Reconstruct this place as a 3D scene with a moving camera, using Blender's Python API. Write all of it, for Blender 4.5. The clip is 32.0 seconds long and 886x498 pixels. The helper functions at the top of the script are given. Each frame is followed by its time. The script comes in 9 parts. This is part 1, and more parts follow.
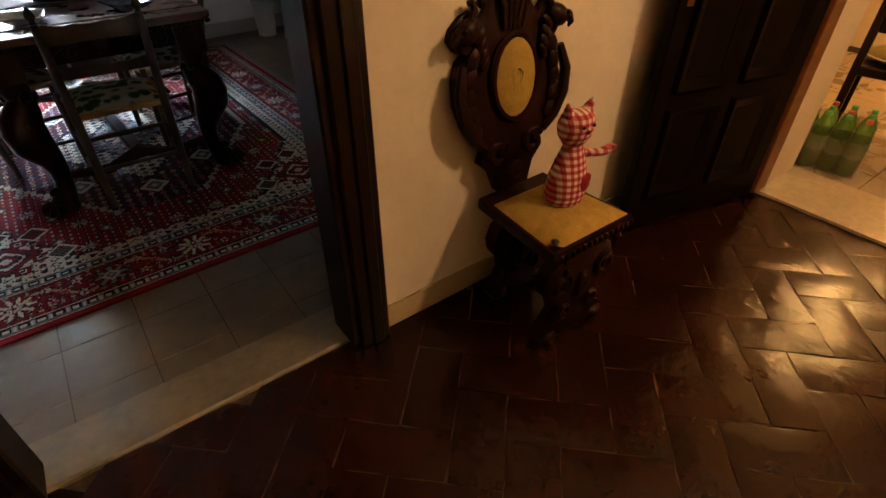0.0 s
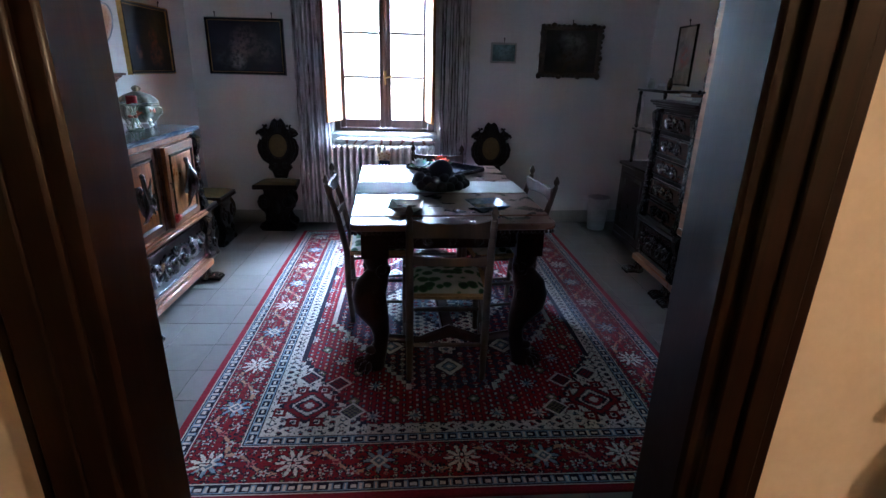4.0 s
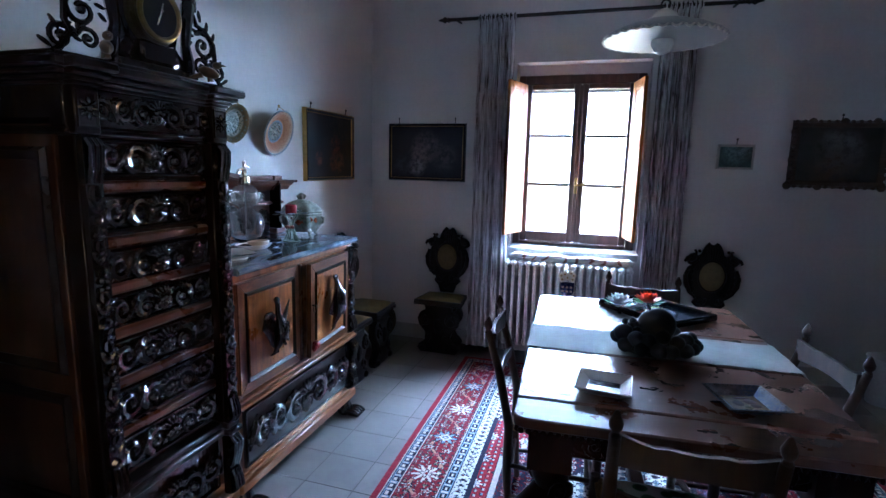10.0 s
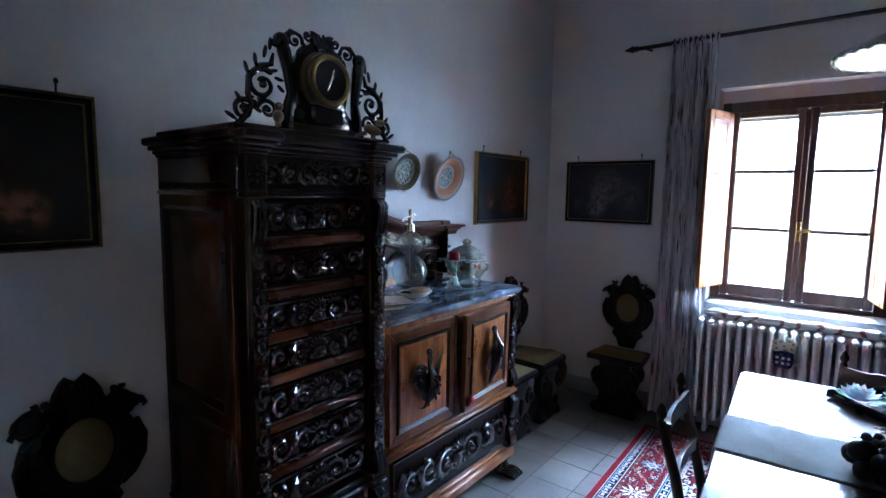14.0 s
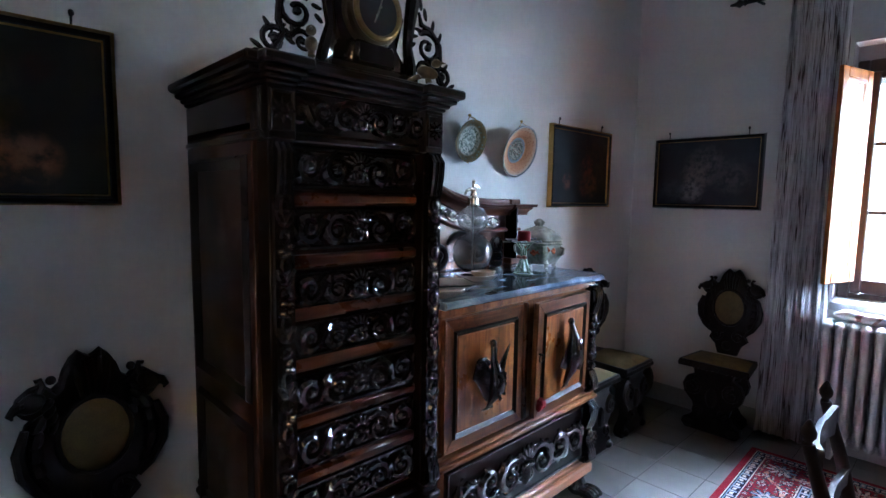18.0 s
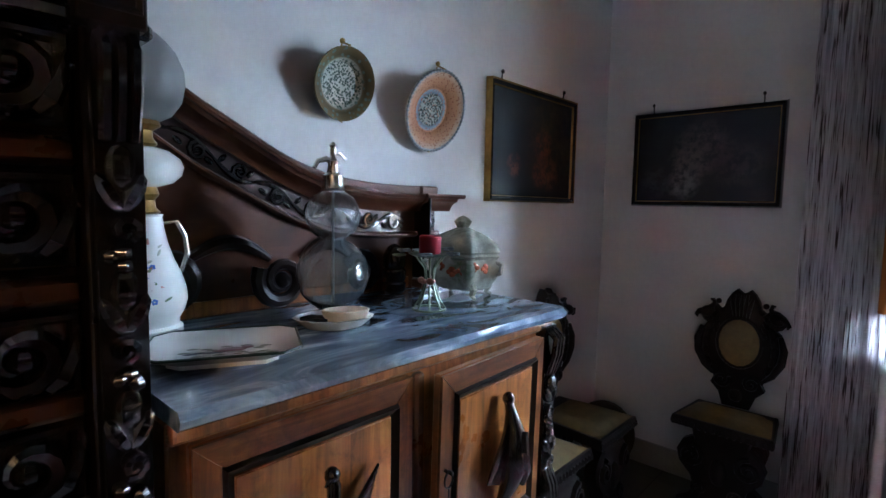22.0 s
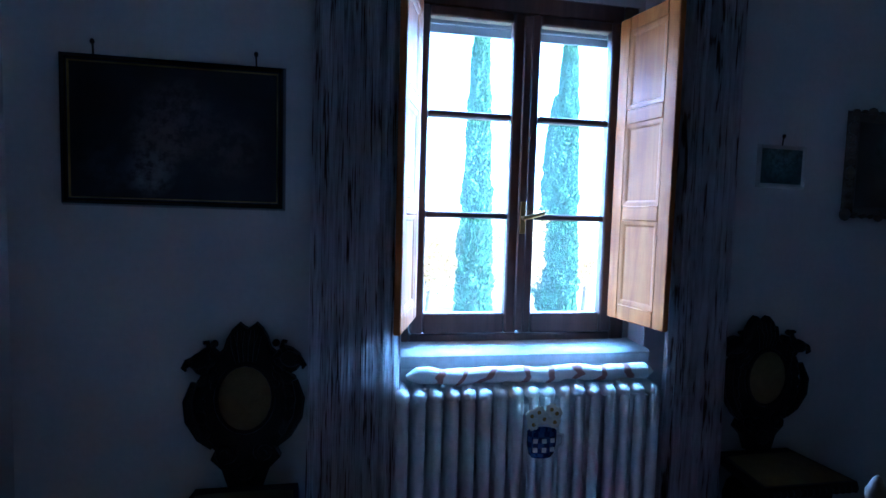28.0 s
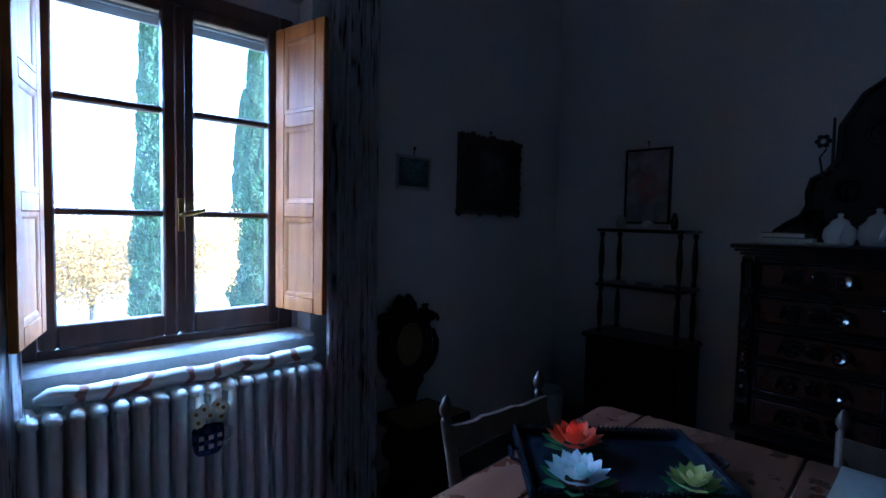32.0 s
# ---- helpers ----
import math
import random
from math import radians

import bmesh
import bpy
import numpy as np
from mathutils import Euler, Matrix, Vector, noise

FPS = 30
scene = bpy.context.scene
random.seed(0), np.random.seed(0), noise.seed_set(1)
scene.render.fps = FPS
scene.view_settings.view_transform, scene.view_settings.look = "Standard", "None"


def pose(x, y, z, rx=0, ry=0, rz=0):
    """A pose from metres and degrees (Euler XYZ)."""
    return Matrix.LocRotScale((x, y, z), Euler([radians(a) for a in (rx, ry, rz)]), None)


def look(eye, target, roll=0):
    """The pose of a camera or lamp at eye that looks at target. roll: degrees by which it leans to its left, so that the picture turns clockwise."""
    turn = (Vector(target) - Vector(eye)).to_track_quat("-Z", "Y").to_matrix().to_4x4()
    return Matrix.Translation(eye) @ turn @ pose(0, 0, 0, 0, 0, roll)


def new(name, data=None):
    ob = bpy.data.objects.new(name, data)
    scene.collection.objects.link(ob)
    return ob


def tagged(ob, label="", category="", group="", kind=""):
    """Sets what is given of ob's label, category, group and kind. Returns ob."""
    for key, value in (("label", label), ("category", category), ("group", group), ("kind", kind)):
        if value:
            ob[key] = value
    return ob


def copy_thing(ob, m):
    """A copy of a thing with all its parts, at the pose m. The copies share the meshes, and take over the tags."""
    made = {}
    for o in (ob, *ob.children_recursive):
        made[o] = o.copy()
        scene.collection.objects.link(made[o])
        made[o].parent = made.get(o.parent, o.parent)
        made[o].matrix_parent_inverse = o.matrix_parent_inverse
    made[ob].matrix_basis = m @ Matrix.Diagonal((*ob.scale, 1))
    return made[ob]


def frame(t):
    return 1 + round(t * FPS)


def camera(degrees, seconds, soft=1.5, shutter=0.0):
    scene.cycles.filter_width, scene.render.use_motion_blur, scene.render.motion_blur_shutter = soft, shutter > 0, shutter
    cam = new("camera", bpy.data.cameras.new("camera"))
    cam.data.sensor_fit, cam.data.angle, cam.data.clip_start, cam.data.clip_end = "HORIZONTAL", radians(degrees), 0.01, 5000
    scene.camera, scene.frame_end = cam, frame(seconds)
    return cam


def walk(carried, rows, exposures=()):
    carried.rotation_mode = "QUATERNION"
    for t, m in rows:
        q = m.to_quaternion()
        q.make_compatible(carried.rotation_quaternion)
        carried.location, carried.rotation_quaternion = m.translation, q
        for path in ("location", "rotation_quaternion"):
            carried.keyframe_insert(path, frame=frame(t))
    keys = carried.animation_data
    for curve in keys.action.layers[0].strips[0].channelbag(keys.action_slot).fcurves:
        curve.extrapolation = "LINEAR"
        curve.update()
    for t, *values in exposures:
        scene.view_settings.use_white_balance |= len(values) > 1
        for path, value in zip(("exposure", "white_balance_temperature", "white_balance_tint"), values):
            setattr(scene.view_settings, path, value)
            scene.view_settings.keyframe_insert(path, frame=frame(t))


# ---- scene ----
cam = camera(82.0, 32.0)
PATH = [
    (0, (0.12, 0.271, 1.315), (1.081, 1.542, 0.107), 0.3),
    (0.5, (0.178, 0.312, 1.357), (1.059, 1.68, 0.195), 0.4),
    (1, (0.199, 0.358, 1.401), (1.007, 1.819, 0.3), 1.0),
    (1.5, (0.199, 0.382, 1.387), (0.916, 1.947, 0.368), 1.1),
    (2, (0.204, 0.421, 1.4), (0.788, 2.082, 0.451), 1.1),
    (2.5, (0.201, 0.467, 1.411), (0.657, 2.207, 0.535), 1.3),
    (3, (0.18, 0.553, 1.417), (0.493, 2.359, 0.617), 1.2),
    (3.5, (0.155, 0.64, 1.423), (0.355, 2.49, 0.689), 1.3),
    (4, (0.146, 0.721, 1.429), (0.246, 2.602, 0.759), 1.4),
    (4.5, (0.134, 0.776, 1.424), (0.167, 2.678, 0.807), 1.4),
    (6.5, (0.131, 1.055, 1.429), (0.02, 2.992, 0.943), 1.5),
    (7, (0.133, 1.131, 1.431), (-0.014, 3.071, 0.97), 1.4),
    (7.5, (0.12, 1.192, 1.427), (-0.068, 3.135, 0.991), 1.5),
    (8, (0.107, 1.277, 1.424), (-0.14, 3.219, 1.015), 1.4),
    (8.5, (0.098, 1.364, 1.434), (-0.214, 3.301, 1.049), 1.4),
    (9, (0.078, 1.445, 1.441), (-0.319, 3.372, 1.079), 1.4),
    (9.5, (0.052, 1.495, 1.442), (-0.431, 3.405, 1.097), 1.4),
    (10, (0.043, 1.536, 1.454), (-0.538, 3.423, 1.133), 1.4),
    (10.5, (0.044, 1.573, 1.469), (-0.627, 3.431, 1.16), 1.3),
    (11, (0.053, 1.609, 1.482), (-0.715, 3.432, 1.185), 1.2),
    (11.5, (0.065, 1.628, 1.502), (-0.787, 3.414, 1.211), 1.2),
    (12, (0.066, 1.667, 1.51), (-0.877, 3.41, 1.236), 1.1),
    (12.5, (0.062, 1.696, 1.514), (-0.96, 3.396, 1.255), 1.1),
    (13, (0.054, 1.709, 1.534), (-1.041, 3.364, 1.285), 1.1),
    (13.5, (0.055, 1.731, 1.547), (-1.105, 3.342, 1.306), 1.3),
    (14, (0.069, 1.752, 1.536), (-1.162, 3.314, 1.317), 0.9),
    (14.5, (0.068, 1.761, 1.548), (-1.214, 3.281, 1.333), 0.9),
    (15, (0.053, 1.764, 1.541), (-1.27, 3.249, 1.334), 0.9),
    (15.5, (0.049, 1.762, 1.533), (-1.306, 3.219, 1.333), 0.9),
    (17.5, (-0.083, 1.94, 1.395), (-1.514, 3.323, 1.194), 0.8),
    (18, (-0.116, 2.004, 1.383), (-1.55, 3.383, 1.18), 0.9),
    (18.5, (-0.152, 2.092, 1.373), (-1.586, 3.47, 1.166), 1.0),
    (19, (-0.197, 2.229, 1.361), (-1.632, 3.607, 1.161), 1.0),
    (19.5, (-0.244, 2.321, 1.354), (-1.678, 3.701, 1.155), 1.0),
    (20, (-0.333, 2.427, 1.326), (-1.761, 3.814, 1.137), 1.0),
    (20.5, (-0.439, 2.534, 1.332), (-1.85, 3.939, 1.142), 1.1),
    (21, (-0.493, 2.626, 1.325), (-1.892, 4.044, 1.142), 0.9),
    (21.5, (-0.54, 2.737, 1.316), (-1.917, 4.175, 1.132), 1.1),
    (22, (-0.587, 2.886, 1.319), (-1.933, 4.354, 1.145), 1.1),
    (22.5, (-0.625, 2.999, 1.319), (-1.929, 4.505, 1.146), 1.2),
    (23, (-0.696, 3.123, 1.311), (-1.946, 4.676, 1.141), 1.2),
    (23.5, (-0.781, 3.221, 1.314), (-1.958, 4.829, 1.146), 1.2),
    (24, (-0.787, 3.291, 1.308), (-1.87, 4.965, 1.143), 1.3),
    (24.5, (-0.782, 3.37, 1.299), (-1.752, 5.111, 1.139), 1.3),
    (25, (-0.779, 3.463, 1.307), (-1.604, 5.278, 1.152), 1.4),
    (25.5, (-0.772, 3.525, 1.313), (-1.441, 5.404, 1.159), 1.5),
    (26, (-0.743, 3.575, 1.321), (-1.232, 5.508, 1.169), 1.6),
    (26.5, (-0.72, 3.631, 1.312), (-1.033, 5.602, 1.18), 1.7),
    (28.5, (-0.802, 3.759, 1.337), (-0.247, 5.676, 1.198), 1.6),
    (29, (-0.787, 3.771, 1.335), (-0.076, 5.636, 1.202), 1.5),
    (29.5, (-0.767, 3.766, 1.327), (0.081, 5.574, 1.204), 1.4),
    (30, (-0.76, 3.742, 1.322), (0.214, 5.485, 1.205), 1.4),
    (30.5, (-0.752, 3.722, 1.325), (0.325, 5.404, 1.208), 1.3),
    (31, (-0.74, 3.67, 1.322), (0.438, 5.282, 1.212), 1.3),
    (31.5, (-0.734, 3.62, 1.325), (0.539, 5.159, 1.217), 1.2),
    (32, (-0.73, 3.567, 1.328), (0.637, 5.022, 1.218), 1.2),
]
EXPOSURES = [(0.0, 6.7, 6150, 7), (2.0, 6.95, 5050, 8), (4.0, 6.85, 4750, 8), (9.0, 6.7, 4500, 8), (12.0, 6.42, 4380, 8), (15.0, 6.42, 4700, 8), (19.0, 6.82, 4900, 8), (21.0, 6.72, 5120, 8), (23.0, 6.55, 5000, 8), (25.0, 6.0, 4250, 5), (26.5, 5.3, 3520, 2), (28.5, 5.05, 3460, 2), (32.0, 4.58, 3800, 4)]
walk(cam, [(t, look(eye, target, roll)) for t, eye, target, roll in PATH], EXPOSURES)

# ---- light ----
world = bpy.data.worlds.new("sky")
scene.world = world
world.use_nodes = True
wn = world.node_tree.nodes
sky = wn.new("ShaderNodeTexSky")
sky.sky_type, sky.sun_disc = "NISHITA", False
sky.sun_elevation, sky.sun_rotation = radians(34), radians(119)
haze = wn.new("ShaderNodeHueSaturation")
haze.inputs["Saturation"].default_value = 0.45
world.node_tree.links.new(sky.outputs[0], haze.inputs["Color"])
world.node_tree.links.new(haze.outputs[0], wn["Background"].inputs[0])
wn["Background"].inputs[1].default_value = 0.115


def lamp(name, kind, m, power, colour, size=0.1):
    data = bpy.data.lights.new(name, kind)
    data.energy, data.color = power, colour
    ob = new(name, data)
    ob.matrix_world = m
    return ob


sun = lamp("sun", "SUN", look((9, -5.0, 7.0), (0, 0, 0)), 2.4, (1.0, 0.90, 0.74))
sun.data.angle = radians(0.5)

# two area lamps added outside, out of view, to strengthen the sky's light
skylight = lamp("sky_light", "AREA", look((3.9, 8.2, 3.0), (-0.15, 5.6, 1.45)), 38, (0.80, 0.90, 1.0))
skylight.data.shape, skylight.data.size, skylight.data.size_y = "RECTANGLE", 4.0, 3.4
high_light = lamp("sky_light_high", "AREA", look((-0.15, 9.3, 5.2), (-0.15, 5.6, 1.4)), 90, (0.82, 0.91, 1.0))
high_light.data.shape, high_light.data.size, high_light.data.size_y = "RECTANGLE", 4.4, 3.0

# ---- materials ----
class Mat:
    """A node material under construction."""

    def __init__(self, name, rough=0.5, metal=0.0, colour=(0.5, 0.5, 0.5)):
        self.m = bpy.data.materials.new(name)
        self.m.use_nodes = True
        self.nt = self.m.node_tree
        self.b = self.nt.nodes["Principled BSDF"]
        self.b.inputs["Roughness"].default_value = rough
        self.b.inputs["Metallic"].default_value = metal
        self.b.inputs["Base Color"].default_value = (*colour, 1)
        self.co = None

    def node(self, kind, **kw):
        n = self.nt.nodes.new(kind)
        for k, v in kw.items():
            if k in n.inputs:
                n.inputs[k].default_value = v
        return n

    def link(self, a, b):
        self.nt.links.new(a, b)

    def coords(self, stretch=(1, 1, 1), world_space=False):
        mp = self.nt.nodes.new("ShaderNodeMapping")
        mp.inputs["Scale"].default_value = stretch
        if world_space:
            src = self.nt.nodes.new("ShaderNodeNewGeometry").outputs["Position"]
        else:
            src = self.nt.nodes.new("ShaderNodeTexCoord").outputs["Object"]
        self.link(src, mp.inputs[0])
        return mp.outputs[0]

    def noise(self, co, scale, detail=5.0, rough=0.6, distort=0.0):
        n = self.node("ShaderNodeTexNoise", Scale=scale, Detail=detail, Roughness=rough, Distortion=distort)
        self.link(co, n.inputs["Vector"])
        return n.outputs[0]

    def ramp(self, fac, *stops):
        r = self.nt.nodes.new("ShaderNodeValToRGB")
        e = r.color_ramp.elements
        while len(e) < len(stops):
            e.new(0.5)
        for el, (p, c) in zip(e, stops):
            el.position = p
            el.color = (*c, 1) if hasattr(c, "__len__") else (c, c, c, 1)
        self.link(fac, r.inputs[0])
        return r.outputs[0]

    def mix(self, fac, a, b, mode="MIX"):
        n = self.nt.nodes.new("ShaderNodeMix")
        n.data_type, n.blend_type = "RGBA", mode
        for sock, val in ((n.inputs[0], fac), (n.inputs[6], a), (n.inputs[7], b)):
            if hasattr(val, "links"):
                self.link(val, sock)
            elif hasattr(val, "__len__"):
                sock.default_value = (*val, 1)
            else:
                sock.default_value = val
        return n.outputs[2]

    def colour(self, sock):
        self.link(sock, self.b.inputs["Base Color"])
        return self

    def rough(self, sock):
        self.link(sock, self.b.inputs["Roughness"])
        return self

    def bump(self, sock, strength=0.3, depth=0.002):
        n = self.node("ShaderNodeBump", Strength=strength, Distance=depth)
        self.link(sock, n.inputs["Height"])
        self.link(n.outputs[0], self.b.inputs["Normal"])
        return self

    def random(self):
        return self.nt.nodes.new("ShaderNodeObjectInfo").outputs["Random"]


def wood(name, dark, mid, light, rough=0.35, grain=(3, 3, 40), coat=0.0, vary=0.25, gloss=0.5, coat_rough=0.18, stain=0.0, relief=0.25):
    """Grained wood; grain stretched along the axis whose stretch is small."""
    k = Mat(name, rough)
    k.b.inputs["Specular IOR Level"].default_value = gloss
    co = k.coords(grain)
    n = k.noise(co, 1.6, 7, 0.65, 0.6)
    col = k.ramp(n, (0.28, dark), (0.52, mid), (0.75, light))
    blot = k.noise(k.coords(), 5.0, 3)
    col = k.mix(vary, col, k.ramp(blot, (0.3, [c * 0.5 for c in mid]), (0.7, light)))
    if stain:
        spots = k.noise(k.coords(), 17.0, 5, 0.7, 0.8)
        col = k.mix(k.ramp(spots, (0.5, 0.0), (0.68, stain)), col, [c * 0.6 for c in dark])
    k.colour(col)
    k.rough(k.ramp(k.noise(k.coords(), 9, 4), (0.3, rough * 0.88), (0.7, min(1.0, rough * 1.18))))
    k.bump(n, relief, 0.0015)
    if coat:
        k.b.inputs["Coat Weight"].default_value = coat
        k.b.inputs["Coat Roughness"].default_value = coat_rough
    return k.m


def plain(name, colour, rough=0.5, metal=0.0, grit=60.0, amount=0.12, bump=0.15):
    """A colour with fine variation at two scales and slight relief."""
    k = Mat(name, rough, metal)
    co = k.coords()
    n1, n2 = k.noise(co, grit, 4), k.noise(co, grit / 9, 3)
    lo = [c * (1 - amount * 1.6) for c in colour]
    hi = [min(1, c * (1 + amount)) for c in colour]
    col = k.mix(0.5, k.ramp(n1, (0.3, lo), (0.7, hi)), k.ramp(n2, (0.3, lo), (0.7, hi)))
    k.colour(col)
    k.bump(n1, bump, 0.001)
    return k.m


def plaster(name, colour, spots=0.1):
    k = Mat(name, 0.9)
    co = k.coords((1, 1, 1), True)
    big, fine, streak = k.noise(co, 1.3, 5, 0.55), k.noise(co, 45, 5, 0.7), k.noise(k.coords((5, 5, 0.5), True), 1.0, 4)
    lo = [c * (1 - spots) for c in colour]
    col = k.mix(0.5, k.ramp(big, (0.35, lo), (0.65, colour)), k.ramp(streak, (0.35, [c * (1 - spots * 0.7) for c in colour]), (0.7, colour)))
    k.colour(k.mix(0.12, col, k.ramp(fine, (0.3, 0.45), (0.7, 0.9))))
    mixed = k.mix(0.5, fine, big)
    k.bump(mixed, 0.25, 0.004)
    return k.m


M_WALL = plaster("white_plaster", (0.66, 0.645, 0.62))
M_HALL = plaster("cream_plaster", (0.75, 0.655, 0.52))
M_CEIL = plaster("ceiling_plaster", (0.6, 0.59, 0.57))
M_SKIRT = plaster("grey_skirting_paint", (0.36, 0.35, 0.34), 0.2)
M_HSKIRT = plaster("ochre_skirting_paint", (0.5, 0.38, 0.2), 0.3)
M_DARK = wood("dark_walnut", (0.004, 0.0026, 0.002), (0.009, 0.005, 0.0038), (0.024, 0.010, 0.0055), 0.3, (9, 9, 1.2), 0.05, 0.25, 0.28)
M_BLACK = wood("ebonised_wood", (0.006, 0.005, 0.005), (0.012, 0.009, 0.008), (0.024, 0.015, 0.011), 0.2, (9, 9, 2), 1.0, 0.25, 0.3, 0.06)
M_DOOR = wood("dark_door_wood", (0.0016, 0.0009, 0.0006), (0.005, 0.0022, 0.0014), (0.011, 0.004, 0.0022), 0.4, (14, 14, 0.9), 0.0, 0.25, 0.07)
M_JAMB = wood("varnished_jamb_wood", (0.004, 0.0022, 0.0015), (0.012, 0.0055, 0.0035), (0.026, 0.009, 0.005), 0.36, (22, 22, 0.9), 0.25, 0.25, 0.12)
M_MAHOG = wood("dark_red_mahogany", (0.005, 0.0016, 0.0012), (0.015, 0.0038, 0.0026), (0.038, 0.009, 0.0055), 0.36, (9, 9, 2), 0.0, 0.25, 0.14)
M_SIDE = wood("brown_walnut_side", (0.014, 0.005, 0.003), (0.04, 0.014, 0.007), (0.08, 0.03, 0.013), 0.34, (9, 9, 1.2), 0.05, 0.25, 0.35)
M_BURL = wood("burr_walnut", (0.07, 0.019, 0.004), (0.255, 0.088, 0.018), (0.40, 0.165, 0.038), 0.3, (22, 22, 1.8), 0.12, 0.12, 0.4, 0.18, 0.55)
M_SGAB = wood("blackened_chair_wood", (0.004, 0.003, 0.003), (0.010, 0.007, 0.006), (0.02, 0.013, 0.01), 0.45, (9, 9, 2), 0.0, 0.25, 0.18)


def rippled():
    """Dark red polished veneer with the fine upright ripple of old drawer fronts."""
    k = Mat("rippled_drawer_veneer", 0.26)
    n = k.noise(k.coords((9, 9, 2)), 1.6, 6, 0.6, 0.5)
    k.colour(k.ramp(n, (0.3, (0.006, 0.003, 0.002)), (0.55, (0.017, 0.0065, 0.004)), (0.75, (0.036, 0.013, 0.007))))
    w = k.node("ShaderNodeTexWave", Scale=17.0, Distortion=1.6, Detail=2.0)
    k.link(k.coords((1, 0.2, 0.25)), w.inputs["Vector"])
    k.bump(k.mix(0.35, w.outputs[0], n), 0.7, 0.0022)
    k.b.inputs["Coat Weight"].default_value = 0.5
    k.b.inputs["Coat Roughness"].default_value = 0.12
    return k.m


M_FIELD = rippled()
# dark wood; the light orange blotches imitate reflections in the polish
M_BACK = wood("reflection_mottled_backboard", (0.012, 0.004, 0.003), (0.05, 0.016, 0.008), (0.19, 0.068, 0.022), 0.3, (2.5, 6, 6), 0.3, 0.45, 0.4)
M_SWEEP = wood("dull_red_walnut_moulding", (0.03, 0.009, 0.004), (0.085, 0.027, 0.011), (0.15, 0.05, 0.02), 0.42, (1.2, 9, 9), 0.0, 0.25, 0.35)
M_FRIEZE = wood("dark_frieze_veneer", (0.02, 0.009, 0.008), (0.045, 0.021, 0.018), (0.07, 0.033, 0.027), 0.34, (1.2, 9, 9), 0.0, 0.25, 0.5)
M_BURLX = wood("burr_walnut_across", (0.03, 0.008, 0.003), (0.115, 0.036, 0.010), (0.26, 0.10, 0.024), 0.32, (2.2, 24, 22), 0.08, 0.14, 0.35, 0.2, 0.6)
M_BURLD = wood("burr_walnut_upright", (0.03, 0.008, 0.003), (0.12, 0.038, 0.010), (0.26, 0.10, 0.024), 0.32, (24, 24, 2.2), 0.08, 0.14, 0.35, 0.2, 0.6)
M_RAIL = wood("reddish_walnut", (0.06, 0.018, 0.005), (0.19, 0.064, 0.015), (0.31, 0.12, 0.034), 0.32, (1.2, 9, 9), 0.1, 0.2, 0.35)
M_RAILD = wood("dark_reddish_rail", (0.02, 0.006, 0.0024), (0.068, 0.02, 0.0065), (0.14, 0.043, 0.013), 0.28, (1.2, 9, 9), 0.12, 0.2, 0.35)
M_TABLE = wood("worn_table_walnut", (0.075, 0.031, 0.017), (0.11, 0.048, 0.027), (0.15, 0.071, 0.04), 0.28, (1.0, 12, 12), 0.25, 0.08, 0.5, 0.2, 0.0, 0.04)
M_CHAIR = wood("brown_chair_wood", (0.02, 0.012, 0.008), (0.05, 0.029, 0.018), (0.1, 0.06, 0.035), 0.5, (10, 10, 1.2), 0.0)
M_SHUT = wood("honey_pine", (0.22, 0.06, 0.008), (0.42, 0.14, 0.018), (0.56, 0.23, 0.04), 0.5, (12, 12, 1.0), 0.0, 0.25, 0.25)
M_FRAME = wood("window_frame_wood", (0.05, 0.03, 0.025), (0.1, 0.06, 0.05), (0.17, 0.1, 0.08), 0.4, (12, 12, 1.0))
M_GILT = plain("gilt_edge", (0.55, 0.34, 0.09), 0.38, 0.75, 80, 0.25)
M_BRASS = plain("old_brass", (0.42, 0.29, 0.1), 0.3, 1.0, 60, 0.25)
M_BRONZE = plain("dark_bronze", (0.10, 0.08, 0.045), 0.35, 0.7, 60, 0.25)
M_STEEL = plain("tarnished_silver", (0.62, 0.58, 0.5), 0.25, 1.0, 60, 0.2)
M_IRON = plain("black_iron", (0.025, 0.022, 0.02), 0.45, 0.6)
M_ENAMEL = plain("radiator_enamel", (0.8, 0.8, 0.78), 0.4, 0.0, 30, 0.1)
M_SEAT = plain("mustard_velvet", (0.36, 0.235, 0.04), 0.85, 0.0, 260, 0.22, 0.5)
M_OLIVE = plain("olive_velvet", (0.15, 0.108, 0.036), 0.85, 0.0, 260, 0.22, 0.5)
M_LINEN = plain("white_linen", (0.58, 0.58, 0.56), 0.85, 0.0, 400, 0.08, 0.4)
M_CERAM = plain("white_ceramic", (0.74, 0.73, 0.7), 0.15, 0.0, 20, 0.06, 0.03)
M_CELAD = plain("celadon_ceramic", (0.52, 0.55, 0.47), 0.18, 0.0, 30, 0.25, 0.05)
M_SILL = plain("white_sill_stone", (0.42, 0.42, 0.42), 0.7, 0.0, 40, 0.15)
M_NAVY = plain("navy_glaze", (0.02, 0.035, 0.12), 0.2, 0.0, 40, 0.2, 0.05)
M_RED = plain("red_wax", (0.24, 0.004, 0.010), 0.35)
M_REDFELT = plain("red_felt", (0.28, 0.01, 0.016), 0.95, 0, 300, 0.2, 0.4)
M_GREEN = plain("leaf_green", (0.06, 0.17, 0.04), 0.5, 0, 60, 0.3)


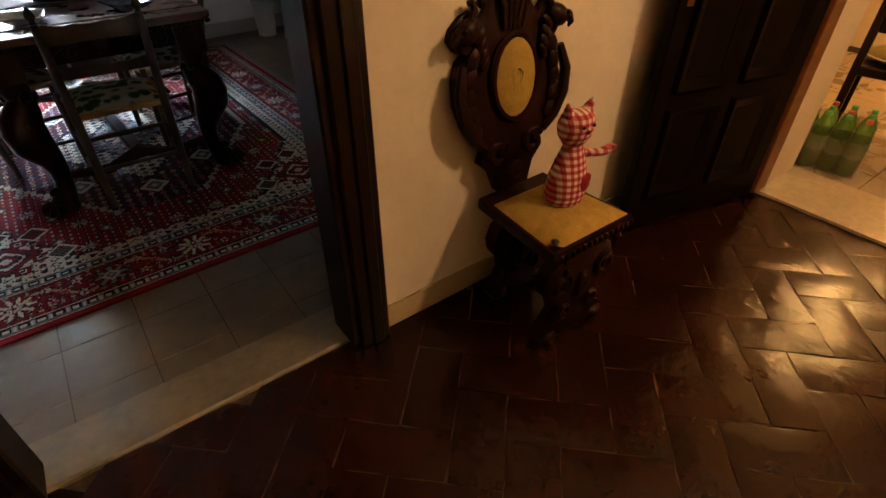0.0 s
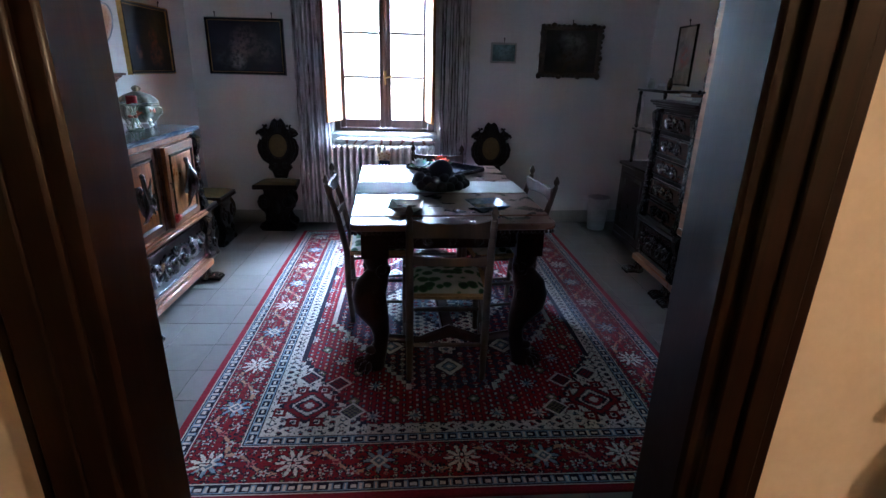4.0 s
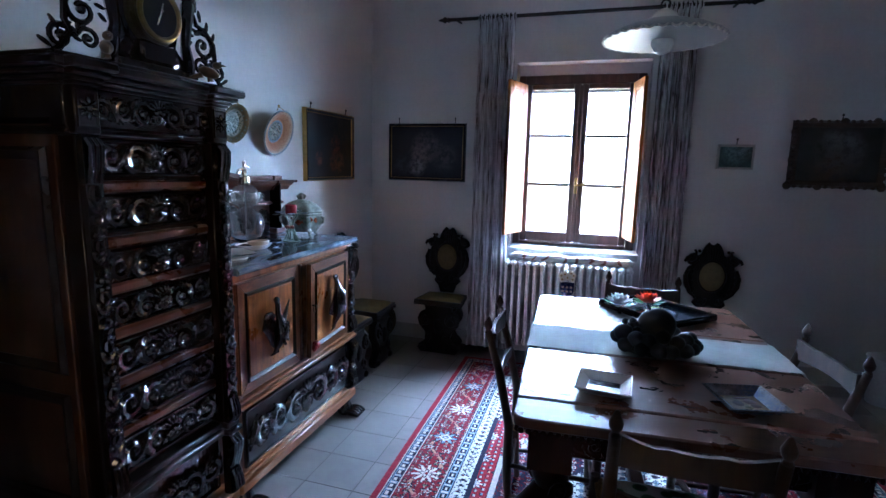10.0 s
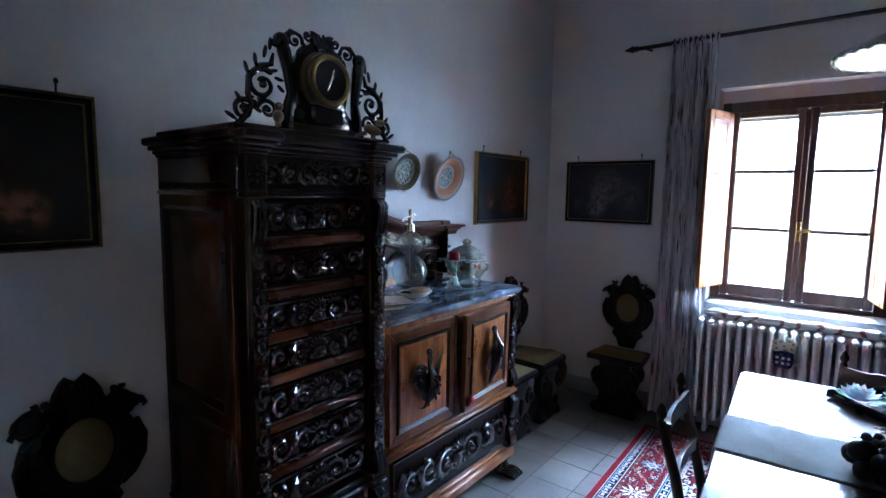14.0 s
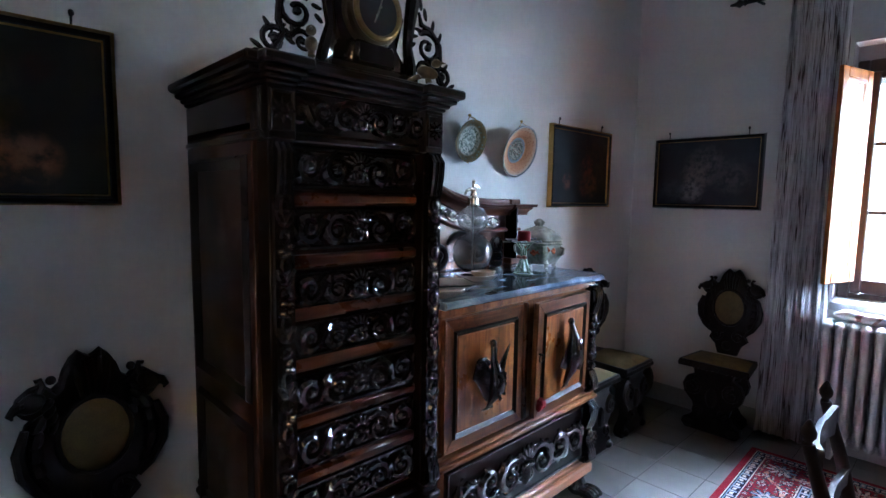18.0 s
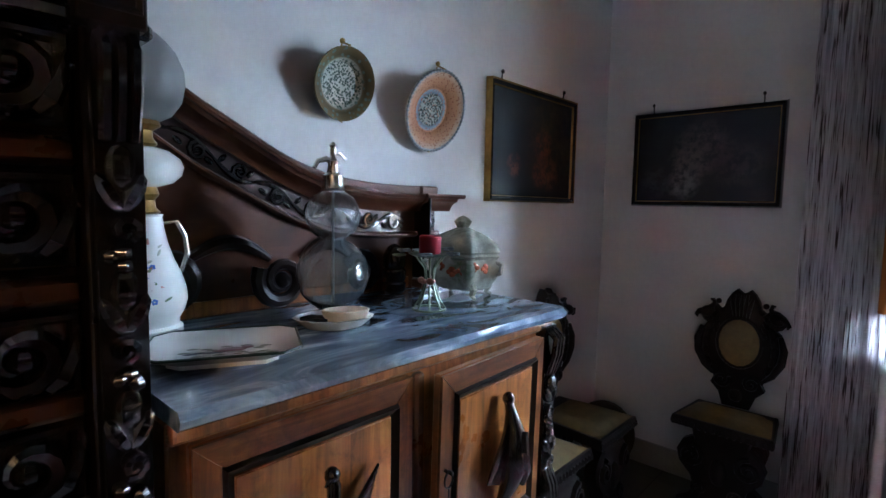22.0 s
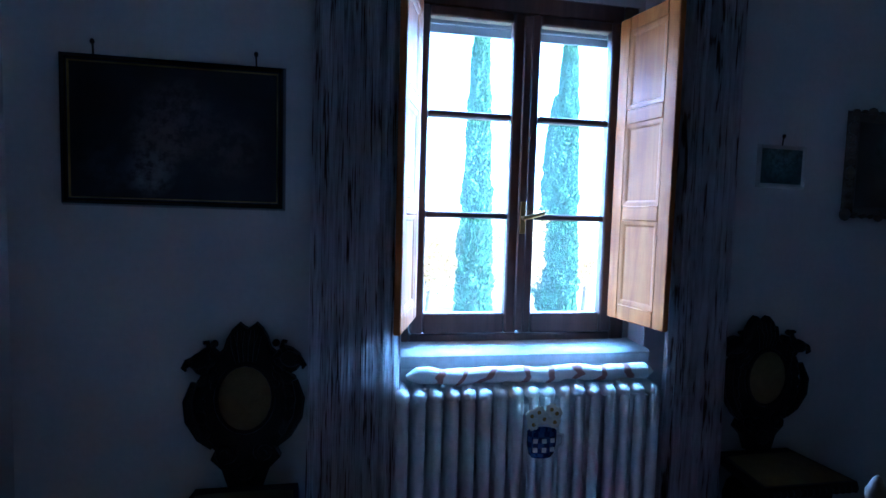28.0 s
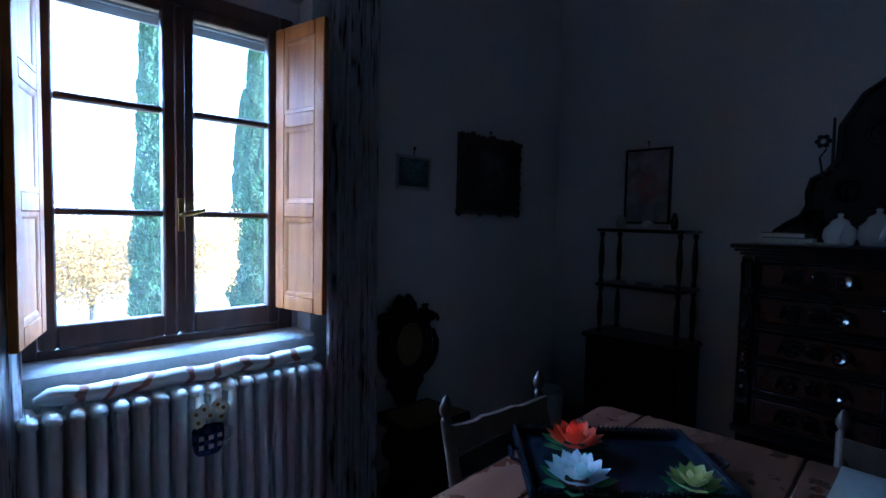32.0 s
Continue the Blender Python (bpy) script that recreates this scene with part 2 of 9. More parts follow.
def marble():
    k = Mat("grey_blue_marble", 0.1)
    co = k.coords((1, 1, 1))
    warp = k.noise(co, 2.2, 4)
    v = k.noise(k.coords((3.0, 9.0, 3.0)), 1.2, 8, 0.62, 1.8)
    col = k.ramp(v, (0.34, (0.025, 0.036, 0.06)), (0.48, (0.085, 0.115, 0.165)), (0.57, (0.19, 0.24, 0.31)), (0.7, (0.55, 0.61, 0.67)))
    k.colour(k.mix(0.35, col, k.ramp(warp, (0.3, (0.04, 0.06, 0.1)), (0.7, (0.3, 0.35, 0.42)))))
    k.bump(v, 0.05, 0.001)
    return k.m


M_MARBLE = marble()


def glass(name, colour=(1, 1, 1), rough=0.0):
    k = Mat(name, rough, 0, colour)
    k.b.inputs["Transmission Weight"].default_value = 1.0
    k.b.inputs["IOR"].default_value = 1.45
    return k.m


M_GLASS = glass("window_glass")


def veiled(name, veil):
    """Clear glass with a faint translucent mix that imitates glare and haze."""
    k = Mat(name, 0.0, 0, (1, 1, 1))
    k.b.inputs["Transmission Weight"].default_value = 1.0
    k.b.inputs["IOR"].default_value = 1.45
    tr = k.nt.nodes.new("ShaderNodeBsdfTranslucent")
    mx = k.nt.nodes.new("ShaderNodeMixShader")
    k.link(k.ramp(k.noise(k.coords(), 3.0, 4), (0.3, veil * 0.7), (0.7, veil * 1.3)), mx.inputs[0])
    k.link(k.b.outputs[0], mx.inputs[1])
    k.link(tr.outputs[0], mx.inputs[2])
    k.link(mx.outputs[0], k.nt.nodes["Material Output"].inputs[0])
    return k.m


M_PANE = veiled("veiled_window_glass", 0.009)
M_BOTTLE = glass("clear_bottle_glass", (0.96, 0.98, 0.99), 0.0)
M_BOTTLE.node_tree.nodes["Principled BSDF"].inputs["Transmission Weight"].default_value = 0.97
M_PET = glass("green_bottle_plastic", (0.3, 0.55, 0.12), 0.2)
M_PET.node_tree.nodes["Principled BSDF"].inputs["Transmission Weight"].default_value = 0.5

# ---- builders ----


def done(bm, name, mat, parent=None, label="", smooth=True, bevel=0.0):
    bmesh.ops.recalc_face_normals(bm, faces=bm.faces)
    me = bpy.data.meshes.new(name)
    bm.to_mesh(me)
    bm.free()
    for m in (mat if isinstance(mat, (list, tuple)) else [mat]):
        me.materials.append(m)
    ob = new(name, me)
    if smooth:
        me.shade_smooth()
        me.set_sharp_from_angle(angle=radians(38))
    if bevel:
        md = ob.modifiers.new("bevel", "BEVEL")
        md.width, md.segments, md.limit_method = bevel, 2, "ANGLE"
    if parent is not None:
        ob.parent = parent
    if label:
        ob["label"] = label
    return ob


def part(name, bm, mat, parent, label="", smooth=True, bevel=0.0):
    return done(bm, name, mat, parent, label, smooth, bevel)


def thing(name, m, label, category, group=""):
    ob = new(name)
    ob.empty_display_size = 0.1
    ob.matrix_world = m
    return tagged(ob, label, category, group)


def B():
    return bmesh.new()


def box(bm, x0, x1, y0, y1, z0, z1, m=None):
    r = bmesh.ops.create_cube(bm, size=1)
    mm = Matrix.Translation(((x0 + x1) / 2, (y0 + y1) / 2, (z0 + z1) / 2)) @ Matrix.Diagonal((abs(x1 - x0), abs(y1 - y0), abs(z1 - z0), 1))
    bmesh.ops.transform(bm, matrix=(m @ mm) if m else mm, verts=r["verts"])
    return bm


def moulded(bm, x0, x1, y0, y1, z0, z1, c=0.006):
    """A box with chamfered edges, as one closed mesh."""
    c = min(c, abs(x1 - x0) * 0.3, abs(y1 - y0) * 0.3, abs(z1 - z0) * 0.3)
    t = B()
    box(t, x0, x1, y0, y1, z0, z1)
    bmesh.ops.bevel(t, geom=list(t.edges), offset=c, segments=1, affect="EDGES")
    join(bm, t)
    return bm


def join(bm, t, m=None):
    if m is not None:
        bmesh.ops.transform(t, matrix=m, verts=t.verts)
    vs = [bm.verts.new(v.co) for v in t.verts]
    t.verts.index_update()
    for f in t.faces:
        try:
            nf = bm.faces.new([vs[v.index] for v in f.verts])
            nf.material_index = f.material_index
        except ValueError:
            pass
    t.free()
    return bm


def lathe(bm, profile, segs=20, at=(0, 0, 0), squash=(1, 1), wobble=None):
    """Turns (radius, z) pairs about z."""
    rings = []
    for r, z in profile:
        ring = []
        for i in range(segs):
            a = 2 * math.pi * i / segs
            rr = max(r, 0.0004) * (wobble(a, z) if wobble else 1)
            ring.append(bm.verts.new((at[0] + rr * math.cos(a) * squash[0], at[1] + rr * math.sin(a) * squash[1], at[2] + z)))
        rings.append(ring)
    for a, b in zip(rings, rings[1:]):
        for i in range(segs):
            j = (i + 1) % segs
            bm.faces.new((a[i], a[j], b[j], b[i]))
    bm.faces.new(rings[0][::-1])
    bm.faces.new(rings[-1])
    return bm


def tube(bm, pts, radius, segs=6, flat=1.0):
    """A tube through points; radius: one value or one per point."""
    pts = [Vector(p) for p in pts]
    rad = radius if hasattr(radius, "__len__") else [radius] * len(pts)
    rings, side = [], None
    for i, p in enumerate(pts):
        d = (pts[min(i + 1, len(pts) - 1)] - pts[max(i - 1, 0)]).normalized()
        if side is None:
            side = d.cross(Vector((0, 1, 0)) if abs(d.y) < 0.9 else Vector((1, 0, 0))).normalized()
        side = (side - d * side.dot(d)).normalized()
        up = d.cross(side)
        rings.append([bm.verts.new(p + rad[i] * (side * math.cos(2 * math.pi * k / segs) + up * flat * math.sin(2 * math.pi * k / segs))) for k in range(segs)])
    for a, b in zip(rings, rings[1:]):
        for k in range(segs):
            j = (k + 1) % segs
            bm.faces.new((a[k], a[j], b[j], b[k]))
    bm.faces.new(rings[0][::-1])
    bm.faces.new(rings[-1])
    return bm


def ball(bm, at, r, u=10, v=7, m=None):
    """An ellipsoid; r: a radius or three."""
    r = r if hasattr(r, "__len__") else (r, r, r)
    g = bmesh.ops.create_uvsphere(bm, u_segments=u, v_segments=v, radius=1)
    mm = Matrix.Translation(at) @ (m or Matrix()) @ Matrix.Diagonal((*r, 1))
    bmesh.ops.transform(bm, matrix=mm, verts=g["verts"])
    return bm


def slab(bm, outline, y0, y1, cham=0.0):
    """A board: an outline of (x, z) pairs between depths y0 (front) and y1 (back), with a chamfered front rim."""
    n = len(outline)
    cx, cz = sum(p[0] for p in outline) / n, sum(p[1] for p in outline) / n

    def ring(y, k):
        return [bm.verts.new((cx + (x - cx) * k, y, cz + (z - cz) * k)) for x, z in outline]
    rings = [ring(y1, 1), ring(y0 + cham, 1)] if cham else [ring(y1, 1), ring(y0, 1)]
    if cham:
        rings.append(ring(y0, 1 - 1.6 * cham / max(0.02, max(abs(p[0] - cx) for p in outline))))
    for a, b in zip(rings, rings[1:]):
        for i in range(n):
            j = (i + 1) % n
            bm.faces.new((a[i], a[j], b[j], b[i]))
    bm.faces.new(rings[0])
    bm.faces.new(rings[-1][::-1])
    return bm


def strip(bm, profile, x0, x1, axis="x"):
    """A moulding: a closed (depth, height) profile drawn out along x."""
    a = [bm.verts.new((x0, y, z)) for y, z in profile]
    b = [bm.verts.new((x1, y, z)) for y, z in profile]
    n = len(profile)
    for i in range(n):
        j = (i + 1) % n
        bm.faces.new((a[i], a[j], b[j], b[i]))
    bm.faces.new(a[::-1])
    bm.faces.new(b)
    return bm


def rim(bm, w, h, t, d, z0=0.0, y0=0.0, steps=((0, 0), (0.35, 1), (0.7, 0.8), (1, 0.35))):
    """A mitred frame, w x h outside and t wide, standing d proud of y0 (towards -y); the moulding's section by steps."""
    rings = []
    for s, k in steps:
        o = s * t
        rings.append([bm.verts.new((x, y0 - d * k, z)) for x, z in ((-w / 2 + o, z0 + o), (w / 2 - o, z0 + o), (w / 2 - o, z0 + h - o), (-w / 2 + o, z0 + h - o))])
    rings.append([bm.verts.new((v.co.x, y0 + 0.001, v.co.z)) for v in rings[-1]])
    rings.insert(0, [bm.verts.new((v.co.x, y0 + 0.001, v.co.z)) for v in rings[0]])
    for a, b in zip(rings, rings[1:] + rings[:1]):
        for i in range(4):
            j = (i + 1) % 4
            bm.faces.new((a[i], a[j], b[j], b[i]))
    return bm


def spiral(cx, cz, r0, r1, a0, turns, n=16, y=0.0):
    """Points of a flat spiral in the xz plane."""
    out = []
    for i in range(n):
        f = i / (n - 1)
        a = a0 + turns * 2 * math.pi * f
        r = r0 + (r1 - r0) * f
        out.append((cx + r * math.cos(a), y, cz + r * math.sin(a)))
    return out


def carving(w, h, pairs=2, thick=0.012, seed=1, palmette=True):
    """A carved acanthus frieze about the origin, w wide and h high, that stands proud towards -y."""
    rnd = random.Random(seed)
    bm = B()
    pitch = (w / 2) / (pairs + 0.30)
    R = min(h * 0.44, pitch * 0.60)
    for s in (-1, 1):
        for i in range(pairs):
            cx = s * pitch * (i + 0.85)
            up = 1 if i % 2 == 0 else -1
            k = 1 - 0.10 * i
            cz = -up * h * 0.05
            a0 = math.pi / 2 + s * (math.pi * 0.25) if up > 0 else -math.pi / 2 - s * (math.pi * 0.25)
            turns = -s * up * 1.3
            pts = spiral(cx, cz, R * k, R * 0.24, a0, turns, 16)
            tube(bm, [(x, -thick * (0.55 + 0.6 * math.sin(math.pi * j / 15)), z) for j, (x, y, z) in enumerate(pts)], [thick * (0.75 + 0.5 * math.sin(math.pi * min(1, j / 9)) - 0.02 * j) for j in range(16)], 6)
            ball(bm, (cx, -thick * 1.25, cz), thick * 1.3, 7, 5)
            # leaf lobes fringe the outside of the curl
            for q in range(6):
                f = 0.02 + 0.085 * q
                a = a0 + turns * 2 * math.pi * f
                r = R * k * (1.02 - 0.55 * f)
                tip = a + s * up * 0.75
                ball(bm, (cx + (r + thick * 0.5) * math.cos(a), -thick * (0.9 - 0.08 * q), cz + (r + thick * 0.5) * math.sin(a)), (R * (0.27 - 0.02 * q), thick * 0.85, R * 0.105), 7, 5, Matrix.Rotation(-tip + rnd.uniform(-0.15, 0.15), 4, "Y"))
            # a stalk of leaf running out to the next curl
            x2 = s * pitch * (i + 1.38)
            tube(bm, [(cx + s * R * 0.55, -thick * 0.7, up * R * 0.85), (x2 - s * pitch * 0.12, -thick * 1.2, up * R * 0.55), (x2, -thick * 1.0, up * R * 0.05), (x2 + s * pitch * 0.14, -thick * 0.6, -up * R * 0.8)], [thick * 0.7, thick * 1.15, thick * 0.95, thick * 0.35], 6)
            for q in range(3):
                ball(bm, (x2 + s * pitch * (0.02 + 0.06 * q), -thick * 0.7, up * R * (0.5 - 0.45 * q)), (R * 0.2, thick * 0.7, R * 0.085), 7, 5, Matrix.Rotation(s * up * (0.9 - 0.4 * q), 4, "Y"))
    if palmette:
        for q in range(-3, 4):
            a = math.pi / 2 - q * 0.40
            ball(bm, (0.6 * R * math.cos(a), -thick * (1.3 - 0.12 * abs(q)), 0.08 * h + 0.6 * R * math.sin(a)), (thick * 0.62, thick * 0.9, R * 0.46), 7, 5, Matrix.Rotation(math.pi / 2 - a, 4, "Y"))
        lathe(bm, [(thick * 0.8, -h * 0.36), (thick * 1.7, -h * 0.26), (thick * 2.1, -h * 0.10), (thick * 1.5, h * 0.02)], 10, (0, -thick * 0.6, 0), (1, 0.8))
        for q in (-1, 0, 1):
            ball(bm, (q * thick * 1.3, -thick * 1.9, h * 0.04 + 0.004 * (q == 0)), thick * 0.8, 7, 5)
        for s in (-1, 1):
            tube(bm, spiral(s * R * 0.5, -h * 0.2, R * 0.4, R * 0.1, math.pi / 2, s * 1.1, 10, -thick * 0.6), thick * 0.6, 5)
    return bm


def post(h, w, d, seed=0, knob=True):
    """A carved corner post: a squared core under scrolled brackets, leaves and fruit."""
    rnd = random.Random(seed)
    bm = B()
    box(bm, -w / 2, w / 2, 0.0, d, 0, h)
    for i in (-1, 0, 1):
        tube(bm, [(i * w * 0.3, -0.002, h - 0.012), (i * w * 0.3, -d * 0.75, h - 0.03), (i * w * 0.3, -d * 0.6, h - 0.075), (i * w * 0.28, -0.003, h - 0.13)], w * 0.15, 6)
    z = h - 0.16
    n = 0
    while z > 0.10:
        k = n % 4
        if k == 0:
            ball(bm, (0, -d * 0.15, z), (w * 0.3, d * 0.38, 0.026), 8, 6)
        elif k == 1:
            for s in (-1, 1):
                ball(bm, (s * w * 0.24, -d * 0.1, z + 0.006), (w * 0.22, d * 0.38, 0.026), 7, 5, Matrix.Rotation(s * 0.5, 4, "Y"))
        elif k == 2:
            tube(bm, spiral(rnd.uniform(-0.1, 0.1) * w, z, w * 0.27, w * 0.1, rnd.uniform(0, 6), 1.2, 10, -d * 0.2), w * 0.13, 5)
        else:
            for q in range(4):
                ball(bm, (rnd.uniform(-0.28, 0.28) * w, -d * 0.18, z + rnd.uniform(-0.015, 0.015)), w * 0.19, 6, 5)
        z -= 0.036
        n += 1
    for i in (-1, 0, 1):
        tube(bm, [(i * w * 0.25, -0.002, 0.10), (i * w * 0.3, -d * 0.55, 0.06), (i * w * 0.3, -d * 0.7, 0.025), (i * w * 0.3, -0.003, 0.006)], w * 0.15, 6)
    return bm


def paw(w=0.10, d=0.12, h=0.09):
    """A carved lion's paw foot; its toes point to -y."""
    bm = B()
    lathe(bm, [(w * 0.42, 0.0), (w * 0.5, 0.012), (w * 0.42, h * 0.55), (w * 0.3, h * 0.8), (w * 0.42, h)], 10, squash=(1, 0.9))
    for i in (-1.5, -0.5, 0.5, 1.5):
        ball(bm, (i * w * 0.23, -d * 0.5, 0.022), (w * 0.13, d * 0.42, 0.022), 7, 5)
        ball(bm, (i * w * 0.25, -d * 0.78, 0.016), (w * 0.11, d * 0.14, 0.016), 6, 5)
    return bm


def place(x, y, z=0.0, turn=0.0):
    return pose(x, y, z, 0, 0, turn)

# ---- structure ----
XL, XR, YD, YB, ZC = -1.81, 2.27, 1.65, 5.485, 3.15      # dining room: left, right, door wall, window wall, ceiling
DX0, DX1, DZ = -0.365, 0.648, 2.12                           # the doorway
WX0, WX1, WZ0, WZ1 = -0.63, 0.32, 0.83, 2.23               # the window's niche
WALLTH = 0.26
GLASSY = 5.62
SKEW = 0.135                                                  # how far the window wall has drifted north at its east end


def north(x):
    """Where the window wall's face lies at x."""
    return YB + (SKEW * (x - WX1) / (XR - WX1) if x > WX1 else 0.0)


def askew(bm, verts):
    for v in verts:
        v.co.y += north(v.co.x) - YB
    return bm


def setting(name, bm, mat, label, bevel=0.0):
    return tagged(done(bm, name, mat, None, "", False, bevel), label, name.split("_")[0], "", "structure")


bm = B()
box(bm, XL - 0.4, WX0, YB, YB + WALLTH, -0.1, ZC)
box(bm, WX1, XR + 0.4, YB, YB + WALLTH, -0.1, ZC)
askew(bm, bm.verts)
box(bm, WX0, WX1, YB, YB + WALLTH, WZ1, ZC)
box(bm, WX0, WX1, YB + 0.0, YB + WALLTH, -0.1, WZ0 - 0.03)
setting("wall_north", bm, M_WALL, "white plastered wall with a deep window niche")
bm = B()
box(bm, XL - 0.4, XL, YD, YB, -0.1, ZC)
setting("wall_west", bm, M_WALL, "white plastered wall hung with pictures and plates")
bm = B()
box(bm, XR, XR + 0.4, YD, YB + SKEW, -0.1, ZC)
setting("wall_east", bm, M_WALL, "white plastered wall behind the dark cabinets")
bm = B()
for a, b, c, d in ((XL - 0.4, DX0 - 0.075, -0.1, ZC), (DX1 + 0.078, XR + 0.4, -0.1, ZC), (DX0 - 0.075, DX1 + 0.078, DZ + 0.1, ZC)):
    box(bm, a, b, 1.53, YD, c, d)
setting("wall_south", bm, M_WALL, "white plastered wall with the doorway to the hall")
bm = B()
for a, b, c, d in ((-2.6, DX0 - 0.075, -0.1, 2.9), (DX1 + 0.078, 2.68, -0.1, 2.9), (DX0 - 0.075, DX1 + 0.078, DZ + 0.1, 2.9)):
    box(bm, a, b, 1.41, 1.53, c, d)
setting("wall_hall_north", bm, M_HALL, "cream plastered hall wall round the dining room door")
bm = B()
box(bm, XL - 0.4, XR + 0.4, YD - 0.1, YB + WALLTH + 0.2, ZC, ZC + 0.2)
setting("ceiling", bm, M_CEIL, "plain plastered ceiling of the dining room")

# added lining of the window niche; its grey-lilac imitates flare and dims the reveals
M_NICHE = plaster("flare_toned_niche", (0.5, 0.455, 0.48))
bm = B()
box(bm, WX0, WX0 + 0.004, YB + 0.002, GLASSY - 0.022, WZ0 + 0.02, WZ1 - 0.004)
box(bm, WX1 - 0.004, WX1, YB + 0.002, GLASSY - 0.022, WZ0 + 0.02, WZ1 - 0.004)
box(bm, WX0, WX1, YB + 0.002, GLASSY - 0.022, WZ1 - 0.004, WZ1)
setting("trim_niche", bm, M_NICHE, "lining of the window niche, lens flare put into its grey-lilac colour")

# hall shell
bm = B()
box(bm, -2.6, 2.68, -1.6, -1.4, -0.1, 2.9)
setting("wall_hall_south", bm, M_HALL, "cream plastered hall wall")
bm = B()
box(bm, -2.8, -2.6, -1.6, 1.53, -0.1, 2.9)
setting("wall_hall_west", bm, M_HALL, "cream plastered hall wall")
bm = B()
box(bm, 2.68, 3.08, 1.12, 2.1, -0.1, 2.9)
box(bm, 2.68, 3.08, -1.6, 0.1, -0.1, 2.9)
box(bm, 2.68, 3.08, 0.1, 1.12, 2.1, 2.9)
setting("wall_hall_east", bm, M_HALL, "cream plastered hall wall with an open doorway")
bm = B()
box(bm, 3.08, 6.0, 1.9, 2.1, -0.1, 2.9)
box(bm, 3.08, 6.0, -1.8, -1.6, -0.1, 2.9)
box(bm, 6.0, 6.2, -1.8, 2.1, -0.1, 2.9)
setting("wall_pantry", bm, M_HALL, "cream plastered walls of the lamplit room beyond")
bm = B()
box(bm, -2.8, 6.2, -1.8, YD - 0.1, 2.9, 3.1)
box(bm, 2.68, 6.2, YD - 0.1, 2.1, 2.9, 3.1)
setting("ceiling_hall", bm, M_HALL, "plastered hall ceiling")

# skirtings
bm = B()
box(bm, XL, WX0, YB - 0.012, YB, 0, 0.12)
box(bm, WX1, XR, YB - 0.012, YB, 0, 0.12)
askew(bm, bm.verts)
box(bm, XL, XL + 0.012, YD, YB - 0.012, 0, 0.12)
box(bm, XR - 0.012, XR, YD, YB + SKEW - 0.013, 0, 0.12)
setting("baseboard_dining", bm, M_SKIRT, "grey painted skirting band")
bm = B()
box(bm, DX1 + 0.078, 2.68, 1.402, 1.41, 0, 0.095)
box(bm, -2.6, DX0 - 0.075, 1.402, 1.41, 0, 0.095)
setting("baseboard_hall", bm, M_HSKIRT, "worn ochre painted skirting band")

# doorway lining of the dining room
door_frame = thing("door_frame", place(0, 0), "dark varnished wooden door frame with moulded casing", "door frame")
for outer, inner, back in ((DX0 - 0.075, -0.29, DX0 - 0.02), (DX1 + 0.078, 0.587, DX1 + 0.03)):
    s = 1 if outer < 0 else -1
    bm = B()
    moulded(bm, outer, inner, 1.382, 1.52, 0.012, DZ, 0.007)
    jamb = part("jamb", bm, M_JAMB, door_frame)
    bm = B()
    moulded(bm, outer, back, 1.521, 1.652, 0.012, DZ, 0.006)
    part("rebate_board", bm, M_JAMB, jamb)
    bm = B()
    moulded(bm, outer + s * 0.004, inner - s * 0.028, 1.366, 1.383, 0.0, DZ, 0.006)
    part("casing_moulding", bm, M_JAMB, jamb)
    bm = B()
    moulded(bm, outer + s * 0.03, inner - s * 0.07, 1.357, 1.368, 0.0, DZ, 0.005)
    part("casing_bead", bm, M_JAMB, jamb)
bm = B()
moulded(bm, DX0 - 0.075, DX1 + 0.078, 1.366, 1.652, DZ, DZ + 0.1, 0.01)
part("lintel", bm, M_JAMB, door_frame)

# the hall's open door leaf
leaf = thing("door_leaf", pose(2.655, 1.118, 0.0, 0, 0, 180 - 13.2), "dark panelled wooden door standing open against the hall wall", "door")
bm = B()
moulded(bm, 0.0, 0.80, -0.02, 0.02, 0.012, 2.06, 0.005)
part("panel_board", bm, M_DOOR, leaf)
for side in (-1, 1):
    for px in (0.10, 0.445):
        for pz, ph in ((0.16, 0.40), (0.62, 0.62), (1.32, 0.60)):
            bm = B()
            t = B()
            rim(t, 0.28, ph, 0.05, 0.02, pz, 0.0, ((0, 0), (0.2, 1), (0.6, 0.6), (1, 0.1)))
            m = Matrix.Translation((px + 0.14, side * -0.0205 * -1, 0)) if side < 0 else Matrix.Translation((px + 0.14, -0.0205, 0))
            if side < 0:
                m = Matrix.Translation((px + 0.14, 0.0205, 0)) @ Matrix.Diagonal((1, -1, 1, 1))
            join(bm, t, m)
            part("door_moulding", bm, M_DOOR, leaf)
bm = B()
lathe(bm, [(0.006, 0), (0.006, 0.03), (0.016, 0.035), (0.02, 0.05), (0.012, 0.062)], 12)
bmesh.ops.transform(bm, matrix=Matrix.Translation((0.77, 0.02, 1.02)) @ Matrix.Rotation(-math.pi / 2, 4, "X"), verts=bm.verts)
part("door_knob", bm, M_BRASS, leaf, "small brass knob")
bm = B()
moulded(bm, 0.735, 0.765, 0.0205, 0.0245, 0.93, 1.13, 0.002)
tube(bm, [(0.75, 0.024, 1.06), (0.75, 0.055, 1.06), (0.74, 0.06, 1.062), (0.66, 0.06, 1.066)], 0.007, 8)
part("door_handle", bm, M_BRASS, leaf, "brass lever on a long plate")
hall_frame = thing("door_casing", place(2.66, 0), "brown wooden casing of the pantry doorway", "door frame")
bm = B()
moulded(bm, 0.0, 0.12, 1.085, 1.125, 0.012, 2.1, 0.006)
part("side_post", bm, M_RAIL, hall_frame)
bm = B()
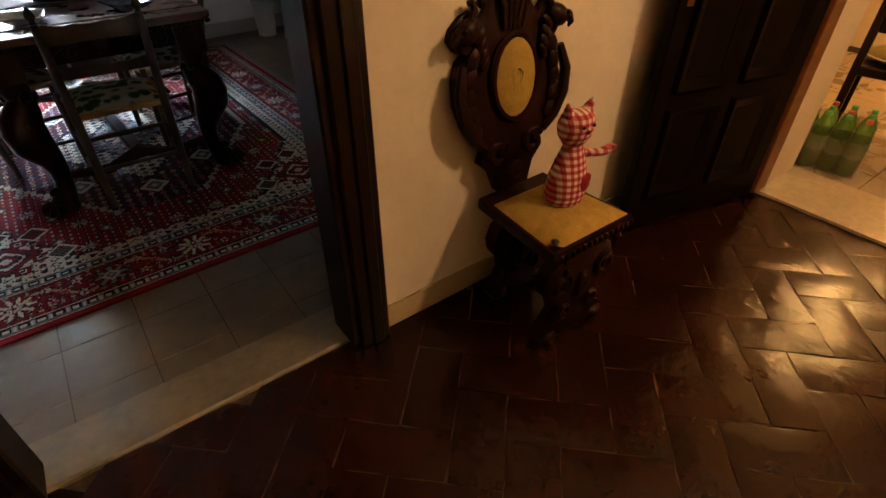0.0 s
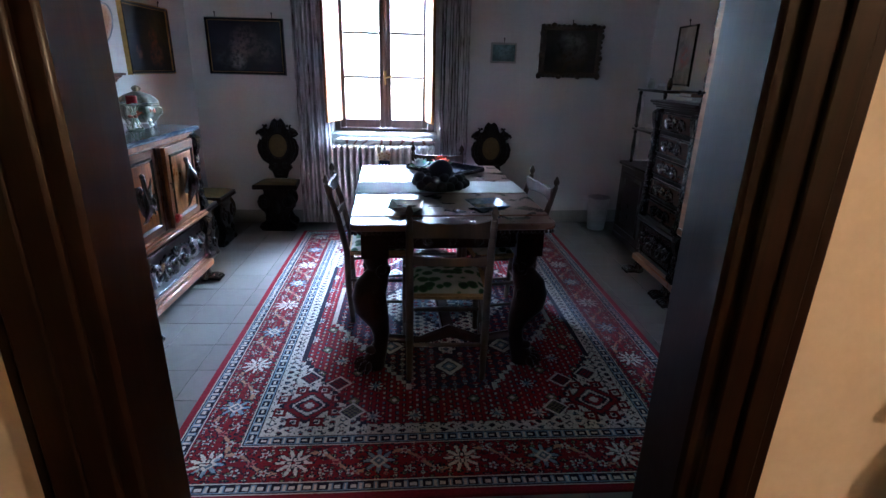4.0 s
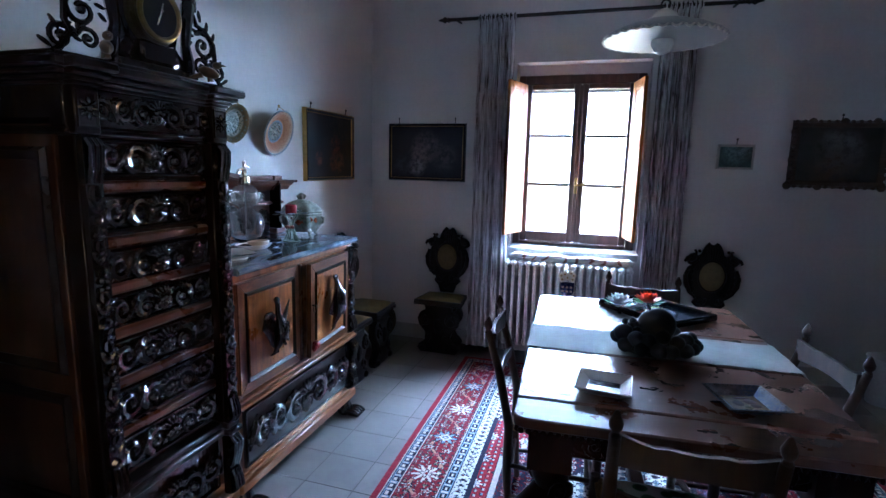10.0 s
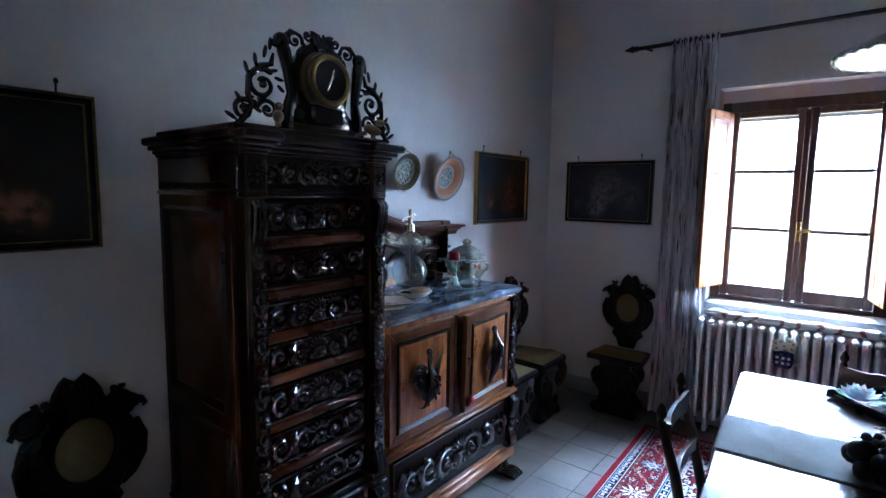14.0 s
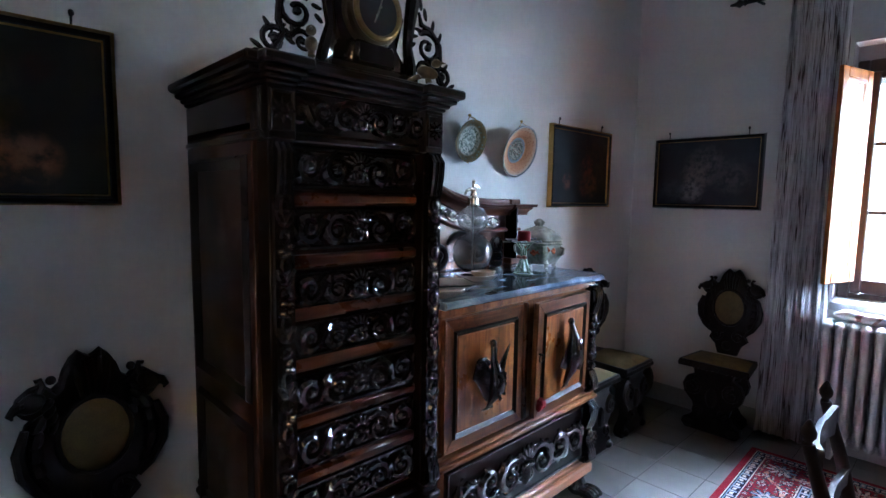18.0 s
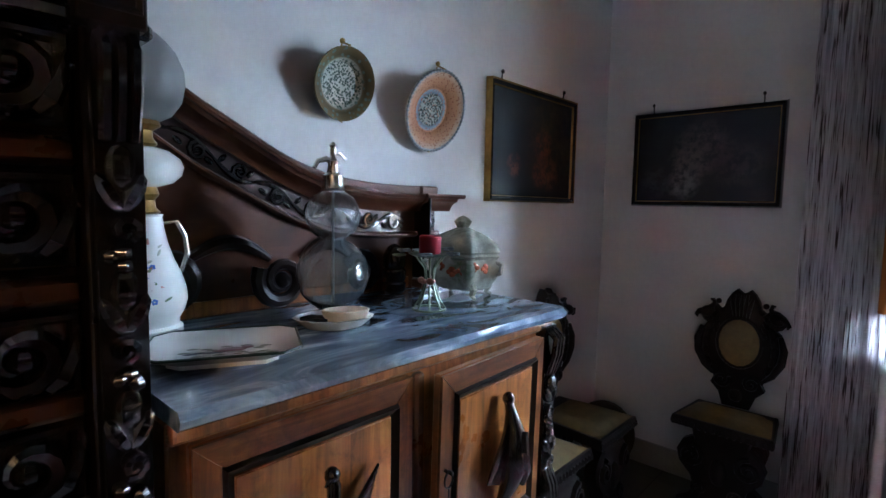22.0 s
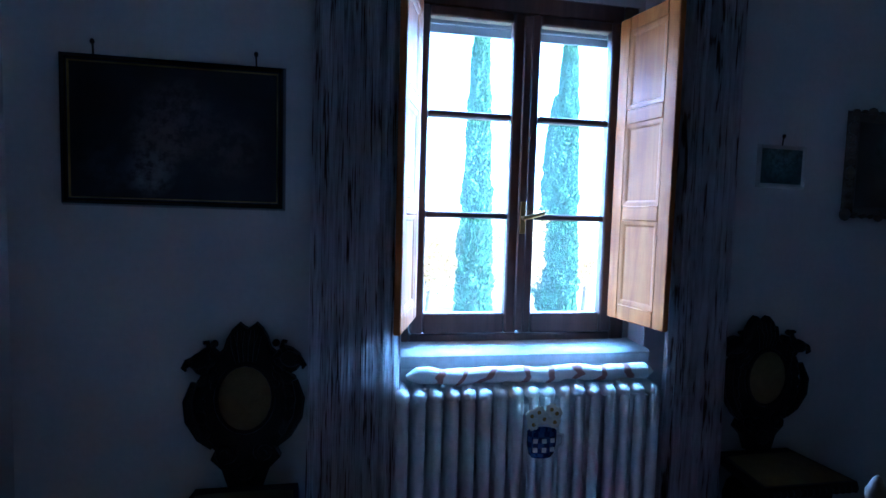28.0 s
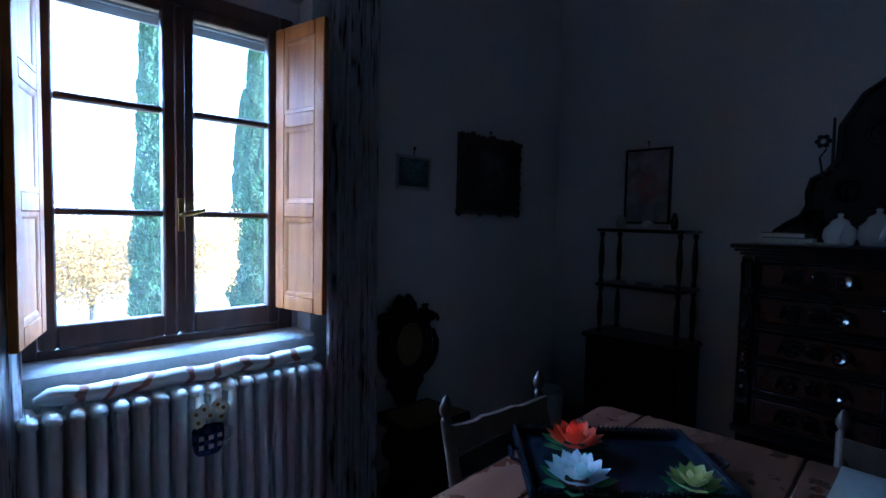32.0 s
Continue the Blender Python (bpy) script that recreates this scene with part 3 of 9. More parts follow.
moulded(bm, 0.121, 0.42, 1.092, 1.125, 0.012, 2.1, 0.004)
part("plaster_reveal", bm, M_HALL, hall_frame, "cream plaster reveal")
bm = B()
moulded(bm, 0.0, 0.42, 0.095, 0.135, 0.012, 2.1, 0.006)
part("side_post", bm, M_RAIL, hall_frame)

# window
win = thing("window_1", place(0, 0), "brown wooden casement window with six panes", "window")
win["kind"] = "structure"
GY = 5.62
bm = B()
for a, b, c, d in ((-0.625, -0.572, WZ0, 2.15), (0.235, 0.295, WZ0, 2.15), (-0.572, 0.235, 2.085, 2.15), (-0.572, 0.235, WZ0, 0.885)):
    moulded(bm, a, b, GY - 0.02, GY + 0.06, c, d, 0.006)
part("window_frame", bm, M_FRAME, win, "brown varnished window frame", True)
# plaster round the frame takes the same grey-lilac flare tone
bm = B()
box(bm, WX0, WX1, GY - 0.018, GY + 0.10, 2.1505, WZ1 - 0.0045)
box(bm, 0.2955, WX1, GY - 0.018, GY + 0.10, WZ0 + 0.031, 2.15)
part("niche_head", bm, M_NICHE, win, "plaster round the frame, lens flare put into its grey-lilac colour", False)
for cx0, cx1 in ((-0.570, -0.158), (-0.152, 0.233)):
    bm = B()
    w = 0.05
    moulded(bm, cx0, cx0 + w, GY - 0.03, GY + 0.02, 0.887, 2.083, 0.007)
    moulded(bm, cx1 - w, cx1, GY - 0.03, GY + 0.02, 0.887, 2.083, 0.007)
    for z0, z1 in ((0.887, 0.965), (1.322, 1.346), (1.69, 1.714), (2.045, 2.083)):
        moulded(bm, cx0 + w, cx1 - w, GY - 0.028, GY + 0.015, z0, z1, 0.006)
    sash = part("sash", bm, M_FRAME, win)
    for z0, z1 in ((0.962, 1.325), (1.343, 1.693), (1.711, 2.048)):
        bm = B()
        box(bm, cx0 + w - 0.004, cx1 - w + 0.004, GY - 0.003, GY + 0.001, z0, z1)
        p = part("pane", bm, M_PANE, sash, "", False)
        p.visible_shadow = False
bm = B()
moulded(bm, -0.172, -0.138, GY - 0.045, GY - 0.028, 0.9, 2.07, 0.005)
part("meeting_stile", bm, M_FRAME, win)
bm = B()
tube(bm, [(-0.155, GY - 0.045, 1.33), (-0.155, GY - 0.075, 1.33), (-0.145, GY - 0.082, 1.332), (-0.085, GY - 0.085, 1.35)], 0.008, 8)
moulded(bm, -0.166, -0.144, GY - 0.052, GY - 0.044, 1.27, 1.39, 0.003)
part("handle", bm, M_BRASS, win, "brass lever handle")
bm = B()
strip(bm, [(YB - 0.03, WZ0 - 0.03), (YB - 0.034, WZ0 + 0.012), (YB - 0.02, WZ0 + 0.022), (GY + 0.05, WZ0 + 0.03), (GY + 0.05, WZ0 - 0.03)], WX0 - 0.0, WX1)
part("window_sill", bm, M_SILL, win, "white stone window sill")


def shutter(hx, fx, name_label):
    """An inner shutter from its hinge at the sash to its free edge in the room."""
    hy, fy, z0, z1 = GY - 0.045, 5.29, 0.955, 2.08
    w = math.hypot(fx - hx, fy - hy)
    ang = math.degrees(math.atan2(fy - hy, fx - hx))
    ob = thing("shutter", pose(hx, hy, z0, 0, 0, ang), name_label, "shutter", "window shutters")
    h = z1 - z0
    bm = B()
    for a, b, c, d in ((0, 0.055, 0, h), (w - 0.055, w, 0, h), (0.055, w - 0.055, 0, 0.06), (0.055, w - 0.055, h - 0.055, h), (0.055, w - 0.055, 0.375, 0.43), (0.055, w - 0.055, 0.73, 0.785)):
        moulded(bm, a, b, -0.012, 0.012, c, d, 0.004)
    part("shutter_frame", bm, M_SHUT, ob)
    for c, d in ((0.055, 0.38), (0.425, 0.735), (0.78, h - 0.05)):
        bm = B()
        moulded(bm, 0.05, w - 0.05, -0.004, 0.004, c, d, 0.002)
        for s in (-1, 1):
            t = B()
            rim(t, w - 0.11, d - c - 0.01, 0.02, 0.007, c + 0.005, -0.004, ((0, 1), (0.5, 0.8), (1, 0)))
            join(bm, t, Matrix.Translation((w / 2, 0, 0)) @ Matrix.Diagonal((1, -s, 1, 1)))
        part("shutter_panel", bm, M_SHUT, ob)
    return ob


shutter(0.215, 0.272, "honey-coloured panelled wooden shutter, folded open")
shutter(-0.56, -0.645, "honey-coloured panelled wooden shutter, folded open")

# marble sill of the doorway, room floors
bm = B()
strip(bm, [(1.425, -0.02), (1.425, 0.006), (1.432, 0.012), (1.608, 0.012), (1.612, 0.006), (1.612, -0.02)], DX0 - 0.02, DX1 + 0.03)
setting("trim_threshold", bm, plain("worn_threshold_stone", (0.21, 0.195, 0.16), 0.5, 0, 30, 0.25), "worn grey stone threshold")
bm = B()
strip(bm, [(0, -0.02), (0, 0.012), (0.42, 0.012), (0.42, -0.02)], -1.12, -0.1)
bmesh.ops.transform(bm, matrix=Matrix.Translation((2.715, 0, 0)) @ Matrix.Rotation(-math.pi / 2, 4, "Z"), verts=bm.verts)
setting("trim_pantry_threshold", bm, plain("pale_threshold_stone", (0.55, 0.47, 0.33), 0.45, 0, 30, 0.2), "pale stone threshold of the pantry")

M_GROUT = plain("tile_joint_mortar", (0.03, 0.026, 0.022), 0.95, 0, 80, 0.3)
M_GROUT2 = plain("brick_joint_mortar", (0.075, 0.052, 0.032), 0.6, 0, 80, 0.6)
bm = B()
box(bm, XL - 0.2, XR + 0.2, 1.60, YB + 0.2, -0.12, -0.0022)
floor = setting("floor", bm, M_GROUT, "worn grey-beige square cement tiles")
bm = B()
box(bm, -2.7, 2.715, -1.5, 1.60, -0.12, -0.0072)
hall_floor = setting("floor_hall", bm, M_GROUT2, "dark waxed terracotta bricks laid in herringbone")
bm = B()
box(bm, 2.715, 6.1, -1.7, 2.0, -0.12, -0.004)
pantry_floor = setting("floor_pantry", bm, M_GROUT, "pale square tiles of the pantry")


def tile_mat(name, cols, rough):
    k = Mat(name, rough)
    co = k.coords((1, 1, 1), True)
    n, big = k.noise(co, 22, 6, 0.7), k.noise(co, 2.6, 4)
    base = k.ramp(k.random(), (0.0, cols[0]), (0.5, cols[1]), (1.0, cols[2]))
    col = k.mix(0.35, base, k.ramp(n, (0.3, cols[0]), (0.7, cols[2])))
    stain = k.noise(co, 7.0, 5, 0.65, 0.7)
    col = k.mix(0.34, col, k.ramp(stain, (0.36, [c * 0.45 for c in cols[0]]), (0.6, cols[2])))
    k.colour(k.mix(0.3, col, k.ramp(big, (0.35, [c * 0.6 for c in cols[0]]), (0.65, cols[2]))))
    k.rough(k.ramp(k.mix(0.5, stain, big), (0.35, rough * 0.62), (0.65, min(1, rough * 1.4))))
    k.bump(k.mix(0.5, n, stain), 0.35, 0.003)
    k.b.inputs["Specular IOR Level"].default_value = 0.34
    return k.m


M_TILE = tile_mat("cement_tile", ((0.10, 0.089, 0.078), (0.138, 0.123, 0.109), (0.18, 0.162, 0.145)), 0.46)
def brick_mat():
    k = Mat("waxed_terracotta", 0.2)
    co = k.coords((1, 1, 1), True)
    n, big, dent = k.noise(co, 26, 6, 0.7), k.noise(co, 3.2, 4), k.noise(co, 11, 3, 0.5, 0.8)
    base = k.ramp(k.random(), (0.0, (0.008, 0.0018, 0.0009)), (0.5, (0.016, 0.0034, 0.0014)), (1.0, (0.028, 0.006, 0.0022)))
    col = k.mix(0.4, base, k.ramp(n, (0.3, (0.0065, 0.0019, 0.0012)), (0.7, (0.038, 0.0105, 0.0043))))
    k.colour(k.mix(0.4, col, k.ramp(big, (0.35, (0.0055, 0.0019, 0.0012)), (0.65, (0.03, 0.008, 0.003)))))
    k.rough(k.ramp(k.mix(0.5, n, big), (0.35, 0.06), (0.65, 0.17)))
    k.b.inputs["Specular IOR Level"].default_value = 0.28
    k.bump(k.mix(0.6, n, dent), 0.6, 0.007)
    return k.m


M_BRICK = brick_mat()
M_PANTRY = tile_mat("pantry_tile", ((0.33, 0.27, 0.17), (0.38, 0.32, 0.21), (0.43, 0.36, 0.25)), 0.3)

# rug
def rug():
    nx, ny, cell = 440, 596, 0.00518
    W, L = nx * cell, ny * cell
    x = (np.arange(nx) + 0.5) * cell - W / 2
    y = (np.arange(ny) + 0.5) * cell - L / 2
    X, Y = np.meshgrid(x, y)
    ax, ay = np.abs(X), np.abs(Y)
    d = np.minimum(W / 2 - ax, L / 2 - ay)
    along = np.where(W / 2 - ax < L / 2 - ay, Y, X)
    red, dark, cream = np.array((0.145, 0.006, 0.014)), np.array((0.012, 0.010, 0.024)), np.array((0.46, 0.43, 0.38))
    blue, pink, olive = np.array((0.11, 0.15, 0.19)), np.array((0.3, 0.1, 0.09)), np.array((0.09, 0.09, 0.05))
    C = np.zeros((ny, nx, 3)) + red * 1.25

    def put(mask, c):
        C[mask] = c

    def flower(u, v, r, petals=8):
        rr, a = np.hypot(u, v), np.arctan2(v, u)
        return rr < r * (0.66 + 0.34 * np.cos(petals * a))

    def motifs(mask, g, palette, ink, shift=0.0):
        """A drift of small outlined blooms, rings and lozenges on a staggered grid."""
        col_ = np.floor((X + shift) / g)
        gx = ((X + shift) / g) % 1 - 0.5
        gy0 = Y / g + 0.5 * (col_ % 2)
        gy = gy0 % 1 - 0.5
        h = (col_ * 7 + np.floor(gy0) * 13 + np.floor(gy0 * col_ / 5)) % 12
        rr = np.hypot(gx, gy)
        lo = np.abs(gx) + np.abs(gy)
        shape = np.where(h % 3 == 0, lo < 0.42, np.where(h % 3 == 1, rr < 0.36, flower(gx, gy, 0.5, 6)))
        inside = np.where(h % 3 == 0, lo < 0.29, np.where(h % 3 == 1, rr < 0.25, flower(gx, gy, 0.34, 6)))
        put(mask & shape, ink)
        for i, c in enumerate(palette):
            put(mask & inside & (h % len(palette) == i), c)
        put(mask & (rr < 0.1), ink)
        put(mask & (np.abs(gx) > 0.42) & (np.abs(gy) < 0.16), ink)
        put(mask & (np.abs(gy) > 0.45) & (np.abs(gx) < 0.12), palette[0])

    def guard(d0, d1):
        m = (d >= d0) & (d < d1)
        put(m, blue * 1.5)
        u = (along / 0.054) % 1 - 0.5
        v = (d - (d0 + d1) / 2) / (d1 - d0)
        put(m & (np.abs(u) < 0.34) & (np.abs(v) < 0.32), dark)
        put(m & (np.abs(u) < 0.2) & (np.abs(v) < 0.14), cream)
        put(m & (np.abs(np.abs(u) - 0.5) < 0.08) & (np.abs(v) < 0.3), cream)
        put((d >= d0 - 0.006) & (d < d0), cream * 0.9)
        put((d >= d0) & (d < d0 + 0.006), dark)
        put((d >= d1 - 0.006) & (d < d1), dark)
        put((d >= d1) & (d < d1 + 0.006), cream * 0.9)

    # main border: cream stars and grey rosettes by turns, joined by a tan vine
    m = (d >= 0.09) & (d < 0.275)
    put(m, red)
    v = d - 0.182
    onx = W / 2 - ax < L / 2 - ay
    step_ = np.where(onx, (L - 0.364) / 8, (W - 0.364) / 6)
    q = along / step_
    near = np.round(q)
    u = (q - near) * step_
    half_ = (q - np.floor(q) - 0.5) * step_
    star = (near % 2) == 0
    motifs(m & (np.abs(v) > 0.012), 0.034, (cream * 0.8, pink, red * 0.5, olive * 1.6), dark)
    vine = np.abs(v - 0.052 * np.sin(2 * math.pi * q))
    tan = np.array((0.34, 0.19, 0.12))
    put(m & (vine < 0.013) & (np.abs(half_) < 0.11), dark)
    put(m & (vine < 0.009) & (np.abs(half_) < 0.11), tan)
    for hu, hv in ((-0.06, 0.05), (0.06, -0.05), (0.0, 0.0), (-0.045, -0.045), (0.045, 0.045)):
        put(m & flower(half_ - hu, v - hv, 0.027, 5), dark)
        put(m & flower(half_ - hu, v - hv, 0.021, 5), cream * 0.85 if hu else pink)
        put(m & (np.hypot(half_ - hu, v - hv) < 0.007), red)
    put(m & star & flower(u, v, 0.079, 10), dark)
    put(m & star & flower(u, v, 0.071, 10), cream * 1.1)
    put(m & star & flower(u, v, 0.036, 4), dark)
    put(m & star & flower(u, v, 0.026, 4), cream)
    put(m & star & (np.hypot(u, v) < 0.008), red)
    lz = np.abs(u) + np.abs(v)
    put(m & ~star & flower(u, v, 0.074, 8), dark)
    put(m & ~star & flower(u, v, 0.062, 8), blue * 1.5)
    put(m & ~star & (lz < 0.036), cream)
    put(m & ~star & (lz < 0.022), blue * 0.8)
    put(m & ~star & (lz < 0.009), cream)
    guard(0.036, 0.084)
    guard(0.281, 0.33)
    # cream field with scattered specks
    m = d >= 0.336
    put(m, cream)
    fx, fy = W / 2 - 0.336, L / 2 - 0.336
    motifs(m, 0.042, (dark, blue, red * 0.8, dark), dark)
    put(m & (np.sin(X * 140) * np.sin(Y * 140) > 0.35), cream)
    step = 0.024
    sx, sy = np.floor(ax / step) * step, np.floor(ay / step) * step
    dia = sx / fx + sy / fy

    def hexa(k, ex, ey):
        return m & (dia < k) & (sx < fx - ex) & (sy < fy - ey)
    # red field with a serrated edge and rows of small cream tufts
    put(hexa(1.43, 0.075, 0.06), dark)
    inner = hexa(1.40, 0.087, 0.072)
    put(inner, red * 1.1)
    tx, ty = (X / 0.030) % 1 - 0.5, (Y / 0.036 + 0.5 * np.floor(X / 0.030)) % 1 - 0.5
    put(inner & (np.abs(tx) < 0.26) & (np.abs(ty) < 0.3), dark)
    hh = (np.floor(X / 0.030) * 5 + np.floor(Y / 0.036 + 0.5 * np.floor(X / 0.030)) * 3) % 7
    for i_, c in enumerate((cream * 0.75, cream * 0.6, pink, cream * 0.7, blue, tan, cream * 0.5)):
        put(inner & (np.abs(tx) < 0.15) & (np.abs(ty) < 0.22) & (hh == i_), c)
    bu, bv = (X + 0.09) % 0.18 - 0.09, (Y + 0.11) % 0.22 - 0.11
    put(inner & flower(bu, bv, 0.045, 8), dark)
    put(inner & flower(bu, bv, 0.037, 8), cream * 0.9)
    put(inner & flower(bu, bv, 0.02, 8), blue)
    bu, bv = X % 0.18 - 0.09, Y % 0.22 - 0.11
    put(inner & (np.abs(bu) + np.abs(bv) < 0.036), dark)
    put(inner & (np.abs(bu) + np.abs(bv) < 0.026), olive * 1.4)
    put(inner & (np.abs(bu) + np.abs(bv) < 0.012), cream)
    # dark inner lozenge
    put(hexa(0.98, 0.17, 0.30), cream * 0.8)
    mid = hexa(0.95, 0.18, 0.315)
    put(mid, dark * 1.4)
    motifs(mid, 0.05, (cream * 0.8, red, blue * 1.3, pink), red * 0.6, 0.01)
    # cream and blue medallion with a pendant at each end
    put(hexa(0.52, 0.2, 0.3), dark)
    mid2 = hexa(0.49, 0.2, 0.3)
    put(mid2, cream * 0.9)
    motifs(mid2, 0.048, (blue, dark, red), dark, 0.03)
    put(hexa(0.27, 0.3, 0.4), dark)
    mid3 = hexa(0.24, 0.3, 0.4)
    put(mid3, blue)
    motifs(mid3, 0.045, (cream, red), dark)
    put(m & flower(X, Y, 0.11, 8), dark)
    put(m & flower(X, Y, 0.095, 8), cream)
    put(m & flower(X, Y, 0.05, 8), red)
    for px_, py_ in ((0.0, 0.72), (0.3, 0.52)):
        pq = np.abs(ax - px_) / 0.9 + np.abs(ay - py_)
        for r0, c in ((0.085, dark), (0.073, cream), (0.05, dark), (0.038, blue * 1.2), (0.018, cream)):
            put(m & (np.floor(pq / 0.01) * 0.01 < r0), c)
    # hooked lozenge in each corner, with three small ones about it
    cu, cv = np.abs(ax - fx * 0.80), np.abs(ay - fy * 0.84)
    q = np.floor(cu / 0.01) * 0.01 / 1.1 + np.floor(cv / 0.01) * 0.01
    put(m & (q < 0.135), cream)
    for r0, c in ((0.112, dark), (0.098, red * 0.9), (0.074, dark), (0.062, cream), (0.048, dark), (0.034, red), (0.016, cream)):
        put(m & (q < r0), c)
    for hx, hz in ((0.118, 0.045), (0.05, 0.112)):
        ring_ = np.maximum(np.abs(cu - hx), np.abs(cv - hz))
        put(m & (ring_ < 0.028) & (ring_ > 0.014), red * 0.7)
        put(m & (ring_ < 0.007), dark)
    for ox_, oy_, c in ((-0.19, 0.05, olive), (0.03, -0.21, red * 0.8), (-0.11, -0.16, red * 0.6)):
        lo = np.abs(ax - fx * 0.80 - ox_) + np.abs(ay - fy * 0.84 - oy_)
        put(m & (lo < 0.062), cream)
        put(m & (lo < 0.05), dark)
        put(m & (lo < 0.042) & ((np.floor(ax / 0.012) + np.floor(ay / 0.012)) % 2 == 0), c)
    rnd = np.random.RandomState(3)
    C *= (0.82 + 0.36 * rnd.rand(ny, nx, 1))
    C *= (0.9 + 0.2 * rnd.rand(ny, 1, 1))
    vx, vy = np.meshgrid(np.linspace(-W / 2, W / 2, nx + 1), np.linspace(-L / 2, L / 2, ny + 1))
    vz = 0.011 + 0.0015 * rnd.rand(ny + 1, nx + 1) + 0.002 * np.sin(vx * 5.0 + 1) * np.sin(vy * 3.4)
    top = np.stack([vx, vy, vz], -1).reshape(-1, 3)
    idx = np.arange((nx + 1) * (ny + 1)).reshape(ny + 1, nx + 1)
    quads = np.stack([idx[:-1, :-1], idx[:-1, 1:], idx[1:, 1:], idx[1:, :-1]], -1).reshape(-1, 4)
    edge = np.concatenate([idx[0, :], idx[1:, -1], idx[-1, -2::-1], idx[-2:0:-1, 0]])
    base = len(top) + np.arange(len(edge))
    low = top[edge].copy()
    low[:, 2] = 0.0005
    nxt = np.roll(np.arange(len(edge)), -1)
    sides = np.stack([edge, base, base[nxt], edge[nxt]], -1)
    me = bpy.data.meshes.new("rug")
    me.from_pydata(np.concatenate([top, low]).tolist(), [], np.concatenate([quads, sides]).tolist())
    dye = me.attributes.new("dye", "FLOAT_COLOR", "FACE")
    cols = np.concatenate([C.reshape(-1, 3), np.tile(red * 0.8, (len(sides), 1))])
    dye.data.foreach_set("color", np.concatenate([cols, np.ones((len(cols), 1))], 1).astype(np.float32).ravel())
    k = Mat("rug_wool", 0.95)
    at = k.nt.nodes.new("ShaderNodeAttribute")
    at.attribute_name = "dye"
    fuzz = k.noise(k.coords(), 420, 3)
    k.colour(k.mix(0.35, at.outputs["Color"], k.mix(1.0, at.outputs["Color"], k.ramp(fuzz, (0.3, 0.4), (0.7, 1.0)), "MULTIPLY")))
    k.bump(fuzz, 0.6, 0.003)
    k.b.inputs["Specular IOR Level"].default_value = 0.12
    me.materials.append(k.m)
    ob = new("rug", me)
    ob.matrix_world = pose(0.295, 3.66, 0.0, 0, 0, 1.2)
    return tagged(ob, "red and cream patterned oriental wool rug under the table", "rug")


rug()

# ---- west wall: tall carved chest and marble sideboard ----
def drawer_front(name, w, h, parent, x, y, z, seed, raised=False, pairs=2, mat=None, spread=(0.9, 0.86)):
    """A drawer with a bead rim, a keyhole-less field and a carved scroll; its face towards -y."""
    bm = B()
    moulded(bm, x - w / 2, x + w / 2, y, y + 0.02, z, z + h, 0.004)
    ob = part(name, bm, mat or M_FIELD, parent)
    bm = B()
    t = B()
    rim(t, w, h, 0.016, 0.01, z, y + 0.001, ((0, 0.2), (0.3, 1), (0.7, 1), (1, 0.1)))
    join(bm, t, Matrix.Translation((x, 0, 0)))
    part("bead", bm, M_BLACK, ob)
    bm = carving(w * spread[0], h * spread[1], pairs, min(0.0145, h * 0.105), seed)
    bmesh.ops.transform(bm, matrix=Matrix.Translation((x, y - 0.001, z + h / 2)), verts=bm.verts)
    part("carved_scroll", bm, M_BLACK, ob, "glossy black carved scrollwork")
    return ob


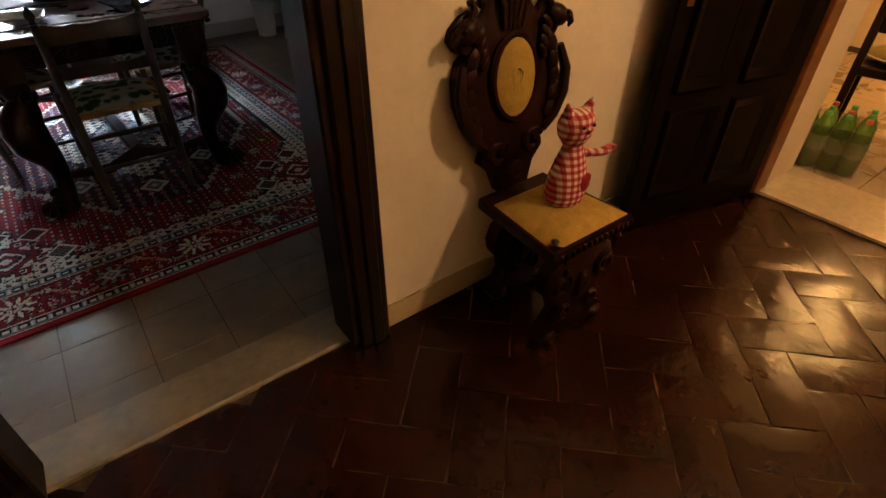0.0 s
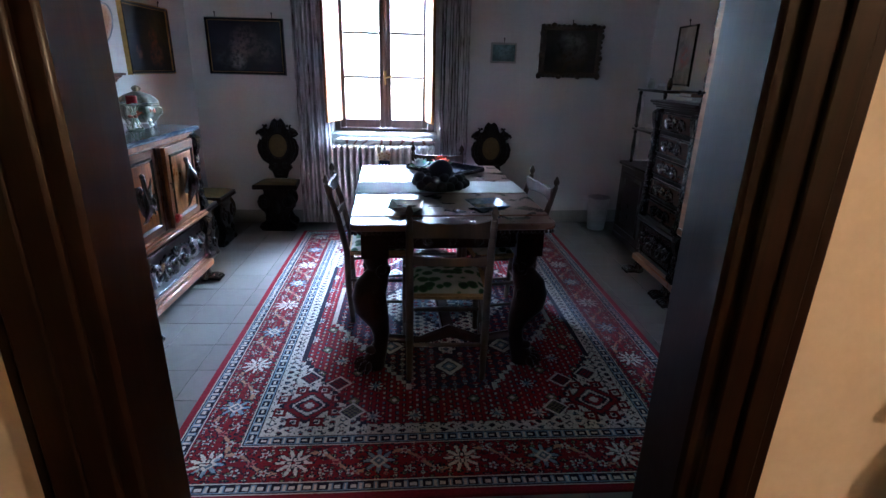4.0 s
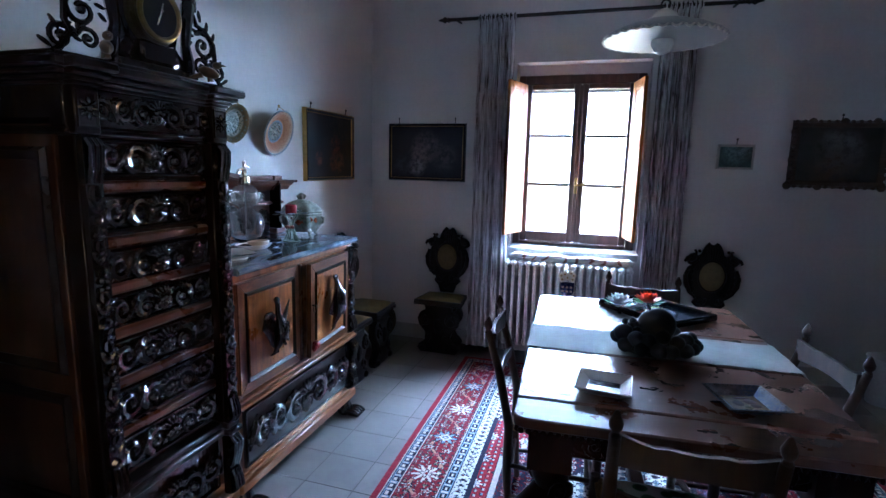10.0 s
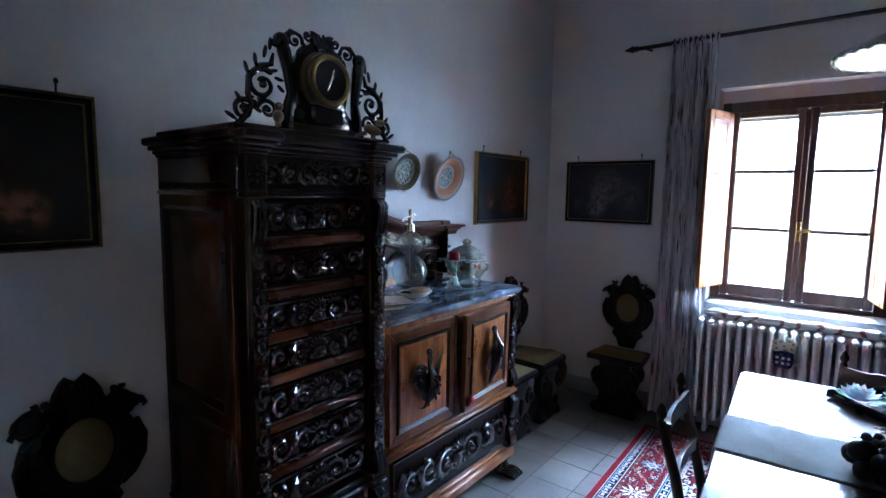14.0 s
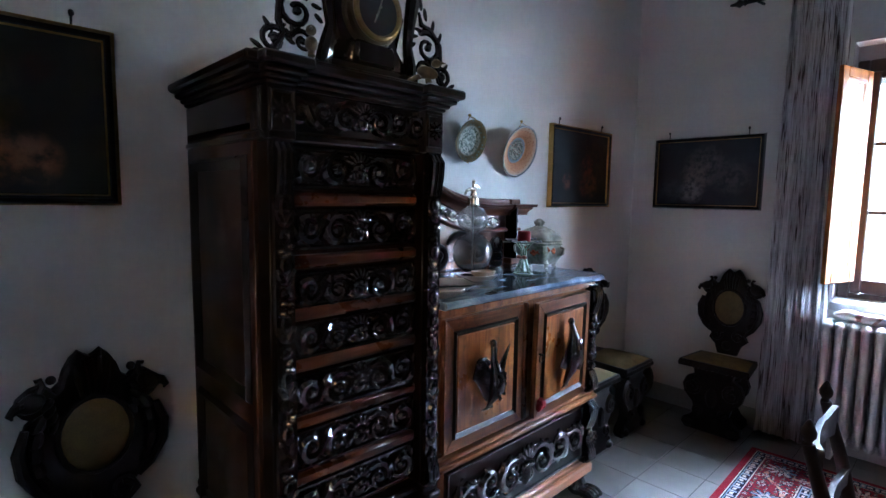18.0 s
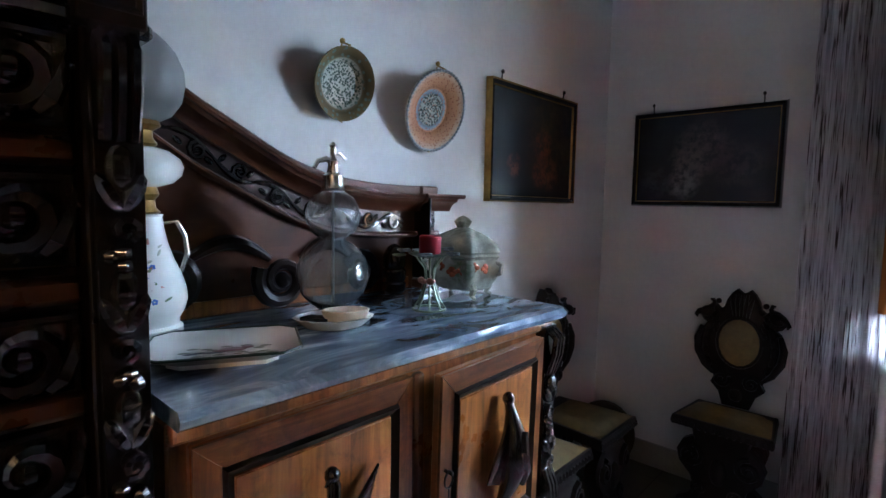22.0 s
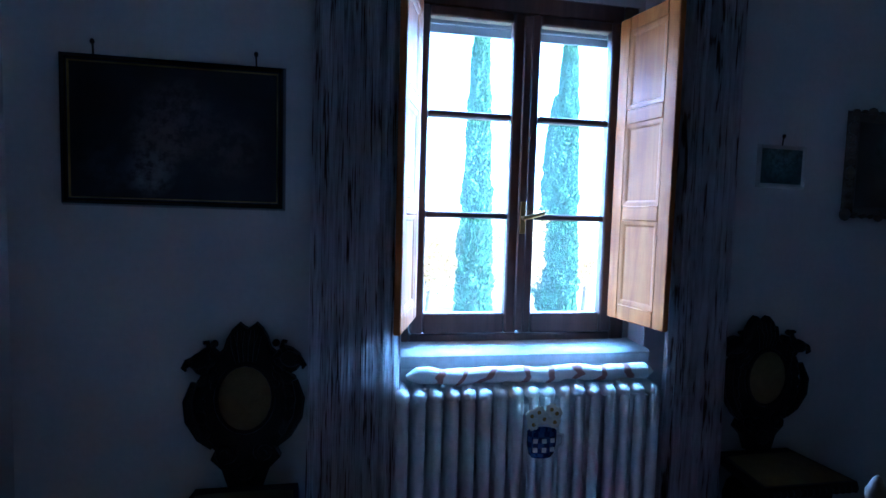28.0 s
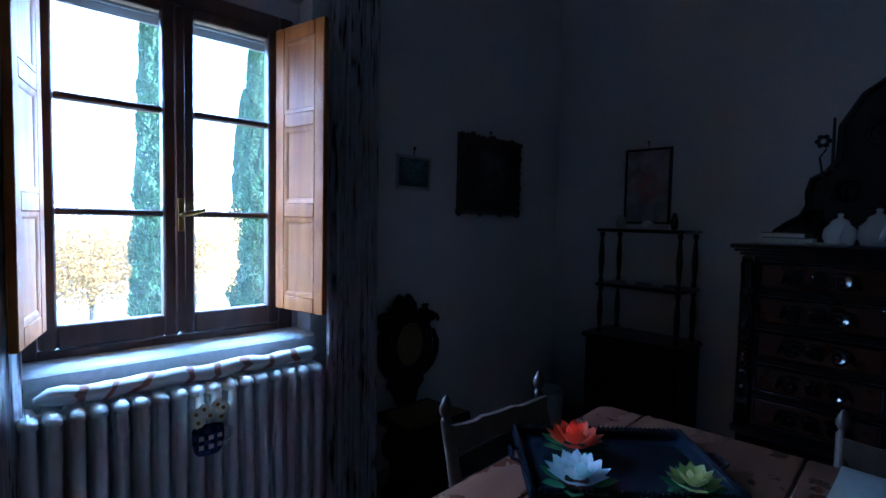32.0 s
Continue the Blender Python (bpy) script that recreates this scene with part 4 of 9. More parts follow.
def tall_chest():
    # local x runs to the viewer's right, front towards -y; width 0.60, depth 0.51
    D = 0.51
    ob = thing("tall_chest", place(XL, 2.825, 0, 90), "tall dark walnut chest of drawers with black carved scrolls", "chest")
    w = 0.29
    bm = B()
    moulded(bm, -w, w, -D + 0.044, 0, 0.12, 1.56, 0.004)
    part("carcass", bm, M_SIDE, ob)
    for s in (-1,):
        for z0, z1 in ((0.18, 0.78), (0.84, 1.48)):
            bm = B()
            t = B()
            rim(t, D - 0.12, z1 - z0, 0.035, 0.014, z0, 0.0, ((0, 0.2), (0.3, 1), (1, 0.2)))
            join(bm, t, Matrix.Translation((s * w, -D / 2 + 0.01, 0)) @ Matrix.Rotation(-math.pi / 2, 4, "Z"))
            part("side_panel", bm, M_DARK, ob)
    # plinth
    bm = B()
    moulded(bm, -w - 0.02, w + 0.005, -D - 0.012, 0, 0.085, 0.135, 0.008)
    moulded(bm, -w - 0.01, w + 0.005, -D, 0, 0.135, 0.16, 0.006)
    part("plinth", bm, M_RAIL, ob)
    bm = B()
    moulded(bm, -w - 0.012, w + 0.005, -D - 0.018, 0, 0.405, 0.43, 0.008)
    moulded(bm, -w - 0.005, w + 0.005, -D - 0.006, 0, 0.43, 0.455, 0.006)
    part("waist_moulding", bm, M_DARK, ob)
    drawer_front("drawer", 0.44, 0.22, ob, 0.0, -D + 0.026, 0.175, 11, pairs=2)
    rows = ((0.475, 0.12), (0.635, 0.12), (0.79, 0.12), (0.945, 0.105), (1.075, 0.11), (1.235, 0.115), (1.395, 0.115))
    for i, (z, h) in enumerate(rows):
        drawer_front("drawer", 0.43, h, ob, 0.0, -D + 0.026, z, 20 + i, pairs=2)
    for z in (0.598, 0.758, 0.915, 1.053, 1.192, 1.355):
        bm = B()
        moulded(bm, -0.218, 0.218, -D + 0.010, -D + 0.046, z, z + 0.034, 0.008)
        part("drawer_rail", bm, M_RAILD, ob, "reddish walnut rail between drawers")
    bm = B()
    moulded(bm, -w - 0.006, w + 0.006, -D - 0.006, 0, 1.512, 1.535, 0.006)
    moulded(bm, -w, w, -D, 0, 1.535, 1.64, 0.004)
    part("frieze", bm, M_BLACK, ob)
    bm = carving(0.44, 0.085, 3, 0.009, 31)
    bmesh.ops.transform(bm, matrix=Matrix.Translation((0, -D - 0.001, 1.588)), verts=bm.verts)
    part("carved_scroll", bm, M_BLACK, ob, "glossy black carved scrollwork")
    PR = 0.03
    for s in (-1, 1):
        bm = B()
        moulded(bm, s * 0.246 - 0.036, s * 0.246 + 0.036, -D - PR, -D + 0.01, 1.515, 1.64, 0.003)
        block = part("pier_block", bm, M_DARK, ob)
        bm = B()
        t = B()
        rim(t, 0.062, 0.098, 0.008, 0.004, 1.532, -D - PR - 0.0005, ((0, 0.2), (0.3, 1), (1, 0.2)))
        join(bm, t, Matrix.Translation((s * 0.246, 0, 0)))
        part("bead", bm, M_SGAB, block)
        bm = B()
        for q in range(8):
            a = q * math.pi / 4
            ball(bm, (s * 0.246 + 0.019 * math.cos(a), -D - PR - 0.005, 1.582 + 0.019 * math.sin(a)), (0.0125, 0.008, 0.0065), 7, 5, Matrix.Rotation(-a, 4, "Y"))
        ball(bm, (s * 0.246, -D - PR - 0.010, 1.582), 0.009, 7, 5)
        part("rosette", bm, M_BLACK, block, "carved rosette")
    # cornice: stepped mouldings that overhang front and sides and break forward over the piers
    for o, z0, z1 in ((0.006, 1.64, 1.650), (0.016, 1.650, 1.662), (0.032, 1.662, 1.678), (0.05, 1.678, 1.704)):
        bm = B()
        moulded(bm, -w - o, w + o, -D - o, 0, z0, z1, 0.006)
        step = part("cornice_step", bm, M_DARK, ob)
        for s in (-1, 1):
            bm = B()
            moulded(bm, s * 0.246 - 0.036 - o * 0.6, min(w + o + 0.001, s * 0.246 + 0.036 + o) if s > 0 else s * 0.246 + 0.036 + o * 0.6, -D - PR - o, -D + 0.0, z0 + 0.0006, z1 + 0.0006, 0.006)
            part("cornice_break", bm, M_DARK, step)
    for s in (-1, 1):
        bm = B()
        moulded(bm, s * 0.246 - 0.037, s * 0.246 + 0.037, -D - PR - 0.018, -D + 0.01, 0.405, 0.43, 0.007)
        moulded(bm, s * 0.246 - 0.033, s * 0.246 + 0.033, -D - PR - 0.004, -D + 0.01, 0.43, 0.455, 0.005)
        part("waist_break", bm, M_DARK, ob)
        bm = B()
        moulded(bm, s * 0.246 - 0.03, s * 0.246 + 0.03, -D - 0.012, -D + 0.05, 0.455, 1.512, 0.003)
        part("pier_board", bm, M_DARK, ob)
    bm = B()
    moulded(bm, -w + 0.0, w - 0.0, -D + 0.02, 0, 1.704, 1.728, 0.004)
    part("top_board", bm, M_DARK, ob)
    for s in (-1, 1):
        bm = post(1.06, 0.05, 0.024, 5 + s)
        bmesh.ops.transform(bm, matrix=Matrix.Translation((s * 0.246, -D - 0.034, 0.455)), verts=bm.verts)
        part("corner_post", bm, M_BLACK, ob, "carved post with leaves and fruit")
        bm = post(0.25, 0.054, 0.032, 8 + s)
        bmesh.ops.transform(bm, matrix=Matrix.Translation((s * 0.246, -D - 0.03, 0.155)), verts=bm.verts)
        part("lower_post", bm, M_BLACK, ob)
        bm = paw(0.10, 0.12, 0.088)
        bmesh.ops.transform(bm, matrix=Matrix.Translation((s * 0.235, -D + 0.02, 0)), verts=bm.verts)
        part("paw_foot", bm, M_BLACK, ob)
        bm = B()
        box(bm, s * 0.235 - 0.03, s * 0.235 + 0.03, -0.08, -0.02, 0, 0.088)
        part("rear_foot", bm, M_DARK, ob)
    return ob


tall_chest()


def bird(kind):
    """A carved trophy of hung game; relief towards -y."""
    bm = B()

    def feather(p0, p1, p2, r):
        tube(bm, [p0, p1, p2], [r * 0.75, r, r * 0.3], 7, 0.7)

    if kind == 0:
        # a pheasant, neck drawn up, one wing hanging folded and one raised
        tube(bm, [(-0.006, -0.018, 0.125), (-0.004, -0.026, 0.10), (-0.006, -0.028, 0.06), (-0.002, -0.034, 0.03), (0.006, -0.040, -0.01), (0.006, -0.038, -0.045), (-0.002, -0.026, -0.08), (-0.008, -0.016, -0.105), (-0.012, -0.012, -0.122)], [0.008, 0.012, 0.012, 0.018, 0.030, 0.030, 0.018, 0.010, 0.008], 12)
        ball(bm, (-0.006, -0.024, 0.118), (0.014, 0.014, 0.015), 9, 6)
        tube(bm, [(-0.012, -0.028, 0.114), (-0.024, -0.03, 0.106)], [0.006, 0.002], 6)
        for q in range(9):
            f = q / 8
            feather((-0.022 - 0.05 * f, -0.020 + 0.006 * f, 0.03 + 0.042 * math.sin(f * 2.2)), (-0.03 - 0.062 * f, -0.026 + 0.008 * f, -0.005 + 0.012 * f), (-0.016 - 0.04 * f, -0.014, -0.095 + 0.055 * f * f), 0.0105)
        for q in range(4):
            ball(bm, (-0.035 - 0.014 * q, -0.024, 0.052 + 0.014 * math.sin(q)), (0.015, 0.009, 0.013), 8, 5)
        for q in range(9):
            f = q / 8
            feather((0.022 + 0.012 * f, -0.020, -0.055 + 0.075 * f), (0.046 + 0.014 * f, -0.024, -0.03 + 0.085 * f), (0.07 + 0.034 * f, -0.012, 0.0 + 0.092 * f), 0.0095)
        for q in range(14):
            ball(bm, (0.004 + 0.017 * math.sin(q * 2.4), -0.066 + 0.0006 * q, 0.02 - 0.0075 * q), (0.007, 0.007, 0.008), 6, 4)
        for q in range(-2, 3):
            feather((-0.01, -0.012, -0.108), (-0.012 + q * 0.008, -0.018, -0.12), (-0.014 + q * 0.016, -0.012, -0.13 + 0.003 * abs(q)), 0.007)
    else:
        # a plump bird hung head up, both wings folded down to a slim tail
        ball(bm, (0.0, -0.02, 0.128), (0.015, 0.015, 0.016), 9, 6)
        tube(bm, [(0.0, -0.018, 0.125), (0.002, -0.026, 0.10), (0.004, -0.034, 0.06), (0.0, -0.04, 0.015), (0.004, -0.04, -0.03), (0.004, -0.03, -0.075), (-0.006, -0.02, -0.11), (-0.012, -0.014, -0.14)], [0.010, 0.013, 0.024, 0.034, 0.032, 0.022, 0.014, 0.009], 12)
        for q in range(8):
            f = q / 7
            feather((-0.012 - 0.012 * f, -0.03, 0.075 - 0.03 * f), (-0.032 - 0.03 * f, -0.03, 0.03 - 0.04 * f), (-0.018 - 0.048 * f, -0.016, -0.075 + 0.02 * f), 0.0105)
            feather((0.016 + 0.010 * f, -0.03, 0.08 - 0.025 * f), (0.036 + 0.03 * f, -0.028, 0.04 - 0.02 * f), (0.026 + 0.034 * f, -0.016, -0.03 + 0.03 * f), 0.0105)
        tube(bm, [(0.012, -0.056, 0.055), (-0.004, -0.068, 0.02), (0.012, -0.066, -0.03), (0.016, -0.056, -0.07)], [0.011, 0.013, 0.013, 0.008], 9)
        for q in range(-2, 3):
            feather((-0.008, -0.014, -0.12), (-0.011 + q * 0.006, -0.018, -0.14), (-0.013 + q * 0.012, -0.012, -0.155), 0.0065)
    return bm


def sideboard():
    D = 0.51
    ob = thing("sideboard", place(XL, 3.62, 0, 90), "walnut sideboard with carved doors and black carved posts", "sideboard")
    x0, x1 = -0.495, 0.495
    bm = B()
    moulded(bm, x0, x1, -D + 0.012, 0, 0.14, 1.015, 0.004)
    part("carcass", bm, M_BURL, ob)
    bm = B()
    moulded(bm, x0, x1 + 0.03, -D - 0.016, 0, 0.085, 0.135, 0.008)
    moulded(bm, x0, x1 + 0.018, -D - 0.004, 0, 0.135, 0.16, 0.006)
    part("plinth", bm, M_RAIL, ob)
    bm = B()
    moulded(bm, x0, x1 + 0.03, -D - 0.024, 0, 0.455, 0.475, 0.008)
    moulded(bm, x0, x1 + 0.018, -D - 0.012, 0, 0.475, 0.495, 0.006)
    part("waist_moulding", bm, M_RAIL, ob, "worn waist moulding")
    dr = drawer_front("drawer", 0.89, 0.26, ob, 0.0, -D + 0.004, 0.178, 41, pairs=3, mat=M_DARK)
    bm = B()
    moulded(bm, x0, x1, -D - 0.004, -D + 0.016, 0.985, 1.018, 0.005)
    part("top_rail", bm, M_BURL, ob)
    for i, cx in enumerate((-0.255, 0.205)):
        w = 0.425 if i == 0 else 0.42
        bm = B()
        moulded(bm, cx - w / 2, cx + w / 2, -D - 0.002, -D + 0.018, 0.51, 0.978, 0.004)
        d = part("door", bm, M_RAIL, ob, "burr walnut door with a carved game bird")
        q0, q1, q2, q3 = cx - w / 2 + 0.001, cx + w / 2 - 0.001, 0.511, 0.977
        e = 0.045
        for side, pts in enumerate((((q0, q2), (q1, q2), (q1 - e, q2 + e), (q0 + e, q2 + e)), ((q0, q3), (q0 + e, q3 - e), (q1 - e, q3 - e), (q1, q3)), ((q0, q2), (q0 + e, q2 + e), (q0 + e, q3 - e), (q0, q3)), ((q1, q2), (q1, q3), (q1 - e, q3 - e), (q1 - e, q2 + e)))):
            bm = B()
            kx, kz = sum(p[0] for p in pts) / 4, sum(p[1] for p in pts) / 4
            slab(bm, [(kx + (x - kx) * 0.995, kz + (z - kz) * 0.99) for x, z in pts], -D - 0.007, -D - 0.001, 0)
            part("veneer", bm, M_BURLD if side > 1 else M_BURLX, d, "mitred strip of walnut veneer")
        bm = B()
        t = B()
        rim(t, w - 0.082, 0.383, 0.018, 0.012, 0.551, -D - 0.005, ((0, 0.1), (0.25, 1), (0.6, 0.5), (1, 0.1)))
        join(bm, t, Matrix.Translation((cx, 0, 0)))
        part("door_moulding", bm, M_SGAB, d)
        bm = B()
        moulded(bm, cx - w / 2 + 0.06, cx + w / 2 - 0.06, -D - 0.0095, -D - 0.004, 0.572, 0.913, 0.002)
        part("door_panel", bm, M_BURL, d, "figured walnut panel")
        bm = bird(i)
        bmesh.ops.transform(bm, matrix=Matrix.Translation((cx + 0.004, -D - 0.012, 0.75)) @ Matrix.Diagonal((1.0, 1.0, 1.0, 1)), verts=bm.verts)
        part("carved_bird", bm, M_BLACK, d, "dark carved hanging game bird")
        if i == 1:
            # this door hangs a little ajar on its hinges
            ajar = Matrix.Translation((cx + w / 2, -D, 0)) @ Matrix.Rotation(radians(3.2), 4, "Z") @ Matrix.Rotation(radians(1.0), 4, "X") @ Matrix.Translation((-cx - w / 2, D, 0))
            d.matrix_local = Matrix.Translation((0, -0.001, 0)) @ ajar
    bm = B()
    moulded(bm, -0.038, -0.012, -D - 0.012, -D + 0.01, 0.505, 0.98, 0.006)
    part("meeting_post", bm, M_RAILD, ob)
    bm = post(0.50, 0.055, 0.035, 3)
    bmesh.ops.transform(bm, matrix=Matrix.Translation((0.462, -D - 0.018, 0.5)), verts=bm.verts)
    part("corner_post", bm, M_BLACK, ob, "carved post with leaves and fruit")
    bm = post(0.30, 0.06, 0.035, 4)
    bmesh.ops.transform(bm, matrix=Matrix.Translation((0.468, -D - 0.018, 0.158)), verts=bm.verts)
    part("lower_post", bm, M_BLACK, ob)
    for x in (-0.44, 0.455):
        bm = paw(0.10, 0.12, 0.088)
        bmesh.ops.transform(bm, matrix=Matrix.Translation((x, -D + 0.02, 0)), verts=bm.verts)
        part("paw_foot", bm, M_BLACK, ob)
        bm = B()
        box(bm, x - 0.03, x + 0.03, -0.08, -0.02, 0, 0.088)
        part("rear_foot", bm, M_DARK, ob)
    # key ring and red tassel on the right-hand door
    bm = B()
    tube(bm, [(0.012 + 0.014 * math.cos(a), -D - 0.02, 0.76 + 0.018 * math.sin(a)) for a in [i * 0.5236 for i in range(13)]], 0.0022, 5)
    tube(bm, [(0.012, -D - 0.008, 0.775), (0.012, -D - 0.03, 0.775)], 0.004, 6)
    tube(bm, [(0.012, -D - 0.02, 0.742), (0.016, -D - 0.018, 0.66), (0.018, -D - 0.018, 0.585)], 0.0015, 5)
    part("key", bm, M_IRON, ob).matrix_local = ajar
    bm = B()
    for q in range(9):
        a = q * 0.7
        ball(bm, (0.018 + 0.012 * math.cos(a), -D - 0.024 + 0.008 * math.sin(a), 0.57 + 0.012 * math.sin(a * 1.7)), (0.012, 0.012, 0.015), 7, 5)
    part("tassel", bm, M_RED, ob, "small red pompon on the key").matrix_local = ajar
    # backboard with a swept top
    bm = B()
    knots = [(-0.49, 1.645), (-0.40, 1.592), (-0.27, 1.507), (-0.18, 1.46), (-0.04, 1.39), (0.07, 1.355), (0.17, 1.34), (0.30, 1.332), (0.495, 1.332)]
    edge = []
    for i in range(len(knots) - 1):
        p0, p1, p2, p3 = knots[max(0, i - 1)], knots[i], knots[i + 1], knots[min(len(knots) - 1, i + 2)]
        for j in range(4):
            f = j / 4
            m1, m2 = (p2[1] - p0[1]) / (p2[0] - p0[0]), (p3[1] - p1[1]) / (p3[0] - p1[0])
            dx = p2[0] - p1[0]
            edge.append((p1[0] + dx * f, (2 * f ** 3 - 3 * f * f + 1) * p1[1] + (f ** 3 - 2 * f * f + f) * dx * m1 + (3 * f * f - 2 * f ** 3) * p2[1] + (f ** 3 - f * f) * dx * m2))
    edge.append(knots[-1])

    def crest(x):
        for (xa, za), (xb, zb) in zip(edge, edge[1:]):
            if xa <= x <= xb:
                return za + (zb - za) * (x - xa) / (xb - xa)
        return edge[-1][1]

    slab(bm, [(-0.49, 1.046)] + edge + [(0.495, 1.046)], -0.03, 0, 0)
    back = part("backboard", bm, M_BACK, ob, "swept dark walnut backboard")
    bm = B()
    moulded(bm, -0.488, 0.40, -0.036, -0.028, 1.05, 1.085, 0.003)
    part("base_strip", bm, M_BURL, back, "orange-brown base strip")
    for name, mat, past, prof in (("top_ledge", M_SWEEP, 0.0, ((0, 0.0205), (0.052, 0.0205), (0.054, 0.026), (0.054, 0.040), (0.048, 0.045), (0, 0.045))),
                                  ("cap_moulding", M_SWEEP, 0.09, ((0, 0.02), (0.098, 0.02), (0.1, 0.014), (0.096, 0.006), (0, 0.006))),
                                  ("ogee_moulding", M_SWEEP, 0.065, ((0, 0.0055), (0.088, 0.0055), (0.084, -0.004), (0.066, -0.012), (0.056, -0.022), (0.05, -0.036), (0, -0.036))),
                                  ("frieze_band", M_FRIEZE, 0.005, ((0, -0.0365), (0.036, -0.0365), (0.036, -0.10), (0, -0.10))),
                                  ("bead_moulding", M_SWEEP, 0.012, ((0, -0.1005), (0.046, -0.1005), (0.053, -0.106), (0.053, -0.112), (0.044, -0.118), (0, -0.118)))):
        bm = B()
        rails = [[(x, -y, z + k) for x, z in edge] + [(0.495 + past, -y, edge[-1][1] + k)] for y, k in prof]
        vs = [[bm.verts.new(p) for p in r] for r in rails]
        for a, b in zip(vs, vs[1:] + vs[:1]):
            for i in range(len(a) - 1):
                bm.faces.new((a[i], a[i + 1], b[i + 1], b[i]))
        bm.faces.new([r[0] for r in vs])
        bm.faces.new([r[-1] for r in vs])
        part(name, bm, mat, back)
        bm = B()
        ends = [[bm.verts.new((x, -y - (0.013 if y else 0.0), edge[-1][1] + k)) for y, k in prof] for x in (0.428 - past * 0.25, 0.496 + past)]
        for i in range(len(prof)):
            j = (i + 1) % len(prof)
            bm.faces.new((ends[0][i], ends[0][j], ends[1][j], ends[1][i]))
        bm.faces.new(ends[0])
        bm.faces.new(ends[1][::-1])
        part("moulding_break", bm, mat, back)
    # running scroll along the frieze, with a rosette at its end
    for k in range(8):
        cx = -0.37 + 0.098 * k
        if cx > 0.36:
            break
        s = 1 if k % 2 else -1
        bm = B()
        zc = lambda x: crest(x) - 0.068
        tube(bm, [(cx - 0.05 + 0.1 * j / 8, -0.04, zc(cx - 0.05 + 0.1 * j / 8) + s * 0.018 * math.sin(math.pi * j / 8)) for j in range(9)], [0.004, 0.006, 0.007, 0.0075, 0.0075, 0.007, 0.006, 0.005, 0.003], 6)
        tube(bm, spiral(cx + 0.012, zc(cx + 0.012) - s * 0.004, 0.021, 0.006, 1.6 * s, s * 1.4, 14, -0.04), [0.0065 - 0.0025 * j / 13 for j in range(14)], 6)
        ball(bm, (cx + 0.012, -0.042, zc(cx + 0.012) - s * 0.004), 0.007, 6, 5)
        for e in (-0.03, 0.036):
            ball(bm, (cx + e, -0.04, zc(cx + e) - s * 0.012), (0.013, 0.007, 0.007), 7, 5, Matrix.Rotation(s * 0.7, 4, "Y"))
        part("carved_scroll", bm, M_BLACK, back)
    bm = B()
    for q in range(8):
        a = q * math.pi / 4
        ball(bm, (0.472 + 0.016 * math.cos(a), -0.054, 1.264 + 0.019 * math.sin(a)), (0.009, 0.007, 0.009), 7, 5)
    ball(bm, (0.472, -0.058, 1.264), 0.009, 7, 5)
    part("rosette", bm, M_BLACK, back, "small carved rosette")
    for cx, cz, r, s in ((-0.06, 1.12, 0.066, 1), (-0.33, 1.13, 0.07, -1), (0.20, 1.115, 0.058, -1)):
        bm = B()
        tube(bm, spiral(cx, cz, r, 0.018, 2.6, s * 1.5, 22, -0.045), [0.02 - 0.010 * j / 21 for j in range(22)], 8)
        ball(bm, (cx, -0.05, cz), 0.022, 8, 6)
        part("carved_volute", bm, M_DARK, back)
    for xa, xb, lift in ((-0.30, -0.09, 0.085), (0.0, 0.16, 0.075)):
        bm = B()
        tube(bm, [(xa + (xb - xa) * j / 10, -0.042, 1.135 + lift * math.sin(math.pi * (0.15 + 0.7 * j / 10))) for j in range(11)], [0.008 + 0.011 * math.sin(math.pi * j / 10) for j in range(11)], 8)
        part("carved_leaf_band", bm, M_DARK, back)
    bm = B()
    lathe(bm, [(0.026, 0.0), (0.034, 0.008), (0.036, 0.03), (0.031, 0.036), (0.036, 0.044), (0.036, 0.07), (0.03, 0.076), (0.035, 0.086), (0.034, 0.115), (0.022, 0.14), (0.006, 0.15)], 18, (0.30, -0.075, 1.048))
    part("carved_bracket", bm, M_BLACK, back, "dark ribbed bracket")
    bm = B()
    moulded(bm, 0.428, 0.496, -0.052, -0.02, 1.078, 1.23, 0.003)
    moulded(bm, 0.418, 0.506, -0.08, -0.02, 1.046, 1.078, 0.004)
    part("end_pier", bm, M_BACK, back, "end pier standing proud of the board")
    # black strip put where the pier's side lies in shade
    bm = B()
    moulded(bm, 0.4205, 0.429, -0.106, -0.02, 1.08, 1.352, 0.002)
    part("end_strap", bm, M_SGAB, back, "black strip imitating the shaded side of the end pier")
    # marble
    top = B()
    pts = [(x0 + 0.0, 0.0), (x0 + 0.0, -D - 0.035), (0.48, -D - 0.035), (0.505, -D - 0.028), (0.517, -D - 0.008), (0.517, 0.0)]
    a = []
    for z, k in ((1.018, 0.0), (1.024, 0.008), (1.034, 0.010), (1.046, 0.002)):
        a.append([top.verts.new((x + (k if x > 0 else 0), y - (k if y < -0.1 else 0), z)) for x, y in pts])
    for r, q in zip(a, a[1:]):
        for i in range(len(pts)):
            j = (i + 1) % len(pts)
            top.faces.new((r[i], r[j], q[j], q[i]))
    top.faces.new(a[0][::-1])
    top.faces.new(a[-1])
    part("marble_top", top, M_MARBLE, ob, "veined grey-blue marble top")
    return ob


sideboard()

